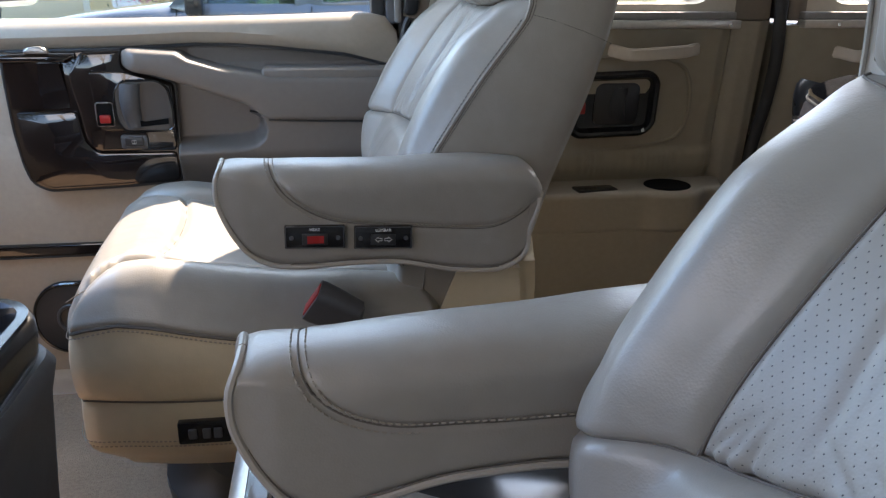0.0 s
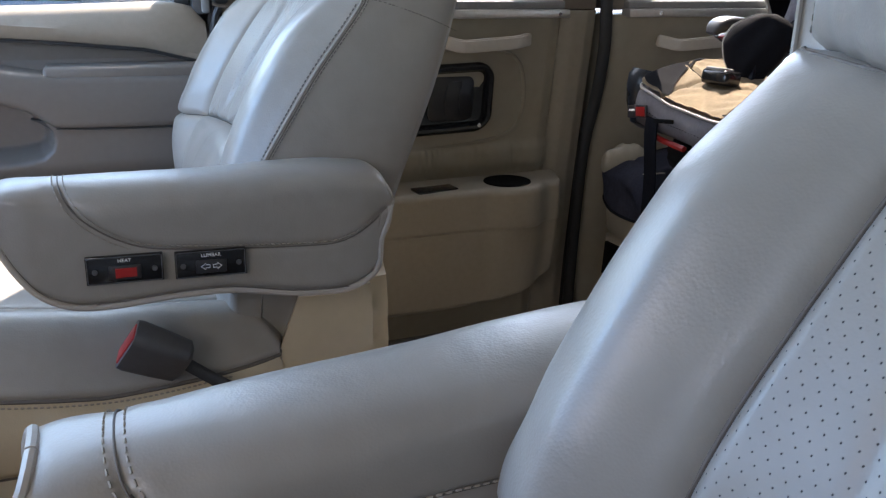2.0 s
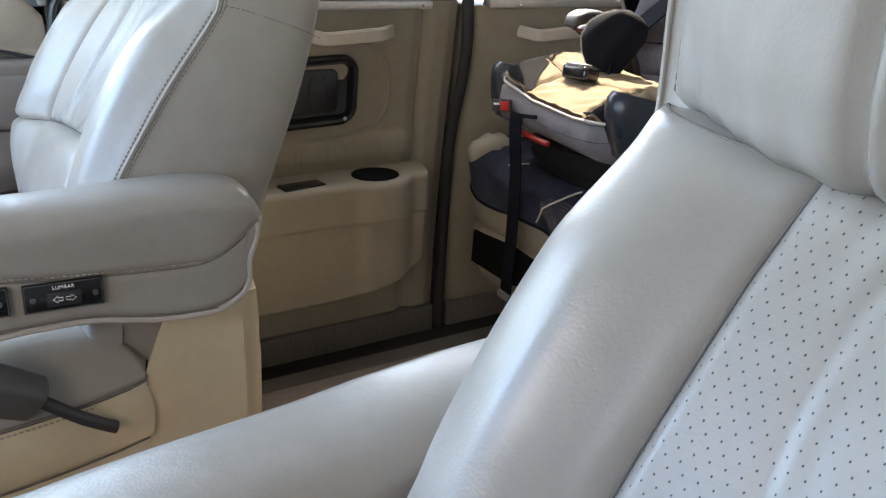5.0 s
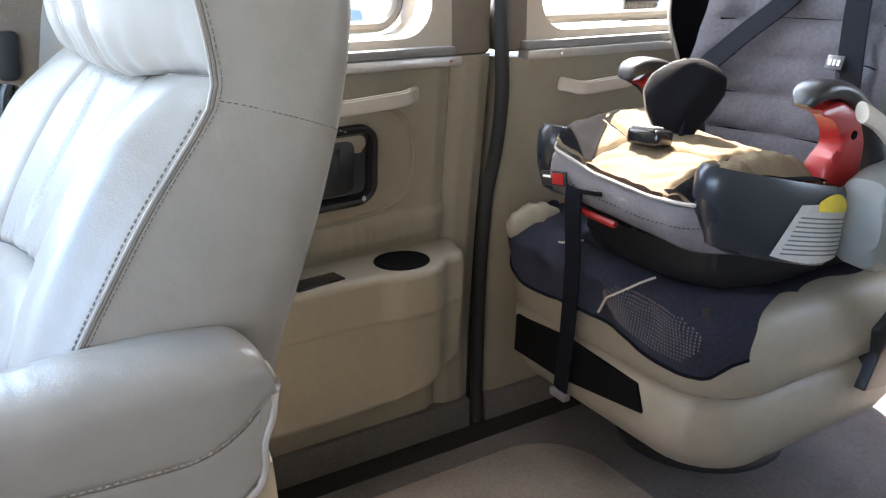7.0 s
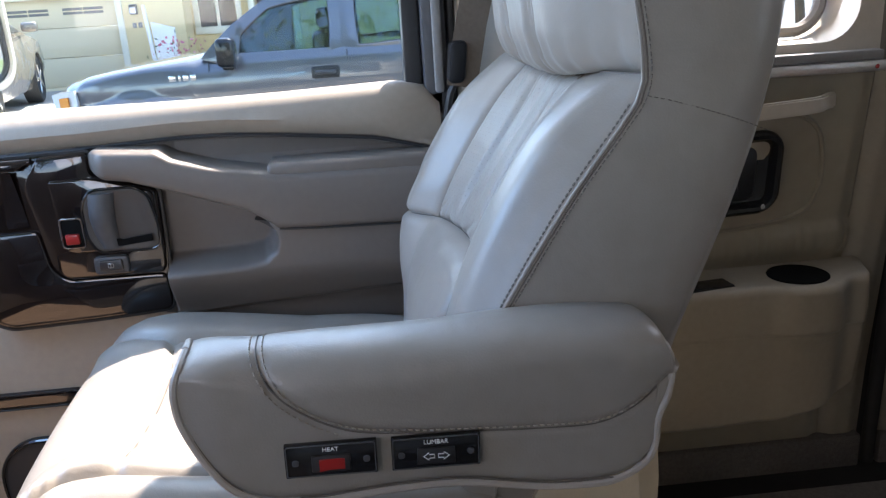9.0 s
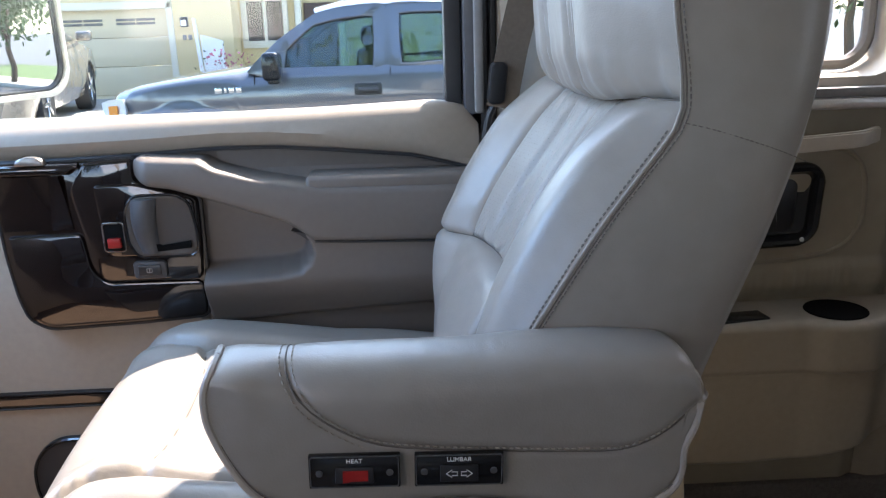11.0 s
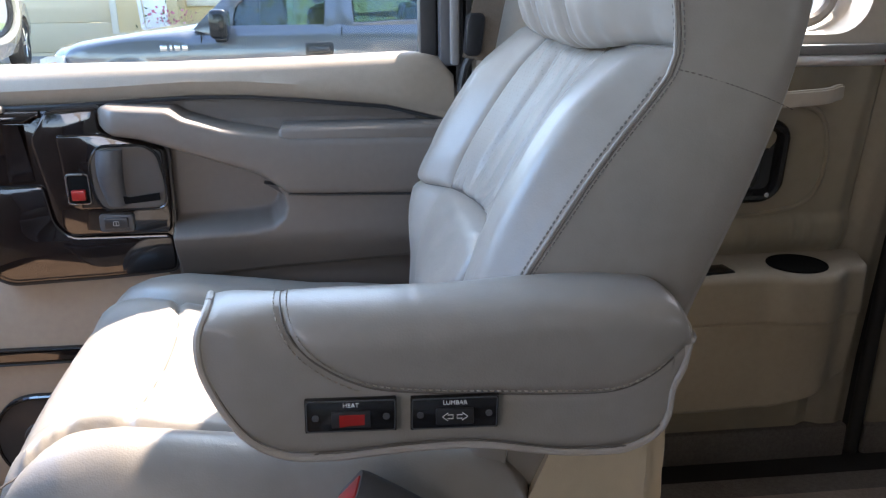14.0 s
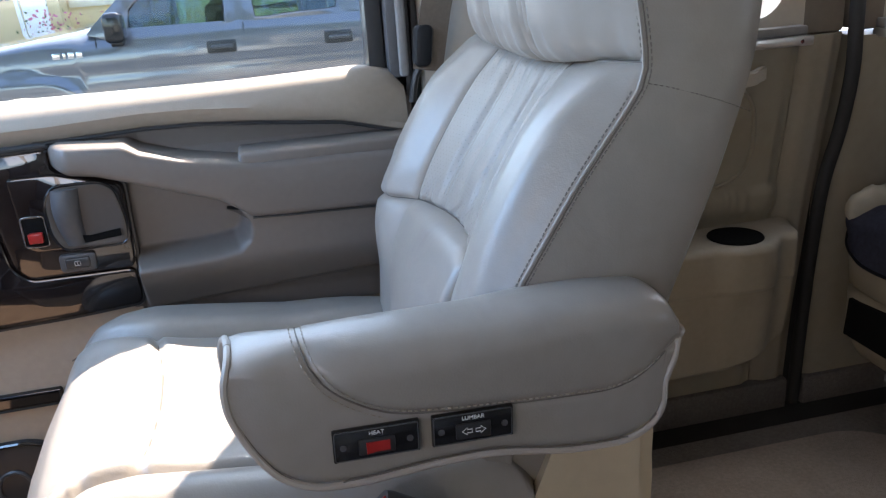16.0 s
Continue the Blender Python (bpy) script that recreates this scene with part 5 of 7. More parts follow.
        tube(bm, [place(x, a, top_z(x, a) - groove_at(x, a) + 0.0002) for x, a in pts], 0.0011, 6)
    pts = [(-0.186 + 0.01 * math.cos(a * 12), a) for a in [-0.185 + 0.017 * i for i in range(21)]]
    tube(bm, [place(x, a, top_z(x, a) - groove_at(x, a) + 0.0002) for x, a in pts], 0.0011, 6)
    part("cushion_seam", bm, SEAM_SHADE, cushion)
    edge_z = [top_z(x, a) - EDGE - 0.014 for x, a in ol]
    bm = bmesh.new()
    stitches(bm, [place(-0.045 + (px + 0.045) * 1.013, py * 1.013, ez - 0.007) for (px, py), ez in list(zip(ol, edge_z))[::3]], (0, 0, 0.0003), 0.0065, 0.0045, 0.0008)
    part("stitching", bm, THREAD, cushion)
    # dark rings painted as shade in the skirt joints
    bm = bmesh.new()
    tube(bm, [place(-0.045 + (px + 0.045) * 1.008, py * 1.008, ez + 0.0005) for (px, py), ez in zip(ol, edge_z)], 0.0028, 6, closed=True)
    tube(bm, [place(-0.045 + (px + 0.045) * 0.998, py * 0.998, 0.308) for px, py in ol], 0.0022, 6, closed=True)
    part("joint_seam", bm, SEAM_SHADE, cushion)
    def low_k(v):
        """How far the lower skirt stands out at a height, from its hem to its joint."""
        return 1.0 + 0.012 * math.sin(math.pi * v) - 0.010 * (1 if v in (0.0, 1.0) else 0) - 0.17 * (1 - smooth(0.0, 0.7, v)) ** 2.0
    for zs, z1, lab in ((0.308, 0.44, "skirt_upper"), (0.165, 0.308, "skirt_lower")):
        bm = bmesh.new()
        rings = []
        for q in range(13):
            v = q / 12
            k = low_k(v) if lab == "skirt_lower" else 1.0 + 0.030 * math.sin(math.pi * min(1.0, 0.12 + 0.88 * v)) - 0.012 * (1 if q == 0 else 0)
            ring = []
            for px, py in ol:
                zt = z1 if lab == "skirt_lower" else top_z(px, py) - EDGE - 0.014
                x, a = -0.045 + (px + 0.045) * k, py * k
                ring.append(place(x, a, zs + (zt - zs) * v + (0.0 if lab == "skirt_upper" or v > 0.9 else -0.02 * smooth(0.1, -0.3, x) * 0)))
            rings.append(ring)
        loft(bm, rings)
        part(lab, bm, SKIRT, chair, smooth=60)
    bm = bmesh.new()
    for zz in (0.243, 0.234):
        kk = low_k((zz - 0.165) / 0.143) + 0.002
        stitches(bm, [place(-0.045 + (px + 0.045) * kk, py * kk, zz) for px, py in ol[::3]], (0, 0, 0.0003), 0.0065, 0.0045, 0.0008)
    part("skirt_stitching", bm, THREAD, chair)
    if plates:
        m0 = Matrix.Translation(place(-0.134, -0.3075, 0.264))
        bm = bmesh.new()
        tilted_box(bm, (0.075, 0.014, 0.036), m0, 0.003)
        pl = part("seat_switch", bm, BLACK_GLOSS, chair, "black seat adjuster plate")
        for e in (-0.016, 0.004, 0.02):
            bm = bmesh.new()
            tilted_box(bm, (0.012, 0.008, 0.016), m0 @ Matrix.Translation((e, -0.007, 0)), 0.002)
            part("key", bm, DARK_GREY, pl)
    # bracket covers between arm rest and back
    bm = bmesh.new()
    rings = []
    for x0, x1, z in ((0.10, 0.36, 0.10), (0.13, 0.375, 0.25), (0.19, 0.38, 0.40), (0.23, 0.375, 0.50)):
        rings.append([place(x, a, z) for x, a in ((x0, -0.262), (x1, -0.262), (x1 + 0.01, -0.20), (x1 + 0.01, 0.2), (x1, 0.262), (x0, 0.262), (x0 + 0.02, 0.2), (x0 + 0.02, -0.2))])
    loft(bm, rings)
    bmesh.ops.bevel(bm, geom=list(bm.edges), offset=0.028, segments=4, affect="EDGES")
    part("rear_skirt", bm, SKIRT, chair, smooth=60)
    if not plates:
        bm = bmesh.new()
        rings = []
        for x0, x1, z in ((0.10, 0.30, 0.16), (0.12, 0.32, 0.30), (0.15, 0.34, 0.40), (0.20, 0.35, 0.455), (0.24, 0.36, 0.47)):
            rings.append([place(x, a, z) for x, a in ((x0, -0.268), (x0 + 0.01, -0.298), (x1 - 0.01, -0.298), (x1, -0.268))])
        loft(bm, rings)
        bmesh.ops.bevel(bm, geom=list(bm.edges), offset=0.009, segments=3, affect="EDGES")
        part("recliner_cover", bm, TAUPE, chair, "taupe plastic recliner cover", smooth=60)
    # the driver's arm is raised a little towards its pivot
    arm_rest(chair, place if plates else (lambda x, a, z: place(x - 0.008, a, z + (0.012 + 0.09 * (x + 0.05) + 0.019 * smooth(-0.06, 0.08, x)) * (1 - (z - 0.52) / 0.16) + (0.075 * (x + 0.05) + 0.002) * (z - 0.52) / 0.16)), side, plates, 0.0 if plates else -0.02)
    # pedestal
    bm = bmesh.new()
    loft(bm, [[place(-0.02 + r * math.cos(2 * math.pi * i / 32), r * math.sin(2 * math.pi * i / 32), z) for i in range(32)] for r, z in ((0.23, 0.0 - oz), (0.23, 0.02), (0.19, 0.035), (0.17, 0.06), (0.18, 0.14))])
    part("pedestal", bm, BLACK, chair, "round black swivel pedestal")
    return chair


captain_chair("passenger_chair", "grey beige leather captain's chair with switch plates on its arm", 1, 0.0, 0.33, 0.0, True, "front captain's chairs", 0.05)
captain_chair("driver_chair", "grey beige leather captain's chair with punched back insert", -1, 0.082, -0.775, -0.022, False, "front captain's chairs", 0.0, 0.042, 0.028, 0.028)


def buckle(name, label, at, toward, cup, foot, wide=None):
    """A seat belt buckle: tapered sheath, red key, stalk."""
    at, d = Vector(at), Vector(toward).normalized()
    q = d.to_track_quat("Z", "Y").to_matrix().to_4x4()
    if wide:
        w = Vector(wide)
        w = (w - d * w.dot(d)).normalized()
        q = Matrix((w, d.cross(w), d)).transposed().to_4x4()
    m0 = Matrix.Translation(at) @ q
    b = thing(name, label, "buckle", at - d * 0.09)
    bm = bmesh.new()
    rings = []
    for z, w, t in ((-0.066, 0.020, 0.011), (-0.060, 0.029, 0.016), (-0.03, 0.032, 0.018), (0.0, 0.034, 0.019), (0.007, 0.033, 0.018)):
        rings.append([m0 @ Vector((a, c, z)) for a, c in rounded(2 * w, 2 * t, min(w, t) * 0.6, 4)])
    loft(bm, rings)
    part("sheath", bm, cup, b)
    bm = bmesh.new()
    tube(bm, spline([at - d * 0.058, at - d * 0.10 + Vector((0.01, 0, -0.02)), Vector(foot)], 0.02), 0.008, 8, flat=0.5)
    part("stalk", bm, BLACK, b)
    bm = bmesh.new()
    tilted_box(bm, (0.056, 0.022, 0.008), m0 @ Matrix.Translation((0, 0, 0.005)), 0.002)
    part("release_key", bm, RED, b, "red release key")
    return b


buckle("passenger_buckle", "dark seat belt buckle with red key beside the cushion", (0.036, 0.018, 0.458), (-0.88, 0.0, 0.48), DARK_GREY, (0.17, 0.03, 0.36), (0.42, -0.38, 0.55))
buckle("driver_buckle", "taupe seat belt buckle with red key beside the cushion", (0.100, -0.418, 0.417), (-0.9, 0.0, 0.25), TAUPE, (0.22, -0.46, 0.34))


# ---- second row seat with a child's booster
rear_seat = thing("rear_chair", "beige vinyl second row seat with dark storage slot in front", "seat", (1.35, 0.42, 0.0))
RX, RY = 1.36, 0.405


def blob_ring(cx, cy, w, d, r, z, n=8):
    return [(cx + a, cy + b, z) for a, b in rounded(w, d, r, n)]


bm = bmesh.new()
loft(bm, [blob_ring(RX, RY, 0.50, 0.50, 0.10, 0.150), blob_ring(RX, RY, 0.55, 0.55, 0.11, 0.165), blob_ring(RX, RY, 0.58, 0.58, 0.11, 0.20), blob_ring(RX, RY, 0.585, 0.585, 0.11, 0.285), blob_ring(RX, RY, 0.555, 0.555, 0.11, 0.297), blob_ring(RX, RY, 0.59, 0.59, 0.12, 0.31), blob_ring(RX, RY, 0.60, 0.60, 0.12, 0.37), blob_ring(RX, RY, 0.59, 0.59, 0.12, 0.425), blob_ring(RX, RY, 0.55, 0.55, 0.12, 0.45), blob_ring(RX, RY, 0.45, 0.45, 0.12, 0.465), blob_ring(RX, RY, 0.2, 0.2, 0.09, 0.47)])
part("cushion", bm, VINYL, rear_seat, smooth=60)
# solid black block painted as the slot's inner shade
bm = bmesh.new()
slot = [(0.145, 0.205), (0.14, 0.285), (-0.01, 0.292), (-0.20, 0.285), (-0.215, 0.235), (0.0, 0.205)]
loft(bm, [[(x, RY + 0.07 + a, z) for a, z in slot] for x in (1.063, 1.10)])
part("storage_slot", bm, HOLE_SHADE, rear_seat, "black block painted as the shade in a storage slot")
bm = bmesh.new()
loft(bm, [[(1.42 + r * math.cos(2 * math.pi * i / 32), RY + 0.03 + r * math.sin(2 * math.pi * i / 32), z) for i in range(32)] for r, z in ((0.18, 0.0), (0.18, 0.015), (0.165, 0.025), (0.12, 0.03), (0.12, 0.16))])
part("pedestal", bm, BLACK, rear_seat, "round black pedestal ring")
bm = bmesh.new()
rings = []
for z, f, r, w in ((0.40, 1.56, 1.72, 0.25), (0.5, 1.57, 1.75, 0.265), (0.7, 1.62, 1.81, 0.27), (0.9, 1.69, 1.86, 0.265), (1.1, 1.76, 1.90, 0.24), (1.16, 1.80, 1.90, 0.20)):
    rings.append([(x, RY + a * w, z) for x, a in ((f, -0.8), (f - 0.015, -0.95), (f + 0.03, -1.04), (r - 0.03, -1.04), (r, -0.9), (r + 0.01, 0), (r, 0.9), (r - 0.03, 1.04), (f + 0.03, 1.04), (f - 0.015, 0.95), (f, 0.8), (f + 0.02, 0))])
loft(bm, rings)
part("back_rest", bm, REAR_GREY, rear_seat, "dark grey leather back rest", smooth=60)
bm = bmesh.new()
rings = []
for x, h in ((1.232, 0.035), (1.245, 0.066), (1.275, 0.080), (1.34, 0.086), (1.55, 0.090), (1.66, 0.085), (1.70, 0.06)):
    zc = 0.592 + 0.02 * (x - 1.24)
    rings.append([(x + 0.022, 0.056 + 0.040 * math.copysign(abs(math.cos(t)) ** 0.6, math.cos(t)), zc + h * math.copysign(abs(math.sin(t)) ** 0.6, math.sin(t))) for t in [2 * math.pi * k / 20 for k in range(20)]])
loft(bm, rings)
arm2 = part("arm_rest", bm, REAR_GREY, rear_seat, "grey padded arm rest")
bm = bmesh.new()
tube(bm, spline([(1.290, 0.0170, 0.655), (1.280, 0.0155, 0.60), (1.294, 0.0155, 0.545), (1.342, 0.0155, 0.514), (1.47, 0.016, 0.509), (1.68, 0.017, 0.520)], 0.02), 0.0030, 6)
part("piping", bm, REAR_GREY, arm2)
bm = bmesh.new()
slab(bm, round_off([(1.43, 0.245), (1.50, 0.235), (1.53, 0.27), (1.50, 0.29), (1.525, 0.315), (1.50, 0.345), (1.535, 0.37), (1.49, 0.392), (1.44, 0.36), (1.455, 0.31)], 0.006), 0.094, 0.125, 0.004)
part("side_bracket", bm, BLACK, rear_seat, "black side mechanism")
# padded corner of the seat beside the door
bm = bmesh.new()
rings = []
for k in range(13):
    u = k / 12
    e = math.sin(math.pi * (0.06 + 0.88 * u)) ** 0.5
    x = 1.050 + 0.12 * u
    rings.append([(x, 0.628 + 0.026 * e * math.cos(t), 0.468 + (0.042 * e + 0.003 * math.sin(k * 1.7)) * math.sin(t)) for t in [2 * math.pi * i / 18 for i in range(18)]])
loft(bm, rings)
part("corner_pad", bm, VINYL, rear_seat, "pale padded seat corner", smooth=60)
# ribbed belt stalk
stalk = thing("belt_stalk", "grey ribbed belt sleeve hanging beside the second row seat", "belt sleeve", (1.56, 0.05, 0.24))
bm = bmesh.new()
rings = []
for k in range(41):
    z = 0.285 + 0.215 * k / 40
    r = 0.029 + 0.004 * math.sin(k * 1.4)
    rings.append([(1.515 - 0.085 * (z - 0.285) / 0.215 + r * math.cos(t), 0.052 + 0.6 * r * math.sin(t), z) for t in [2 * math.pi * i / 14 for i in range(14)]])
loft(bm, rings)
part("sleeve", bm, REAR_GREY, stalk)
bm = bmesh.new()
tube(bm, spline([(1.232, 0.060, 0.758), (1.262, 0.052, 0.742), (1.305, 0.046, 0.705), (1.345, 0.046, 0.668), (1.365, 0.050, 0.640)], 0.015), 0.019, 12, flat=0.55)
part("loop", bm, PAD, stalk, "pale padded loop")

# seat protector draped over the cushion front
prot = thing("seat_protector", "dark navy canvas seat protector draped over the seat front", "seat protector", (1.2, 0.42, 0.43))


def protector_at(a, v, out=0.0):
    """A place on the canvas: a across, v from its rear edge over the cushion down to its hem."""
    i = (a + 0.275) / 0.55 * 30
    drop = 0.100 + 0.008 * math.sin(i * 0.35 + 0.8) + 0.024 * smooth(0.05, -0.22, a) - 0.03 * smooth(0.24, 0.275, abs(a))
    if v < 0.6:
        x, z = 1.55 - (1.55 - 1.115) * v / 0.6, 0.478 + 0.006 * math.sin(i * 1.1 + v * 21) + out
    else:
        w = (v - 0.6) / 0.4
        x = 1.115 - 0.065 * math.sin(min(1, w * 2.2) * math.pi / 2) - out
        z = 0.478 - drop * max(0.0, w - 0.10) / 0.9 + out * max(0.0, 1 - 3 * w)
        z += 0.002 * math.sin(i * 0.7 + w * 9)
        x += 0.005 * math.sin(i * 0.8 + w * 5) + (0.0025 * math.sin(i * 1.9 - w * 8) + 0.001 * math.sin(i * 3.1 + w * 13)) * (1 - 0.7 * w)
    bend = max(0.0, abs(a) * 1.06 - 0.175)
    x += (0.12 - math.sqrt(max(0.0, 0.0144 - bend * bend))) * smooth(0.4, 0.6, v) - 0.004
    return (x, RY + a * 1.06, z)


bm = bmesh.new()
loft(bm, [[protector_at(-0.275 + 0.55 * i / 70, j / 60) for j in range(61)] for i in range(71)], caps=False, loop=False)
bmesh.ops.solidify(bm, geom=list(bm.faces), thickness=0.008)
part("canvas", bm, NAVY, prot, smooth=60)
bm = bmesh.new()
tube(bm, [protector_at(-0.275 + 0.55 * i / 60, 0.995, 0.001) for i in range(61)], 0.0032, 6)
part("hem", bm, WEB_BLACK, prot, "bound hem")
bm = bmesh.new()
tube(bm, [protector_at(-0.125 + 0.085 * k / 16 + 0.012 * math.sin(math.pi * k / 16), 0.66 + 0.30 * k / 16, 0.001) for k in range(17)], 0.0022, 6)
part("pale_cord", bm, PAD, prot, "pale piping line")
bm = bmesh.new()
tube(bm, [protector_at(0.055 + 0.035 * k / 8, 0.635 + 0.03 * math.sin(math.pi * k / 16), 0.001) for k in range(9)], 0.0020, 6)
part("cord_loop", bm, PAD, prot, "pale cord loop")
bm = bmesh.new()
tilted_box(bm, (0.004, 0.012, 0.032), pose(1.078, 0.158, 0.452, 0, -25, 30), 0.001)
part("cloth_tab", bm, BLACK, prot)
# woven mesh panel sewn on the hanging front
bm = bmesh.new()
for i in range(36):
    for j in range(13):
        a, v = -0.235 + 0.18 * i / 35, 0.735 + 0.20 * j / 12
        if abs(i - 17.5) / 18 + abs(j - 6) / 12 > 1.2:
            continue
        c = Vector(protector_at(a, v, 0.0012))
        q = [c + Vector((0, dy, dz)) for dy, dz in ((-0.0016, -0.0018), (0.0016, -0.0018), (0.0016, 0.0018), (-0.0016, 0.0018))]
        bm.faces.new([bm.verts.new(p) for p in q])
tagged(part("mesh_panel", bm, MID_CLOTH, prot, "pale dotted mesh panel", 0), kind="stuff")

strap = thing("tether_strap", "black webbing strap hanging from the booster to the floor", "strap", (1.0, 0.45, 0.15))
bm = bmesh.new()
ribbon(bm, spline([(0.972, 0.352, 0.622), (0.974, 0.356, 0.585), (0.996, 0.375, 0.50), (1.012, 0.395, 0.41), (1.032, 0.424, 0.30), (1.050, 0.455, 0.19)], 0.03), 0.036, 0.003, (0, 1, 0))
part("webbing", bm, WEB_BLACK, strap)
bm = bmesh.new()
box(bm, (1.042, 0.435, 0.175), (1.060, 0.478, 0.192), 0.003)
part("hook", bm, GREY, strap, "small grey hook")

# ---- child's booster seat
boost = thing("booster_seat", "grey and tan child booster seat with red arm rests", "child seat", (1.25, 0.37, 0.45))
BA = 0.300  # middle across
BW, BZ_UP = 0.87, 0.030


def base_ring(z, f, b, w, nose=0.0):
    """Booster outline: front edge f, back b, half width w."""
    w, z = w * BW, z + BZ_UP
    return [(f + 0.02 + nose, BA - w * 0.8, z), (f + 0.10, BA - w, z), (b - 0.08, BA - w, z), (b, BA - w * 0.8, z), (b, BA + w * 0.8, z), (b - 0.08, BA + w, z), (f + 0.10, BA + w, z), (f + 0.02 + nose, BA + w * 0.8, z), (f, BA + w * 0.45, z), (f - 0.004, BA, z), (f, BA - w * 0.45, z)]


bm = bmesh.new()
loft(bm, [base_ring(z, f, b, w) for z, f, b, w in ((0.452, 1.085, 1.50, 0.19), (0.47, 1.068, 1.52, 0.20), (0.50, 1.055, 1.53, 0.205), (0.53, 1.06, 1.53, 0.20))])
bmesh.ops.bevel(bm, geom=list(bm.edges), offset=0.008, segments=2, affect="EDGES")
part("base_shell", bm, BLACK_SHELL, boost, "black plastic base")
def pad_top(y):
    return lerp_table([(0.09, 0.646), (0.20, 0.641), (0.32, 0.650), (0.46, 0.680)], y)


def front_x(y):
    return 0.984 + 0.075 * smooth(0.40, 0.48, y) ** 1.5 + 0.06 * smooth(0.15, 0.08, y) ** 1.5


bm = bmesh.new()
rings = []
for k in range(33):
    y = 0.472 - 0.388 * k / 32
    zt, zb, fx = pad_top(y), lerp_table([(0.10, 0.574), (0.26, 0.586), (0.47, 0.600)], y), front_x(y)
    fold = 0.003 * math.sin(k * 0.9) + 0.002 * math.sin(k * 2.3)
    rings.append([(fx + 0.004, y, zt), (fx - 0.006 + fold * 0.5, y, zt - 0.012), (fx - 0.010 + fold, y, (zt + zb) / 2), (fx - 0.002 + fold, y, zb + 0.010), (fx + 0.012, y, zb), (1.10, y, zb + 0.004), (1.10, y, zt - 0.004)])
loft(bm, rings)
part("front_cover", bm, MID_CLOTH, boost, "grey cloth front cover", smooth=50)


def pad_z(x, y):
    u = min(1.0, max(0.0, (x - 0.985) / 0.34))
    z = pad_top(y) + 0.046 * math.sin(math.pi * min(1.0, 0.04 + 0.9 * u)) ** 0.7 - 0.03 * smooth(0.6, 1.0, u)
    z -= 0.030 * smooth(0.155, 0.105, y) + 0.022 * smooth(0.42, 0.47, y)
    z -= 0.008 * (math.exp(-((y - 0.335 + 0.1 * (x - 1.1)) / 0.005) ** 2) + math.exp(-((y - 0.185 - 0.1 * (x - 1.1)) / 0.005) ** 2))
    z -= 0.008 * math.exp(-((x - 1.10 - 0.02 * math.sin(y * 14)) / 0.005) ** 2) + 0.006 * math.exp(-((x - 1.21) / 0.005) ** 2)
    return z + 0.0012 * math.sin(x * 160 + 3 * math.sin(y * 60))


bm = bmesh.new()
grid = [[(front_x(y) + (1.34 - front_x(y)) * i / 120, y) for y in [0.470 - 0.385 * j / 130 for j in range(131)]] for i in range(121)]
loft(bm, [[(x, y, pad_z(x, y)) for x, y in row] for row in grid], caps=False, loop=False)
bmesh.ops.solidify(bm, geom=list(bm.faces), thickness=0.02)
part("seat_pad", bm, TAN_CLOTH, boost, "tan quilted cloth seat pad", smooth=60)
for line in ([(x, 0.335 - 0.1 * (x - 1.1)) for x in [1.0 + 0.02 * k for k in range(16)]], [(x, 0.185 + 0.1 * (x - 1.1)) for x in [1.0 + 0.02 * k for k in range(16)]], [(1.10 + 0.02 * math.sin(y * 14), y) for y in [0.16 + 0.02 * k for k in range(14)]]):
    bm = bmesh.new()
    tube(bm, [(x, y, pad_z(x, y) + 0.0012) for x, y in line], 0.0014, 6)
    part("pad_seam", bm, BOOST_BLACK, boost)
for y0, sgn in ((0.472, -1), (0.084, 1)):
    bm = bmesh.new()
    rows = []
    for i in range(13):
        u = i / 12
        row = []
        for k in range(9):
            y = y0 + sgn * ((0.125 if sgn < 0 else 0.085) * (1 - u) + 0.014) * k / 8
            x = front_x(y) + 0.004 + 0.17 * u
            row.append((x, y, pad_z(x, y) + 0.003))
        rows.append(row)
    loft(bm, rows, caps=False, loop=False)
    bmesh.ops.solidify(bm, geom=list(bm.faces), thickness=0.006)
    part("corner_cover", bm, BOOST_BLACK, boost, "black cloth corner", smooth=60)
bm = bmesh.new()
tube(bm, [(front_x(y) - 0.001, y, pad_top(y) + 0.001) for y in [0.468 - 0.375 * k / 40 for k in range(41)]], 0.0030, 6)
part("piping", bm, PIPING, boost, "pale piping along the front edge")
bm = bmesh.new()
TAG = pose(0.974, 0.405, 0.626, -9, 0, -2)
tilted_box(bm, (0.004, 0.066, 0.024), TAG, 0.0015)
tag = part("cloth_tag", bm, BLACK, boost, "small black and red sewn tag")
bm = bmesh.new()
tilted_box(bm, (0.003, 0.03, 0.018), TAG @ Matrix.Translation((-0.0015, -0.013, 0)), 0.0005)
part("red_patch", bm, RED, tag)
bm = bmesh.new()
tilted_box(bm, (0.003, 0.02, 0.004), TAG @ Matrix.Translation((-0.0015, 0.016, 0.003)), 0.0003)
part("print_bar", bm, WHITE, tag)
bm = bmesh.new()
tube(bm, spline([(0.998, 0.40, 0.588), (0.990, 0.34, 0.582), (0.996, 0.28, 0.576)], 0.02), 0.006, 6)
part("red_lever", bm, RED, boost, "red adjuster lever")
# slit's shade painted as a black bar
bm = bmesh.new()
tilted_box(bm, (0.004, 0.058, 0.008), pose(0.972, 0.318, 0.622, -8, 0, 0), 0.0015)
part("strap_slit", bm, HOLE_SHADE, boost, "black bar painted as the shade in a strap slit")
bm = bmesh.new()
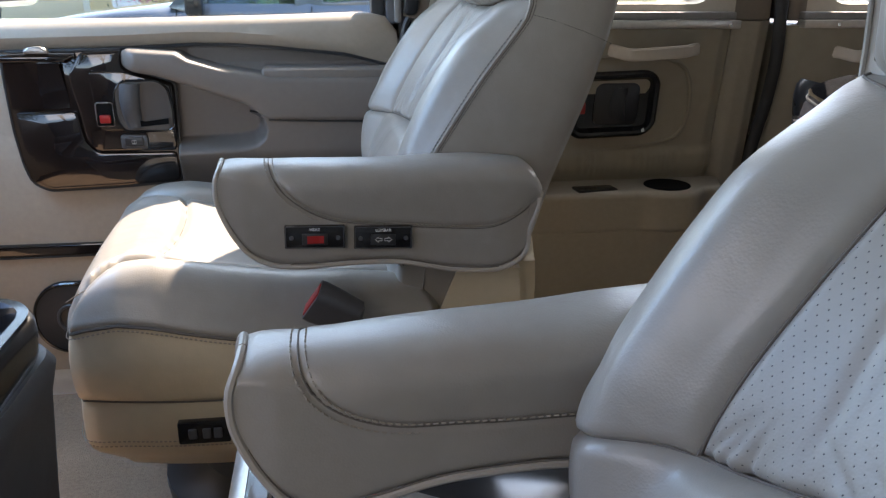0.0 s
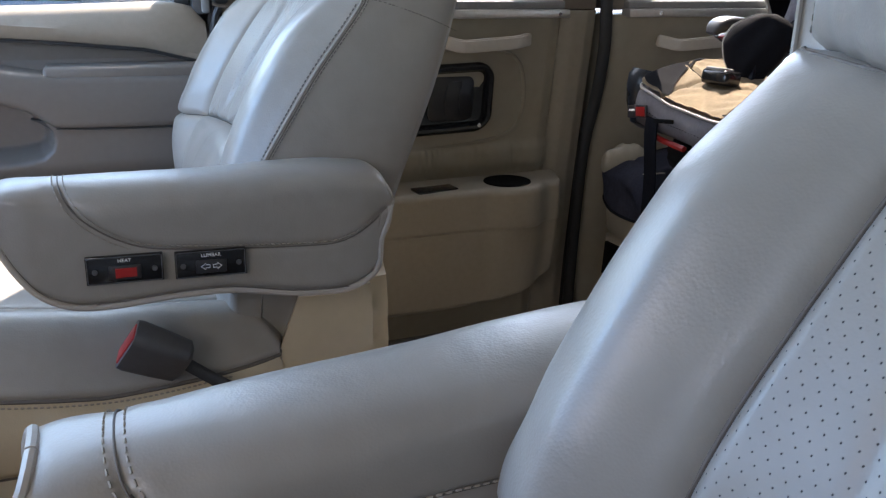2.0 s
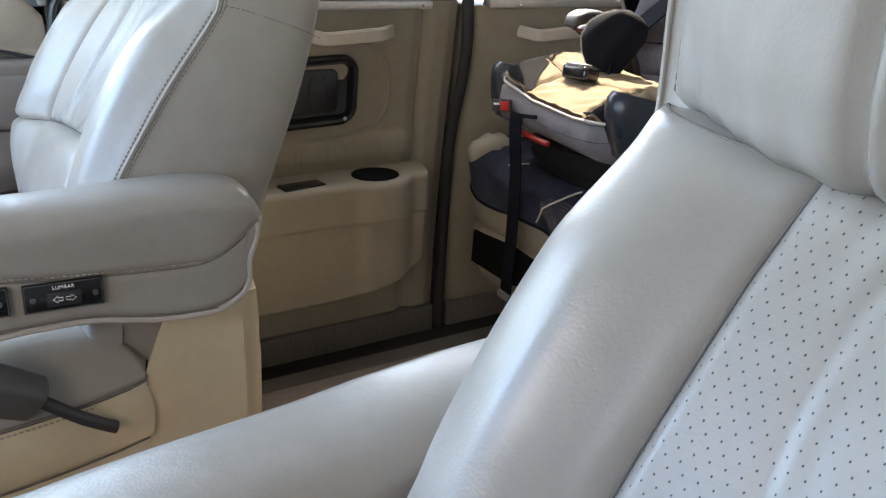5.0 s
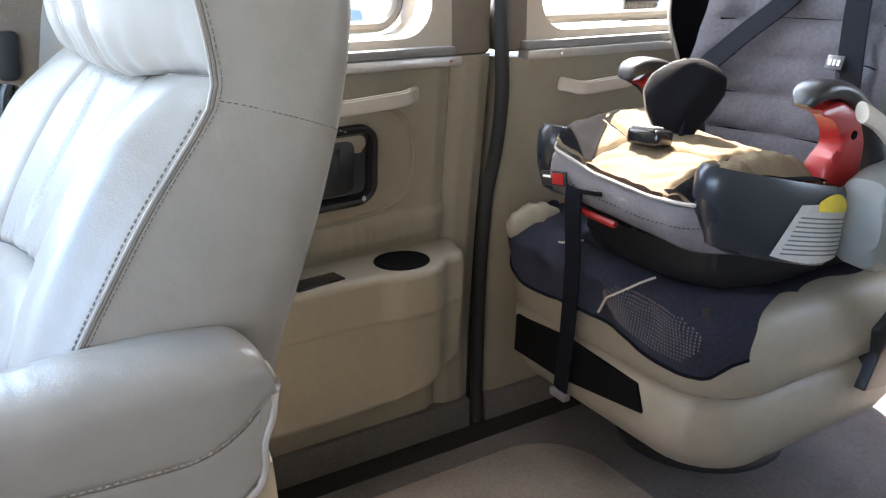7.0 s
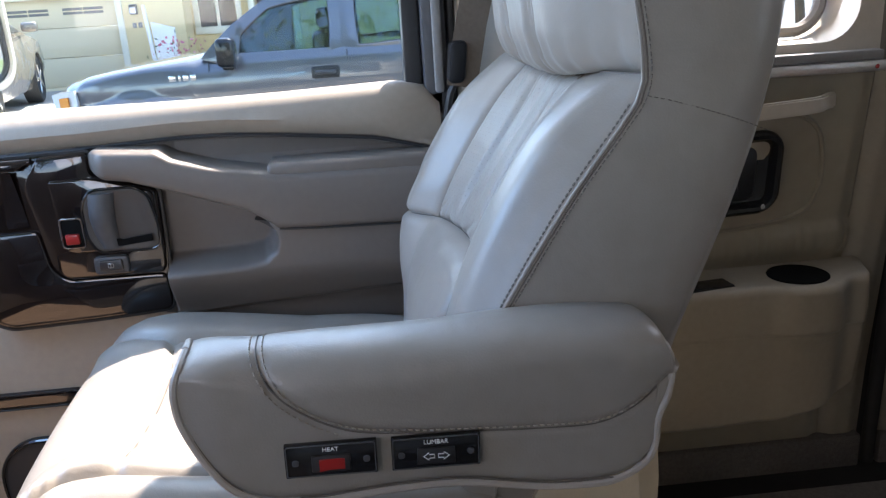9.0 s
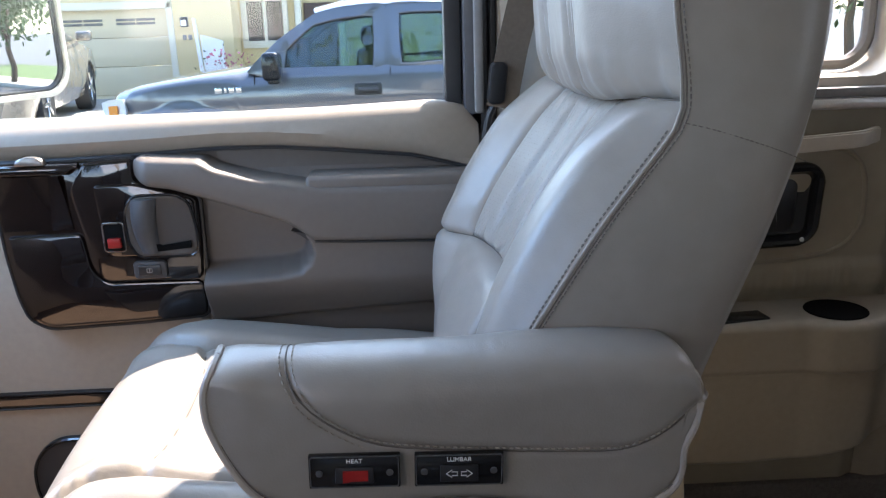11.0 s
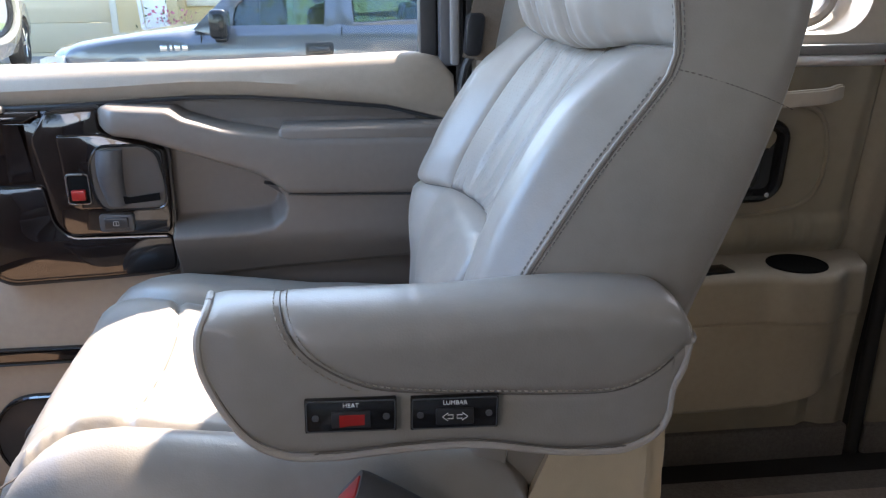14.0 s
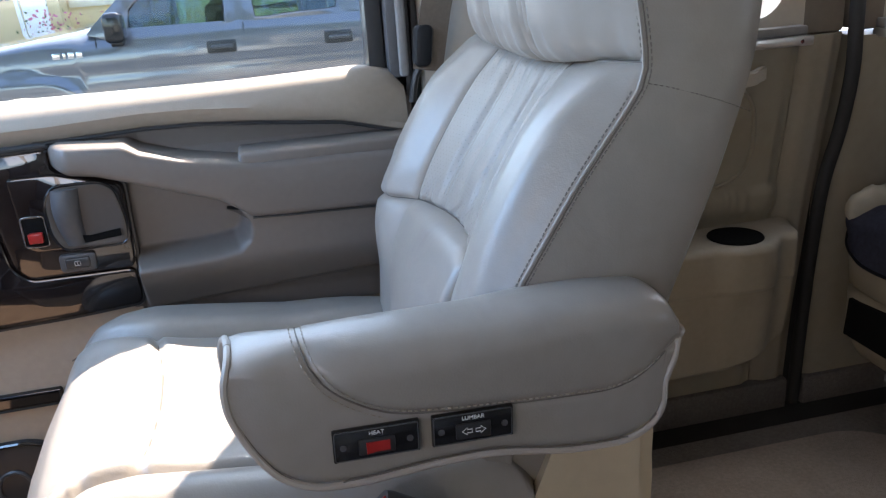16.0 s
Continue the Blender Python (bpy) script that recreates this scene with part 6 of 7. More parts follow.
stitches(bm, [(front_x(y) - 0.012, y, pad_top(y) - 0.030) for y in [0.45 - 0.34 * k / 20 for k in range(21)]], (-0.0006, 0, 0), 0.006, 0.004, 0.0006)
part("cover_stitching", bm, BOOST_BLACK, boost)
# cup holder pod on the inner side
pods = []
for py in (0.118, 0.462):
    bm = bmesh.new()
    rings = []
    for z, k in ((0.548, 0.80), (0.56, 0.92), (0.60, 1.0), (0.635, 1.02), (0.658, 1.0), (0.668, 0.94), (0.664, 0.86), (0.60, 0.72)):
        rings.append([(1.145 + 0.155 * k * math.cos(t), py + 0.058 * k * math.sin(t), z - 0.034 * math.cos(t)) for t in [2 * math.pi * i / 36 for i in range(36)]])
    loft(bm, rings)
    pods.append(part("cup_pod", bm, POD, boost, "shiny dark blue grey cup holder pod"))
pod = pods[0]
bm = bmesh.new()
rows = []
for i in range(13):
    t = radians(-103 + 68 * i / 12)
    rows.append([(1.145 + 0.1565 * kk * math.cos(t + lean), 0.118 + 0.0595 * kk * math.sin(t + lean), z - 0.034 * math.cos(t + lean)) for z, kk, lean in ((0.560 + 0.008 * math.sin(math.pi * i / 12) * -1, 0.972, -0.22), (0.59, 1.005, -0.10), (0.642 - 0.010 * abs(i - 4) / 8, 1.022, 0.10))])
loft(bm, rows, caps=False, loop=False)
bmesh.ops.solidify(bm, geom=list(bm.faces), thickness=0.0015)
sticker = part("warning_label", bm, WHITE, pod, "white and yellow printed label")
bm = bmesh.new()
for q in range(9):
    z = 0.564 + 0.0068 * q
    rows = []
    for i in range(11):
        t = radians(-99 + 60 * i / 10) + (z - 0.61) * 3.6
        kk = lerp_table([(0.56, 0.982), (0.59, 1.012), (0.642, 1.030)], z)
        rows.append([(1.145 + 0.1570 * kk * math.cos(t), 0.118 + 0.0600 * kk * math.sin(t), zz - 0.034 * math.cos(t)) for zz in (z, z + 0.0022)])
    loft(bm, rows, caps=False, loop=False)
part("print_bars", bm, GREY, sticker)
bm = bmesh.new()
rows = []
YELLOW = mat("yellow_print", (0.75, 0.6, 0.03), 0.5, bump=0.0)
for i in range(8):
    t = radians(-84 + 36 * i / 7)
    rows.append([(1.145 + 0.1573 * kk * math.cos(t), 0.118 + 0.0603 * kk * math.sin(t), z - 0.034 * math.cos(t)) for z, kk in ((0.630, 1.022), (0.657 - 0.014 * (abs(i - 3.5) / 3.5) ** 2, 1.022))])
loft(bm, rows, caps=False, loop=False)
part("yellow_patch", bm, YELLOW, sticker)
# arms: red bracket under an arched black pad
for sgn in (-1, 1):
    ya = BA + sgn * 0.178
    bm = bmesh.new()
    outline = [(1.203, 0.757), (1.242, 0.744), (1.264, 0.718), (1.268, 0.695), (1.240, 0.676), (1.228, 0.630), (1.316, 0.620), (1.326, 0.66), (1.325, 0.70), (1.302, 0.742), (1.26, 0.765)] if sgn < 0 else [(1.203, 0.757), (1.236, 0.742), (1.262, 0.715), (1.285, 0.68), (1.33, 0.67), (1.332, 0.70), (1.305, 0.742), (1.26, 0.765)]
    slab(bm, round_off(outline, 0.012), ya - 0.019, ya + (0.019 if sgn < 0 else 0.008), 0.006)
    red = part("arm_bracket", bm, RED, boost, "red plastic arm bracket", smooth=60)
    # black plate added on the door side to keep red bounce off the wall
    if sgn > 0:
        bm = bmesh.new()
        slab(bm, round_off(outline, 0.012), ya + 0.008, ya + 0.021, 0.004)
        part("bounce_guard", bm, BLACK, red, "black plate added to stop red bounce on the wall")
    # black disc painted as the shade in a bolt hole
    bm = bmesh.new()
    disc(bm, (1.292, ya - 0.0185, 0.712), 0.007, 0.002, (0, -1, 0), 14, 0.0006)
    part("bolt_hole", bm, HOLE_SHADE, red)
    pts = spline([(1.186, ya, 0.762), (1.196, ya, 0.776), (1.225, ya, 0.783), (1.272, ya, 0.774), (1.325, ya, 0.737), (1.362, ya, 0.68), (1.385, ya, 0.60)], 0.008)
    bm = bmesh.new()
    rings = []
    for k, p in enumerate(pts):
        d = (pts[min(k + 1, len(pts) - 1)] - pts[max(k - 1, 0)]).normalized()
        nrm = Vector((-d.z, 0, d.x))
        e = smooth(0, 0.10, k / len(pts)) ** 0.5 * 0.45 + 0.55
        rings.append([p + Vector((0, 0.026 * e * math.copysign(abs(math.cos(t)) ** 0.6, math.cos(t)), 0)) + nrm * 0.014 * e * math.copysign(abs(math.sin(t)) ** 0.7, math.sin(t)) for t in [2 * math.pi * i / 18 for i in range(18)]])
    loft(bm, rings)
    part("arm_pad", bm, BLACK, red, "black arched arm pad", smooth=60)
# back rest with quilted face, shoulder wings, harness lines; it stands turned a little towards the door
BB = 0.375


def back_face(a, v):
    """Face of the quilted back: a across, v upwards."""
    x = 1.45 + 0.20 * v - 0.045 * smooth(0.12, 0.20, abs(a)) - 0.10 * a
    x -= 0.014 * abs(math.sin((v + 0.25 * a * a) * math.pi * 9.0)) ** 0.6 * smooth(0.20, 0.15, abs(a))
    return (x + 0.0012 * math.sin(a * 90 + v * 60), BB + a * (1.0 - 0.10 * v), 0.58 + 0.62 * v)


bm = bmesh.new()
loft(bm, [[back_face(-0.20 + 0.40 * i / 40, j / 110) for i in range(41)] for j in range(111)], caps=False, loop=False)
bmesh.ops.solidify(bm, geom=list(bm.faces), thickness=-0.05)
back_pad = part("back_pad", bm, GREY_CLOTH, boost, "charcoal quilted back pad", smooth=60)
# dark tubes painting shade into the quilt's valleys
for q in range(1, 9):
    bm = bmesh.new()
    line = []
    for i in range(25):
        a = -0.17 + 0.34 * i / 24
        p = Vector(back_face(a, q / 9.0 - 0.25 * a * a))
        line.append(p + Vector((-0.0005, 0, 0)))
    tube(bm, line, 0.0022, 6)
    part("quilt_shade", bm, BOOST_BLACK, back_pad)
for sgn in (-1, 1):
    bm = bmesh.new()
    rows = []
    for j in range(25):
        v = j / 24
        z = 0.755 + 0.46 * v
        row = []
        for i in range(13):
            u = i / 12
            bowl = math.sin(math.pi * (0.12 + 0.80 * v))
            row.append((1.56 + 0.12 * v - 0.17 * u * bowl ** 0.7 + 0.004 * math.sin(v * 19 + u * 7), BB + sgn * (0.195 + 0.055 * math.sin(u * 1.6)), z))
        rows.append(row)
    loft(bm, rows, caps=False, loop=False)
    bmesh.ops.solidify(bm, geom=list(bm.faces), thickness=0.035)
    wing = part("shoulder_wing", bm, BOOST_BLACK, boost, "black mesh shoulder wing", smooth=60)
    bm = bmesh.new()
    tube(bm, [r[-1] for r in rows], 0.0045, 6)
    part("piping", bm, PIPING, wing)
for line in ([(1.40, 0.575, 0.64), (1.425, 0.560, 0.72), (1.475, 0.475, 0.82), (1.535, 0.385, 0.93), (1.60, 0.35, 1.12)], [(1.40, 0.205, 0.62), (1.435, 0.215, 0.70), (1.485, 0.250, 0.82), (1.535, 0.280, 0.93), (1.60, 0.30, 1.12)]):
    bm = bmesh.new()
    ribbon(bm, spline(line, 0.03), 0.042, 0.004, (0, 1, 0.3))
    part("harness_strap", bm, WEB_BLACK, boost, "black harness strap")
bm = bmesh.new()
tilted_box(bm, (0.004, 0.032, 0.024), pose(1.462, 0.262, 0.792, 0, 20, 0), 0.001)
brand = part("sewn_patch", bm, BLACK, back_pad, "small black patch with pale marks")
bm = bmesh.new()
for dy in (-0.008, 0.0, 0.008):
    tilted_box(bm, (0.002, 0.0045, 0.010), pose(1.4595, 0.262 + dy, 0.792, 0, 20, 0), 0.0003)
part("print_bars", bm, WHITE, brand)
# crotch pad: a soft mesh teardrop on its strap
bm = bmesh.new()
rings = []
for k in range(15):
    v = k / 14
    z = 0.682 + 0.128 * v
    w = lerp_table([(0.0, 0.026), (0.12, 0.030), (0.35, 0.048), (0.60, 0.060), (0.80, 0.054), (0.92, 0.036), (1.0, 0.012)], v)
    d = 0.010 + 0.014 * math.sin(math.pi * min(1.0, v * 0.95 + 0.04))
    ring = []
    for t in [2 * math.pi * i / 28 for i in range(28)]:
        fold = 0.0030 * math.sin(6 * v + 2.2 * math.cos(t) * 3) * math.sin(math.pi * v) * (1 if math.sin(t) < 0 else 0.2)
        turn = radians(34)
        across, deep = w * math.cos(t) * 1.06, (d + fold) * math.copysign(abs(math.sin(t)) ** 0.7, math.sin(t))
        ring.append((1.152 + 0.030 * v + deep * math.cos(turn) - across * math.sin(turn), 0.322 + 0.004 * math.sin(4 * v) + across * math.cos(turn) + deep * math.sin(turn), z))
    rings.append(ring)
loft(bm, rings)
crotch = part("crotch_pad", bm, BOOST_BLACK, boost, "soft black mesh crotch pad", smooth=70)
bm = bmesh.new()
tube(bm, [(1.150 + 0.030 * v - 0.5927 * q, 0.322 + 0.004 * math.sin(4 * v) + 0.8788 * q, 0.682 + 0.128 * v) for v, q in [(k / 16, lerp_table([(0.0, 0.026), (0.12, 0.030), (0.35, 0.048), (0.60, 0.060), (0.80, 0.054), (0.92, 0.036), (1.0, 0.012)], k / 16)) for k in range(17)]], 0.0022, 6)
part("pad_binding", bm, PIPING, crotch, "pale binding")
bm = bmesh.new()
ribbon(bm, spline([(1.09, 0.315, 0.690), (1.12, 0.318, 0.682), (1.145, 0.320, 0.690), (1.155, 0.322, 0.72)], 0.01), 0.040, 0.006, (0, 1, 0))
part("crotch_strap", bm, WEB_BLACK, boost)
bm = bmesh.new()
tilted_box(bm, (0.045, 0.06, 0.028), pose(1.075, BA + 0.0, 0.700, 0, 8, 10), 0.008, 3)
hb = part("harness_buckle", bm, BLACK_GLOSS, boost, "black harness buckle")
bm = bmesh.new()
tilted_box(bm, (0.03, 0.04, 0.006), pose(1.07, BA + 0.0, 0.715, 0, 8, 10), 0.002)
part("buckle_key", bm, GREY, hb)
for k, (dx, dy, c) in enumerate(((1.23, 0.60, CHROME), (1.27, 0.575, RED))):
    t0 = thing("belt_tongue", "metal belt tongue lying beside the booster", "belt tongue", (dx, dy, 0.66))
    bm = bmesh.new()
    tilted_box(bm, (0.05, 0.03, 0.006), pose(dx, dy, 0.668, 20, -15, 30 * k), 0.002)
    part("plate", bm, c, t0)

# ---- console at the engine cover, ahead of the chairs
cons = thing("console", "dark plastic centre console with chrome-edged cup tray", "console", (-0.45, -0.2, 0.0))
bm = bmesh.new()
loft(bm, [[(-0.505 + a, -0.30 + b, z) for a, b in rounded(w, d, 0.06, 8)] for w, d, z in ((0.40, 0.36, 0.0), (0.42, 0.40, 0.20), (0.45, 0.43, 0.42), (0.465, 0.442, 0.455), (0.45, 0.43, 0.47))])
part("body", bm, DARK_GREY, cons)
bm = bmesh.new()
loft(bm, [[(-0.505 + a * k, -0.30 + b * k, z) for a, b in rounded(0.45, 0.42, 0.07, 8)] for k, z in ((0.97, 0.465), (0.99, 0.48), (1.0, 0.505), (0.995, 0.520), (0.975, 0.530), (0.93, 0.531), (0.905, 0.525), (0.89, 0.510), (0.88, 0.500))])
part("tray", bm, BLACK_GLOSS, cons, "shiny black tray rim")
for cy in (-0.215, -0.375):
    bm = bmesh.new()
    ring = [2 * math.pi * i / 28 for i in range(28)]
    loft(bm, [[(-0.375 + r * math.cos(t), cy + r * math.sin(t), z) for t in ring] for r, z in ((0.056, 0.500), (0.056, 0.513), (0.053, 0.517), (0.047, 0.517), (0.044, 0.513), (0.042, 0.503))])
    cup = part("cup_ring", bm, CHROME, cons, "chrome cup ring")
    # black disc painted as the cup's inner shade
    bm = bmesh.new()
    disc(bm, (-0.375, cy, 0.5025), 0.042, 0.0012, (0, 0, 1), 24, 0.0003)
    part("cup_well", bm, HOLE_SHADE, cup)
bm = bmesh.new()
tube(bm, spline([(-0.33, -0.16, 0.508), (-0.325, -0.22, 0.512), (-0.318, -0.30, 0.508), (-0.325, -0.44, 0.508)], 0.02), 0.005, 8)
part("bright_lip", bm, CHROME, cons, "bright inner lip")
# things between the chairs
box_top = thing("floor_box", "dark console box with silver edge and cup hole between the chairs", "console", (0.12, -0.30, 0.0))
bm = bmesh.new()
loft(bm, [[(0.20 + a, -0.305 + b, z) for a, b in rounded(w, d, 0.02, 5)] for w, d, z in ((0.48, 0.20, 0.006), (0.49, 0.21, 0.05), (0.495, 0.215, 0.36), (0.49, 0.21, 0.372))])
part("body", bm, DARK_GREY, box_top)
bm = bmesh.new()
loft(bm, [[(0.20 + a, -0.305 + b, z) for a, b in rounded(w, d, 0.022, 5)] for w, d, z in ((0.47, 0.19, 0.371), (0.485, 0.205, 0.373), (0.485, 0.205, 0.381), (0.475, 0.195, 0.385))])
lid = part("lid", bm, BLACK_GLOSS, box_top, "shiny black lid")
bm = bmesh.new()
loft(bm, [[(-0.052 + dx, -0.305 + b, z) for dx, z in ((0.0, 0.10), (-0.010, 0.12), (-0.012, 0.34), (-0.006, 0.372), (0.006, 0.384), (0.016, 0.384), (0.016, 0.10))] for b in (-0.100, 0.100)])
part("silver_edge", bm, ALU, box_top, "rounded silver front edge", smooth=60)
bm = bmesh.new()
ring = [2 * math.pi * i / 28 for i in range(28)]
loft(bm, [[(0.080 + r * math.cos(t), -0.352 + r * math.sin(t), z) for t in ring] for r, z in ((0.052, 0.383), (0.052, 0.388), (0.049, 0.390), (0.045, 0.388), (0.043, 0.3858))])
hole = part("cup_rim", bm, GREY, lid, "grey cup hole rim")
bm = bmesh.new()
tube(bm, [(-0.012, -0.40, 0.386), (-0.012, -0.21, 0.386)], 0.003, 6)
part("bright_line", bm, CHROME, lid)


# ---- outside
ASPHALT = mat("asphalt", (0.10, 0.10, 0.10), 0.9, var=0.25, scale=0.6, fine=30.0, bump=0.5, bump_scale=90.0, dist=0.004)
CONCRETE = mat("pale_concrete", (0.42, 0.40, 0.36), 0.9, var=0.15, scale=0.8, fine=20.0, bump=0.3, bump_scale=60.0, dist=0.003)
# mid-grey concrete for the added bounce slab
APRON = mat("bounce_concrete", (0.27, 0.25, 0.22), 0.9, var=0.15, scale=0.8, fine=20.0, bump=0.3, bump_scale=60.0, dist=0.003)
STUCCO = mat("yellow_stucco", (0.74, 0.57, 0.31), 0.95, var=0.06, scale=1.5, fine=25.0, bump=0.5, bump_scale=80.0, dist=0.006)
GARAGE = mat("cream_garage_door", (0.74, 0.60, 0.38), 0.7, var=0.04, scale=1.0, bump=0.2, bump_scale=60.0)
TRIM = mat("cream_trim", (0.75, 0.68, 0.53), 0.7, var=0.04, scale=2.0, bump=0.1)
ROOF = mat("brown_shingle", (0.16, 0.12, 0.10), 0.95, var=0.3, scale=3.0)
DARK_WOOD = mat("dark_wooden_door", (0.09, 0.045, 0.025), 0.5, var=0.3, scale=8.0)
TRUCK_PAINT = mat("dark_grey_truck_paint", (0.15, 0.155, 0.170), 0.18, metal=0.35, var=0.04, bump=0.0, coat=1.0, rough_var=0.03)
SEDAN_PAINT = mat("champagne_paint", (0.33, 0.28, 0.22), 0.25, metal=0.4, var=0.03, bump=0.0, coat=1.0)
LAMP_GLASS = mat("headlamp_plastic", (0.75, 0.76, 0.78), 0.12, var=0.05, bump=0.0, coat=1.0)
AMBER = mat("amber_plastic", (0.8, 0.28, 0.03), 0.2, bump=0.0)
BARK = mat("bark", (0.12, 0.085, 0.06), 0.95, var=0.3, scale=12.0, bump=0.8, bump_scale=40.0, dist=0.01)
LEAF = mat("tree_leaf", (0.065, 0.105, 0.03), 0.6, var=0.3, scale=1.5, fine=8.0, bump=0.0)
GRASS = mat("lawn_green", (0.08, 0.12, 0.035), 0.9, var=0.35, scale=1.5, fine=30.0, bump=0.6, bump_scale=60.0, dist=0.02)
FLOWER = mat("pink_flower", (0.55, 0.16, 0.22), 0.6, bump=0.0)

bm = bmesh.new()
bmesh.ops.create_grid(bm, x_segments=8, y_segments=8, size=400.0, matrix=Matrix.Translation((0, 0, GROUND_Z)))
single("ground", bm, ASPHALT, "grey asphalt street reaching to the horizon", "ground", "structure", 0)
flat_box("pavement", (-60, 8.9, GROUND_Z), (40, 10.2, GROUND_Z + 0.12), CONCRETE, "pale concrete pavement with a kerb", "pavement", 0.02)
bm = bmesh.new()
loft(bm, [[(x, 7.6, GROUND_Z), (x, 8.3, -0.16), (x, 13.1, -0.18), (x, 13.1, GROUND_Z)] for x in (-9.0, -2.9)])
single("driveway", bm, CONCRETE, "pale concrete driveway rising to the garage", "driveway", "structure", 0)
# unseen slab added to throw sunlight back at the driver's side
flat_box("bounce_apron", (-16, -9.0, GROUND_Z), (8, -1.6, GROUND_Z + 0.02), APRON, "unseen concrete slab added to bounce light beside the van", "pavement", 0.01)
bm = bmesh.new()
box(bm, (-3.4, 10.2, GROUND_Z), (40, 14.2, GROUND_Z + 0.11))
single("lawn", bm, GRASS, "dry green front lawn", "lawn", "structure")

# house: garage wing stands ahead of the entrance wall
HY = 13.0
house = thing("house", "yellow stucco house with a cream garage door", "house", (-3.0, HY, GROUND_Z))
bm = bmesh.new()
box(bm, (-9.0, HY, GROUND_Z), (-5.72, HY + 6, 2.3))
box(bm, (-5.72, HY, 1.22), (-3.74, HY + 6, 2.3))
box(bm, (-3.74, HY, GROUND_Z), (-2.75, HY + 6, 2.3))
part("garage_wall", bm, STUCCO, house, "yellow stucco wall", 0)
bm = bmesh.new()
box(bm, (-2.75, HY + 0.6, GROUND_Z), (6.0, HY + 6.5, 2.3))
part("entrance_wall", bm, STUCCO, house, smooth=0)
bm = bmesh.new()
loft(bm, [[(-9.4, HY - 0.5, 2.25), (-2.5, HY - 0.5, 2.25), (-2.5, HY - 0.4, 2.40), (-9.4, HY - 0.4, 2.40)], [(-9.4, HY + 7, 4.4), (-2.5, HY + 7, 4.4), (-2.5, HY + 7, 4.5), (-9.4, HY + 7, 4.5)]])
loft(bm, [[(-2.5, HY + 0.1, 2.25), (6.4, HY + 0.1, 2.25), (6.4, HY + 0.1, 2.40), (-2.5, HY + 0.1, 2.40)], [(-2.5, HY + 7, 4.2), (6.4, HY + 7, 4.2), (6.4, HY + 7, 4.3), (-2.5, HY + 7, 4.3)]])
part("roof", bm, ROOF, house, "brown shingle roof", 0)
bm = bmesh.new()
box(bm, (-5.80, HY - 0.03, GROUND_Z), (-5.70, HY + 0.1, 1.32), 0.01)
box(bm, (-3.78, HY - 0.03, GROUND_Z), (-3.68, HY + 0.1, 1.32), 0.01)
box(bm, (-5.80, HY - 0.03, 1.22), (-3.68, HY + 0.1, 1.34), 0.01)
part("garage_trim", bm, TRIM, house, "cream trim round the garage door")
for q in range(4):
    bm = bmesh.new()
    z0 = GROUND_Z + 0.12 + q * 0.455
    box(bm, (-5.70, HY + 0.10, z0), (-3.78, HY + 0.14, z0 + 0.448), 0.006)
    pnl = part("garage_panel", bm, GARAGE, house, "cream garage door panel")
    if q == 3:
        for gx in (-5.46, -4.62):
            for gi in range(2):
                bm = bmesh.new()
                for gz in (0.0, 0.06):
                    box(bm, (gx + gi * 0.32, HY + 0.09, 0.98 + gz), (gx + gi * 0.32 + 0.30, HY + 0.105, 1.02 + gz))
                part("vent_slot", bm, DARK_GREY, pnl, "dark vent slots")
bm = bmesh.new()
box(bm, (-3.56, HY - 0.10, 0.92), (-3.44, HY, 1.08), 0.02)
lamp = part("wall_lamp", bm, BLACK, house, "small dark wall lantern")
bm = bmesh.new()
box(bm, (-3.545, HY - 0.108, 0.94), (-3.455, HY - 0.09, 1.03), 0.004)
part("lamp_glass", bm, LAMP_GLASS, lamp)
for k in range(2):
    bm = bmesh.new()
    box(bm, (-3.56 + 0.09 * k, HY - 0.015, 0.72), (-3.50 + 0.09 * k, HY, 0.80), 0.004)
    part("number_bar", bm, GREY, house)
bm = bmesh.new()
loft(bm, [[(-3.26, HY - 0.5, 1.05), (-3.22, HY - 0.5, 1.05), (-3.08, HY - 0.5, GROUND_Z), (-3.16, HY - 0.5, GROUND_Z)], [(-3.26, HY - 0.44, 1.05), (-3.22, HY - 0.44, 1.05), (-3.08, HY - 0.44, GROUND_Z), (-3.16, HY - 0.44, GROUND_Z)]])
loft(bm, [[(-3.16, HY - 0.5, 0.80), (-2.82, HY - 0.5, 0.70), (-2.82, HY - 0.5, GROUND_Z), (-3.10, HY - 0.5, GROUND_Z)], [(-3.16, HY - 0.44, 0.80), (-2.82, HY - 0.44, 0.70), (-2.82, HY - 0.44, GROUND_Z), (-3.10, HY - 0.44, GROUND_Z)]])
part("screen_wall", bm, WHITE, house, "white sunlit screen wall", 0)


def house_window(x0, x1, z0, z1, y):
    bm = bmesh.new()
    box(bm, (x0 - 0.09, y - 0.06, z0 - 0.12), (x1 + 0.09, y + 0.01, z0), 0.01)
    box(bm, (x0 - 0.09, y - 0.04, z1), (x1 + 0.09, y + 0.01, z1 + 0.10), 0.01)
    box(bm, (x0 - 0.09, y - 0.04, z0), (x0, y + 0.01, z1), 0.01)
    box(bm, (x1, y - 0.04, z0), (x1 + 0.09, y + 0.01, z1), 0.01)
    box(bm, ((x0 + x1) / 2 - 0.025, y - 0.03, z0), ((x0 + x1) / 2 + 0.025, y + 0.01, z1))
    w = part("window", bm, TRIM, house, "cream framed window")
    for a, b in ((x0, (x0 + x1) / 2 - 0.025), ((x0 + x1) / 2 + 0.025, x1)):
        bm = bmesh.new()
        box(bm, (a, y - 0.012, z0), (b, y - 0.004, z1))
        part("pane", bm, BLACK_GLOSS, w, "dark window pane")


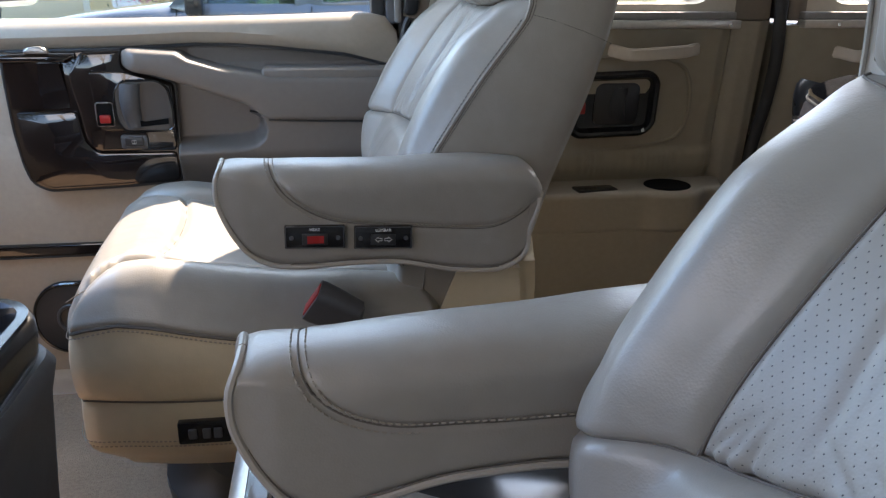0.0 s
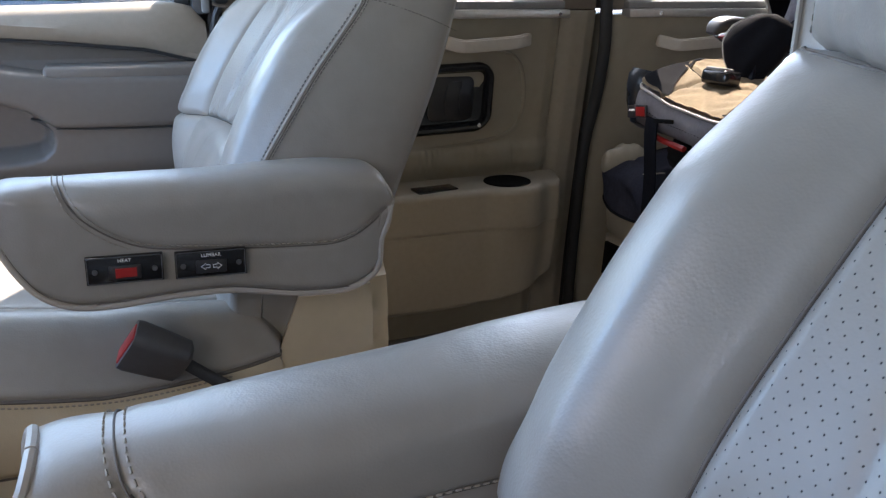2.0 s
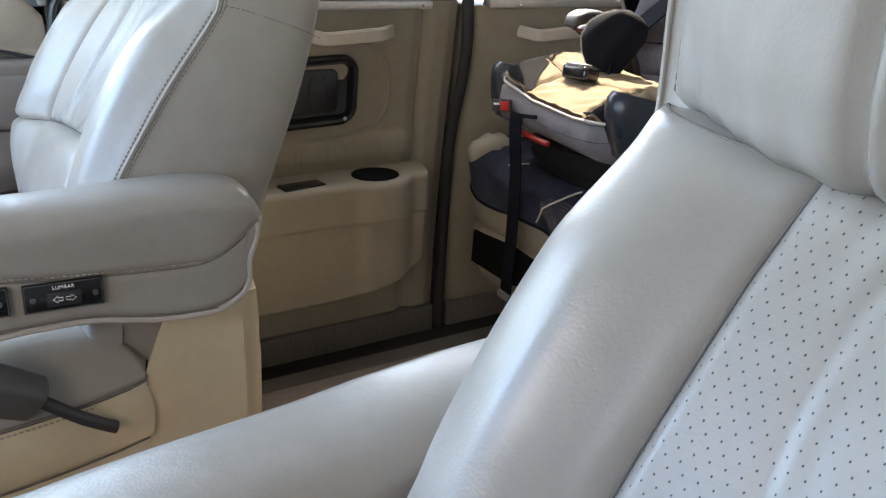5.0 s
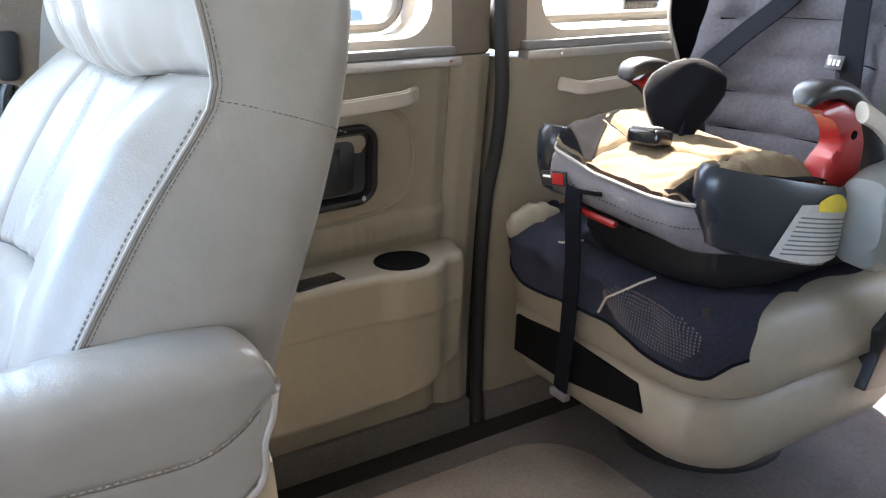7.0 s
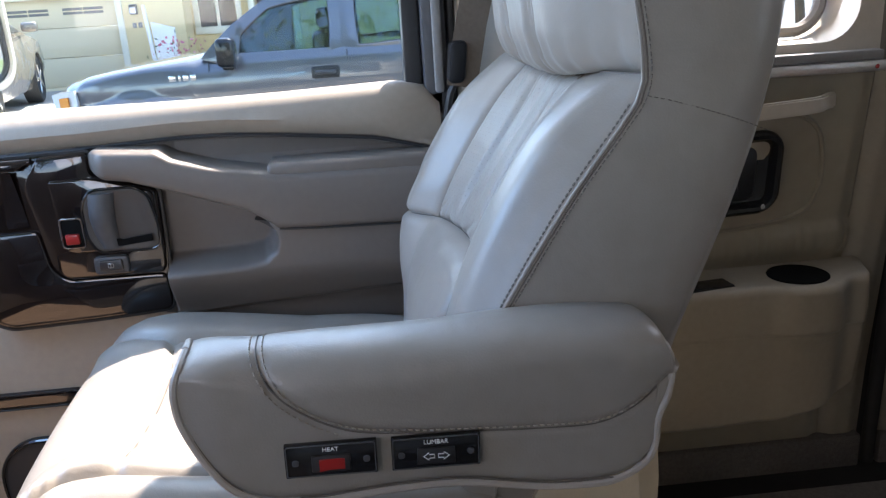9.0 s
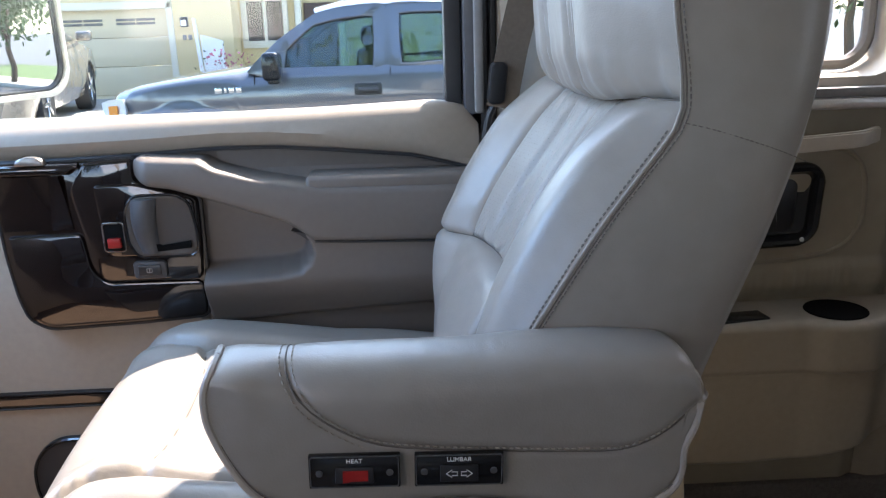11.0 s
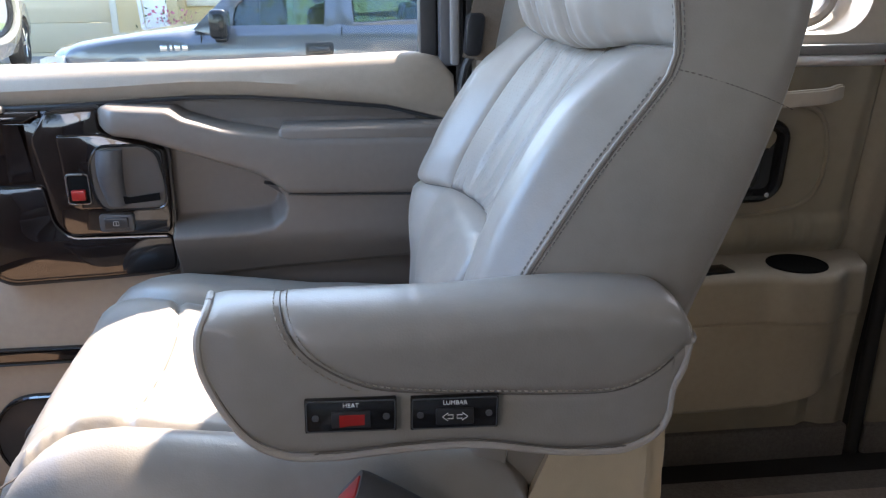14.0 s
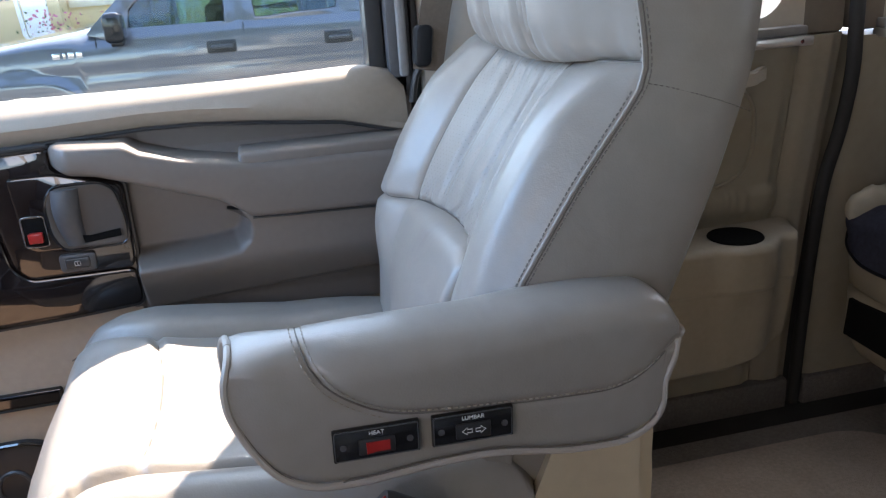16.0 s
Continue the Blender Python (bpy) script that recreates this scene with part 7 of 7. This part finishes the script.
house_window(-2.62, -2.02, 0.66, 1.30, HY + 0.6)
house_window(-0.2, 1.6, 1.25, 2.0, HY + 0.6)
bm = bmesh.new()
box(bm, (-1.66, HY + 0.55, GROUND_Z), (-1.12, HY + 0.62, 1.25), 0.01)
part("front_door", bm, DARK_WOOD, house, "dark brown front door")
bm = bmesh.new()
box(bm, (-1.80, HY + 0.45, GROUND_Z), (-1.70, HY + 0.62, 1.45), 0.01)
box(bm, (-1.08, HY + 0.45, GROUND_Z), (-0.98, HY + 0.62, 1.45), 0.01)
part("door_post", bm, TRIM, house)
# flower pot by the door
rng = random.Random(4)
flowers = thing("flower_bush", "small pink flowering bush before the house", "bush", (-2.9, 12.2, GROUND_Z + 0.12))
bm = bmesh.new()
for k in range(500):
    v = Vector((rng.gauss(0, 0.22), rng.gauss(0, 0.18), abs(rng.gauss(0.45, 0.25)))) + Vector((-2.7, 12.2, GROUND_Z + 0.12))
    q = Euler((rng.uniform(0, 6), rng.uniform(0, 6), rng.uniform(0, 6))).to_matrix()
    bm.faces.new([bm.verts.new(v + q @ Vector(p)) for p in ((-0.03, 0, 0), (0, -0.015, 0.006), (0.03, 0, 0), (0, 0.015, 0.006))])
part("leaves", bm, LEAF, flowers, "", 0)
bm = bmesh.new()
for k in range(120):
    v = Vector((rng.gauss(0, 0.22), rng.gauss(-0.05, 0.18), 0.55 + rng.uniform(0, 0.6))) + Vector((-2.7, 12.2, GROUND_Z + 0.12))
    q = Euler((rng.uniform(0, 6), rng.uniform(0, 6), rng.uniform(0, 6))).to_matrix()
    bm.faces.new([bm.verts.new(v + q @ Vector(p)) for p in ((-0.025, 0, 0), (0, -0.025, 0.006), (0.025, 0, 0), (0, 0.025, 0.006))])
part("blossoms", bm, FLOWER, flowers, "pink blossoms", 0)


# pickup truck parked across the street, nose towards the front of the van
def pickup():
    T = 5.9
    W = 1.95
    truck = thing("pickup_truck", "dark grey crew cab pickup truck parked by the kerb", "pickup truck", (0.0, T + 1, GROUND_Z))
    GZ = GROUND_Z

    def shut(x, z):
        """How far the flank stands in from the widest line."""
        return 0.03 * smooth(0.35, 0.62, z) + 0.05 * smooth(0.1, -0.45, z) + 0.012 * math.exp(-((z - 0.30) / 0.03) ** 2)
    hood = [(-2.36, 0.36), (-2.30, 0.44), (-2.1, 0.49), (-1.9, 0.522), (-1.6, 0.56), (-1.22, 0.595), (-0.95, 0.60), (3.4, 0.60)]
    arches = ((-1.72, 0.455), (1.85, 0.455))
    bm = bmesh.new()
    rows = []
    xs = [-2.40 + 0.03 * i for i in range(192)]
    for x in xs:
        top = lerp_table(hood, x) if x > -2.36 else 0.30
        low = GZ + 0.28
        for ax, ar in arches:
            d = abs(x - ax)
            if d < ar:
                low = max(low, GZ + 0.40 + math.sqrt(ar * ar - d * d) * 1.04)
        nose = 0.22 * smooth(-2.0, -2.42, x) ** 1.5
        col = []
        for k in range(25):
            z = low + (top - low) * k / 24
            y = T + shut(x, z) + nose
            flare = 0.0
            for ax, ar in arches:
                r = math.hypot(x - ax, z - (GZ + 0.40))
                flare = max(flare, smooth(ar + 0.22, ar + 0.13, r))
            y -= 0.035 * flare
            if k >= 22:
                y += ((0.012, 0.05, 0.14)[k - 22]) if x < -1.0 else (0.0, 0.006, 0.030)[k - 22]
            col.append((x, y, z))
        far = [(x, 2 * T + W - p[1], p[2]) for p in col[::-1]]
        rows.append(col + far)
    loft(bm, rows)
    body = part("body", bm, TRUCK_PAINT, truck, "dark grey painted body", smooth=35)
    # cab: each door's upper frame is a ring round its window
    def cab_y(z, near):
        inn = 0.045 + 0.30 * max(0.0, z - 0.58)
        return T + inn if near else T + W - inn

    def rounder(pts, k=4):
        """A closed outline, each side cut up so that two outlines keep their match."""
        out = []
        m = len(pts)
        for i in range(m):
            p0, p1, p2, p3 = (Vector(pts[(i + j) % m]) for j in (-1, 0, 1, 2))
            for q in range(k):
                t = q / k
                c = 0.5 * ((2 * p1) + (p2 - p0) * t + (2 * p0 - 5 * p1 + 4 * p2 - p3) * t * t + (3 * p1 - p0 - 3 * p2 + p3) * t ** 3)
                out.append(p1.lerp(p2, t) * 0.75 + c * 0.25)
        return out
    frames = (("front_window", [(-0.91, 0.52), (-0.88, 0.735), (-0.66, 0.915), (-0.43, 0.962), (-0.19, 0.972), (-0.20, 0.592), (-0.48, 0.582), (-0.62, 0.515), (-0.80, 0.502)],
               [(-1.20, 0.575), (-0.94, 0.82), (-0.645, 1.01), (-0.43, 1.058), (-0.086, 1.07), (-0.086, 0.555), (-0.48, 0.548), (-0.62, 0.485), (-0.84, 0.47)]),
              ("rear_window", [(0.03, 0.612), (0.02, 0.985), (0.34, 0.995), (0.66, 0.97), (0.66, 0.64), (0.34, 0.625)],
               [(-0.078, 0.56), (-0.078, 1.07), (0.34, 1.072), (0.92, 1.03), (1.02, 0.56), (0.34, 0.56)]))
    for near in (True, False):
        for nm, inner, outer in frames:
            a, b = rounder(inner), rounder(outer)
            bm = bmesh.new()
            s = 1 if near else -1
            loft(bm, [[(p.x, cab_y(p.y, near) + s * 0.05, p.y) for p in a], [(p.x, cab_y(p.y, near) + s * 0.006, p.y) for p in a], [(p.x * 0.9 + q.x * 0.1, cab_y(p.y * 0.9 + q.y * 0.1, near), p.y * 0.9 + q.y * 0.1) for p, q in zip(a, b)],
                      [(p.x, cab_y(p.y, near) + s * 0.004, p.y) for p in b], [(p.x, cab_y(p.y, near) + s * 0.06, p.y) for p in b]], caps=False)
            frame_part = part("door_frame", bm, TRUCK_PAINT, truck, smooth=35)
            bm = bmesh.new()
            tube(bm, [(p.x, cab_y(p.y, near) + s * 0.012, p.y) for p in a], 0.007, 6, closed=True)
            part("window_seal", bm, RUBBER, frame_part)
            bm = bmesh.new()
            loft(bm, [[(p.x, cab_y(p.y, near) + s * (0.020 + d), p.y) for p in a] for d in (0, 0.005)])
            part(nm, bm, TRUCK_GLASS, truck, "tinted side window")
    bm = bmesh.new()
    rows = []
    for u, lift, ends in ((0.0, 0.0, 0.0), (0.06, 0.03, 0.02), (0.25, 0.055, 0.04), (0.5, 0.065, 0.05), (0.75, 0.055, 0.04), (0.94, 0.03, 0.02), (1.0, 0.0, 0.0)):
        y = cab_y(1.05, True) + (cab_y(1.05, False) - cab_y(1.05, True)) * u
        rows.append([(x - ends, y, z + lift) for x, z in ((-0.645, 1.005), (-0.43, 1.056), (-0.08, 1.068), (0.34, 1.070), (0.92, 1.028))])
    loft(bm, rows, caps=False, loop=False)
    part("roof", bm, TRUCK_PAINT, truck, smooth=35)
    # glass
    bm = bmesh.new()
    loft(bm, [[(-1.10, T + 0.15, 0.60), (-0.58, T + 0.28, 1.05), (-0.58, T + W - 0.28, 1.05), (-1.10, T + W - 0.15, 0.60)], [(-1.09, T + 0.15, 0.60), (-0.57, T + 0.28, 1.05), (-0.57, T + W - 0.28, 1.05), (-1.09, T + W - 0.15, 0.60)]])
    part("windscreen", bm, TRUCK_GLASS, truck)
    for sx in (-0.35, 0.45):
        for sy in (0.35, 1.15):
            bm = bmesh.new()
            box(bm, (sx, T + sy, 0.0), (sx + 0.18, T + sy + 0.45, 0.72), 0.05)
            box(bm, (sx + 0.04, T + sy + 0.1, 0.74), (sx + 0.14, T + sy + 0.35, 0.90), 0.04)
            part("cab_seat", bm, BLACK, truck, "dark cab seat")
    # door gaps
    for pts in ([(-1.14, 0.56), (-1.145, 0.30), (-1.13, -0.30)], [(-0.065, 0.58), (-0.072, 0.30), (-0.07, -0.32)], [(0.855, 0.60), (0.84, 0.2), (0.83, 0.0), (0.95, -0.2)]):
        bm = bmesh.new()
        tube(bm, spline([(x, T + shut(x, z) + 0.001, z) for x, z in pts], 0.05), 0.005, 5)
        part("door_gap", bm, RUBBER, truck)
    for x0 in (-0.345, 0.55):
        bm = bmesh.new()
        slab(bm, [(x0 + 0.10 + a, 0.418 + b) for a, b in rounded(0.22, 0.095, 0.02, 4)], T - 0.004, T + 0.03, 0.008)
        hd = part("door_handle", bm, BLACK, truck, "black door handle")
        bm = bmesh.new()
        box(bm, (x0 + 0.02, T - 0.035, 0.405), (x0 + 0.18, T - 0.012, 0.435), 0.008)
        part("grip", bm, DARK_GREY, hd)
    bm = bmesh.new()
    box(bm, (-1.04, T - 0.22, 0.515), (-0.90, T - 0.02, 0.73), 0.04, 3)
    box(bm, (-1.02, T - 0.10, 0.485), (-0.93, T + 0.06, 0.53), 0.015)
    part("wing_mirror", bm, BLACK_GLOSS, truck, "dark wing mirror", smooth=60)
    for e, wide in enumerate((0.055, 0.022, 0.045, 0.045)):
        x0 = -1.455 + (0.0, 0.072, 0.108, 0.165)[e]
        bm = bmesh.new()
        box(bm, (x0, T + 0.004, 0.418), (x0 + wide, T + 0.022, 0.466), 0.005)
        part("badge_bar", bm, CHROME, truck, "chrome fender badge")
    bm = bmesh.new()
    box(bm, (-1.40, T + 0.006, 0.400), (-1.235, T + 0.020, 0.412), 0.003)
    part("badge_line", bm, CHROME, truck)
    bm = bmesh.new()
    loft(bm, [[(-2.42 + 0.30 * u, T + 0.20 * (1 - u) ** 2 - 0.006 + q, z) for u, z in ((0, 0.36), (0.35, 0.39), (0.8, 0.40), (0.85, 0.30), (0.7, 0.20), (0.15, 0.18))] for q in (0.0, 0.05)])
    hl = part("headlight", bm, LAMP_GLASS, truck, "clear headlight with amber side lamp")
    bm = bmesh.new()
    loft(bm, [[(-2.42 + 0.30 * u, T + 0.20 * (1 - u) ** 2 - 0.012 + q, z) for u, z in ((0.3, 0.34), (0.6, 0.35), (0.6, 0.24), (0.3, 0.23))] for q in (0.0, 0.02)])
    part("side_lamp", bm, AMBER, hl)
    bm = bmesh.new()
    box(bm, (-2.50, T + 0.12, GZ + 0.36), (-2.36, T + W - 0.12, GZ + 0.62), 0.04)
    part("bumper", bm, CHROME, truck)
    for ax, _ in arches:
        for y0, sgn in ((T + 0.02, 1), (T + W - 0.02, -1)):
            bm = bmesh.new()
            prof = ((0.20, 0.02), (0.34, 0.0), (0.385, 0.03), (0.39, 0.13), (0.385, 0.23), (0.34, 0.26), (0.2, 0.24))
            loft(bm, [[(ax + r * math.cos(t), y0 + sgn * d, GZ + 0.38 + r * math.sin(t)) for t in [2 * math.pi * i / 36 for i in range(36)]] for r, d in prof])
            wh = part("wheel", bm, RUBBER, truck, "black tyre")
            bm = bmesh.new()
            loft(bm, [[(ax + r * math.cos(t), y0 + sgn * d, GZ + 0.38 + r * math.sin(t)) for t in [2 * math.pi * i / 36 for i in range(36)]] for r, d in ((0.05, 0.03), (0.06, 0.05), (0.2, 0.08), (0.235, 0.02), (0.245, 0.005), (0.25, 0.03))])
            for s in range(6):
                t = 2 * math.pi * s / 6
                tilted_box(bm, (0.17, 0.03, 0.05), Matrix.Translation((ax + 0.14 * math.cos(t), y0 + sgn * 0.04, GZ + 0.38 + 0.14 * math.sin(t))) @ pose(0, 0, 0, 0, -math.degrees(t), 0), 0.006)
            part("rim", bm, ALU, wh, "alloy rim")
        bm = bmesh.new()
        loft(bm, [[(ax + 0.53 * math.cos(t), y, GZ + 0.40 + 0.53 * math.sin(t)) for t in [math.pi * i / 24 for i in range(25)]] for y in (T + 0.06, T + 0.4)], caps=False, loop=False)
        part("wheel_well", bm, RUBBER, truck)


pickup()


# saloon car in the driveway, seen behind the wing mirror
def saloon(x0, y0, turn):
    car = thing("saloon_car", "champagne saloon car parked in the driveway", "car", (x0, y0, -0.165))
    m = pose(x0, y0, -0.165, 0, 0, turn)
    prof_top = [(-2.3, 0.55), (-2.25, 0.68), (-1.9, 0.82), (-1.1, 0.92), (-0.35, 1.38), (0.2, 1.46), (0.9, 1.42), (1.6, 1.05), (2.2, 1.0), (2.35, 0.75)]
    rows = []
    for i in range(60):
        x = -2.32 + 4.66 * i / 59
        top = lerp_table(prof_top, x)
        low = 0.22
        for ax in (-1.45, 1.35):
            d = abs(x - ax)
            if d < 0.36:
                low = max(low, 0.32 + math.sqrt(0.36 ** 2 - d * d))
        half = 0.88 - 0.2 * smooth(1.8, 2.35, abs(x)) ** 2
        ring = []
        for k in range(9):
            z = low + (top - low) * k / 8
            ring.append((x, -half + 0.08 * smooth(0.5, 0.2, z) + 0.42 * smooth(0.85, 1.45, z) + 0.03 * smooth(0.6, 0.9, z), z))
        rows.append([m @ Vector(p) for p in ring + [(x, -p[1], p[2]) for p in ring[::-1]]])
    bm = bmesh.new()
    loft(bm, rows)
    part("body", bm, SEDAN_PAINT, car, smooth=40)
    for sgn in (-1, 1):
        bm = bmesh.new()
        loft(bm, [[m @ Vector((x, sgn * (0.88 - 0.03 - 0.42 * smooth(0.85, 1.45, z) + q), z)) for x, z in ((-0.85, 0.97), (-0.3, 1.30), (0.2, 1.37), (0.8, 1.33), (1.25, 1.05), (1.0, 0.97))] for q in (0.0, 0.012)])
        part("side_window", bm, BLACK_GLOSS, car, "dark side windows")
        bm = bmesh.new()
        tilted_box(bm, (0.14, 0.20, 0.13), m @ Matrix.Translation((-0.75, sgn * 0.97, 1.02)), 0.04, 3)
        part("door_mirror", bm, SEDAN_PAINT, car)
        for ax in (-1.45, 1.35):
            bm = bmesh.new()
            loft(bm, [[m @ Vector((ax + r * math.cos(t), sgn * (0.86 - d), 0.32 + r * math.sin(t))) for t in [2 * math.pi * i / 32 for i in range(32)]] for r, d in ((0.20, 0.02), (0.30, 0.0), (0.32, 0.03), (0.32, 0.2), (0.2, 0.2))])
            wh = part("wheel", bm, RUBBER, car, "black tyre")
            bm = bmesh.new()
            for s in range(5):
                t = 2 * math.pi * s / 5
                tilted_box(bm, (0.2, 0.03, 0.05), m @ Matrix.Translation((ax + 0.1 * math.cos(t), sgn * 0.85, 0.32 + 0.1 * math.sin(t))) @ pose(0, 0, 0, 0, -math.degrees(t), 0), 0.006)
            part("rim", bm, CHROME, wh, "alloy rim")
            bm = bmesh.new()
            loft(bm, [[m @ Vector((ax + 0.37 * math.cos(t), y, 0.32 + 0.37 * math.sin(t))) for t in [math.pi * i / 20 for i in range(21)]] for y in (sgn * 0.84, sgn * 0.5)], caps=False, loop=False)
            part("wheel_well", bm, RUBBER, car)


saloon(-5.02, 9.70, -78.5)

# the van's own wing mirror outside the passenger window
wing = thing("wing_mirror", "pale painted wing mirror of the van outside the window", "wing mirror", (-0.72, 0.95, 0.8))
m0 = Matrix.Translation((-0.685, 1.02, 0.992)) @ pose(0, 0, 0, 0, 0, -23.5 + 0.0)
# local x: mirror normal, local y: outboard
bm = bmesh.new()
rings = []
for dx, k in ((-0.09, 0.55), (-0.075, 0.80), (-0.03, 0.97), (0.012, 1.0), (0.014, 0.94), (0.0, 0.92)):
    rings.append([m0 @ Vector((dx, a * k, b * k)) for a, b in rounded(0.27, 0.36, 0.06, 8)])
loft(bm, rings)
part("housing", bm, VAN_PAINT, wing, "pale painted housing")
bm = bmesh.new()
loft(bm, [[m0 @ Vector((dx, a, b)) for a, b in rounded(0.235, 0.325, 0.05, 8)] for dx in (0.0, 0.004)])
part("mirror_glass", bm, MIRROR, wing, "mirror glass")
bm = bmesh.new()
tube(bm, [m0 @ Vector((0.004, a, b)) for a, b in rounded(0.238, 0.328, 0.05, 8)], 0.006, 6, closed=True)
part("mirror_edge", bm, BLACK, wing)
bm = bmesh.new()
tube(bm, [m0 @ Vector((-0.04, -0.10, -0.1)), m0 @ Vector((-0.04, -0.30, -0.14))], 0.03, 10)
part("arm", bm, VAN_PAINT, wing)


# trees along the street, seen in glass and mirrors
def street_tree(x, y, height, spread, seed):
    r = random.Random(seed)
    tree = thing("street_tree", "leafy street tree with an uneven green crown", "tree", (x, y, GROUND_Z), "street trees")
    bm = bmesh.new()
    base = Vector((x, y, GROUND_Z))
    top = base + Vector((r.uniform(-0.2, 0.2), r.uniform(-0.2, 0.2), height * 0.55))

    def limb(p, q, r0, r1):
        pts = [p.lerp(q, k / 5) + Vector((r.gauss(0, 0.04), r.gauss(0, 0.04), 0)) * (1 if 0 < k < 5 else 0) for k in range(6)]
        rings = [[c + Vector((math.cos(2 * math.pi * i / 8), math.sin(2 * math.pi * i / 8), 0)) * (r0 + (r1 - r0) * k / 5) for i in range(8)] for k, c in enumerate(pts)]
        loft(bm, rings)
    limb(base, top, 0.05 * height * 0.4, 0.05)
    tips = [top]
    for k in range(9):
        a = r.uniform(0, 2 * math.pi)
        s = base.lerp(top, r.uniform(0.45, 1.0))
        e = s + Vector((math.cos(a) * spread * r.uniform(0.4, 0.9), math.sin(a) * spread * r.uniform(0.4, 0.9), height * r.uniform(0.12, 0.42)))
        limb(s, e, 0.06, 0.02)
        tips += [e, s.lerp(e, 0.6)]
    part("trunk", bm, BARK, tree)
    verts, faces = [], []
    for k in range(8000):
        c = r.choice(tips)
        v = c + Vector((r.gauss(0, 1), r.gauss(0, 1), r.gauss(0, 0.9))) * spread * 0.22
        q = Euler((r.uniform(0, 6), r.uniform(0, 6), r.uniform(0, 6))).to_matrix()
        s = r.uniform(0.07, 0.15)
        i = len(verts)
        verts += [v + q @ Vector(p) * s for p in ((-1, 0, 0), (0, -0.5, 0.15), (1, 0, 0), (0, 0.5, 0.15))]
        faces.append((i, i + 1, i + 2, i + 3))
    me = bpy.data.meshes.new("crown")
    me.from_pydata(verts, [], faces)
    me.materials.append(LEAF)
    ob = new("crown", me)
    ob.parent = tree
    ob.matrix_parent_inverse = Matrix.Translation(-tree.location)


for k, (x, y, h, s) in enumerate(((18, 6.0, 6.5, 1.7), (25, 9.2, 5.0, 2.4), (33, 8.6, 6.5, 3.0), (42, 13.5, 6.0, 3.2), (-6.5, -8.0, 9.5, 3.2), (-1.5, -8.5, 10.0, 3.4), (3.5, -8.0, 9.0, 3.2), (9.0, 16.0, 6.0, 2.4))):
    street_tree(x, y, h, s, 20 + k)
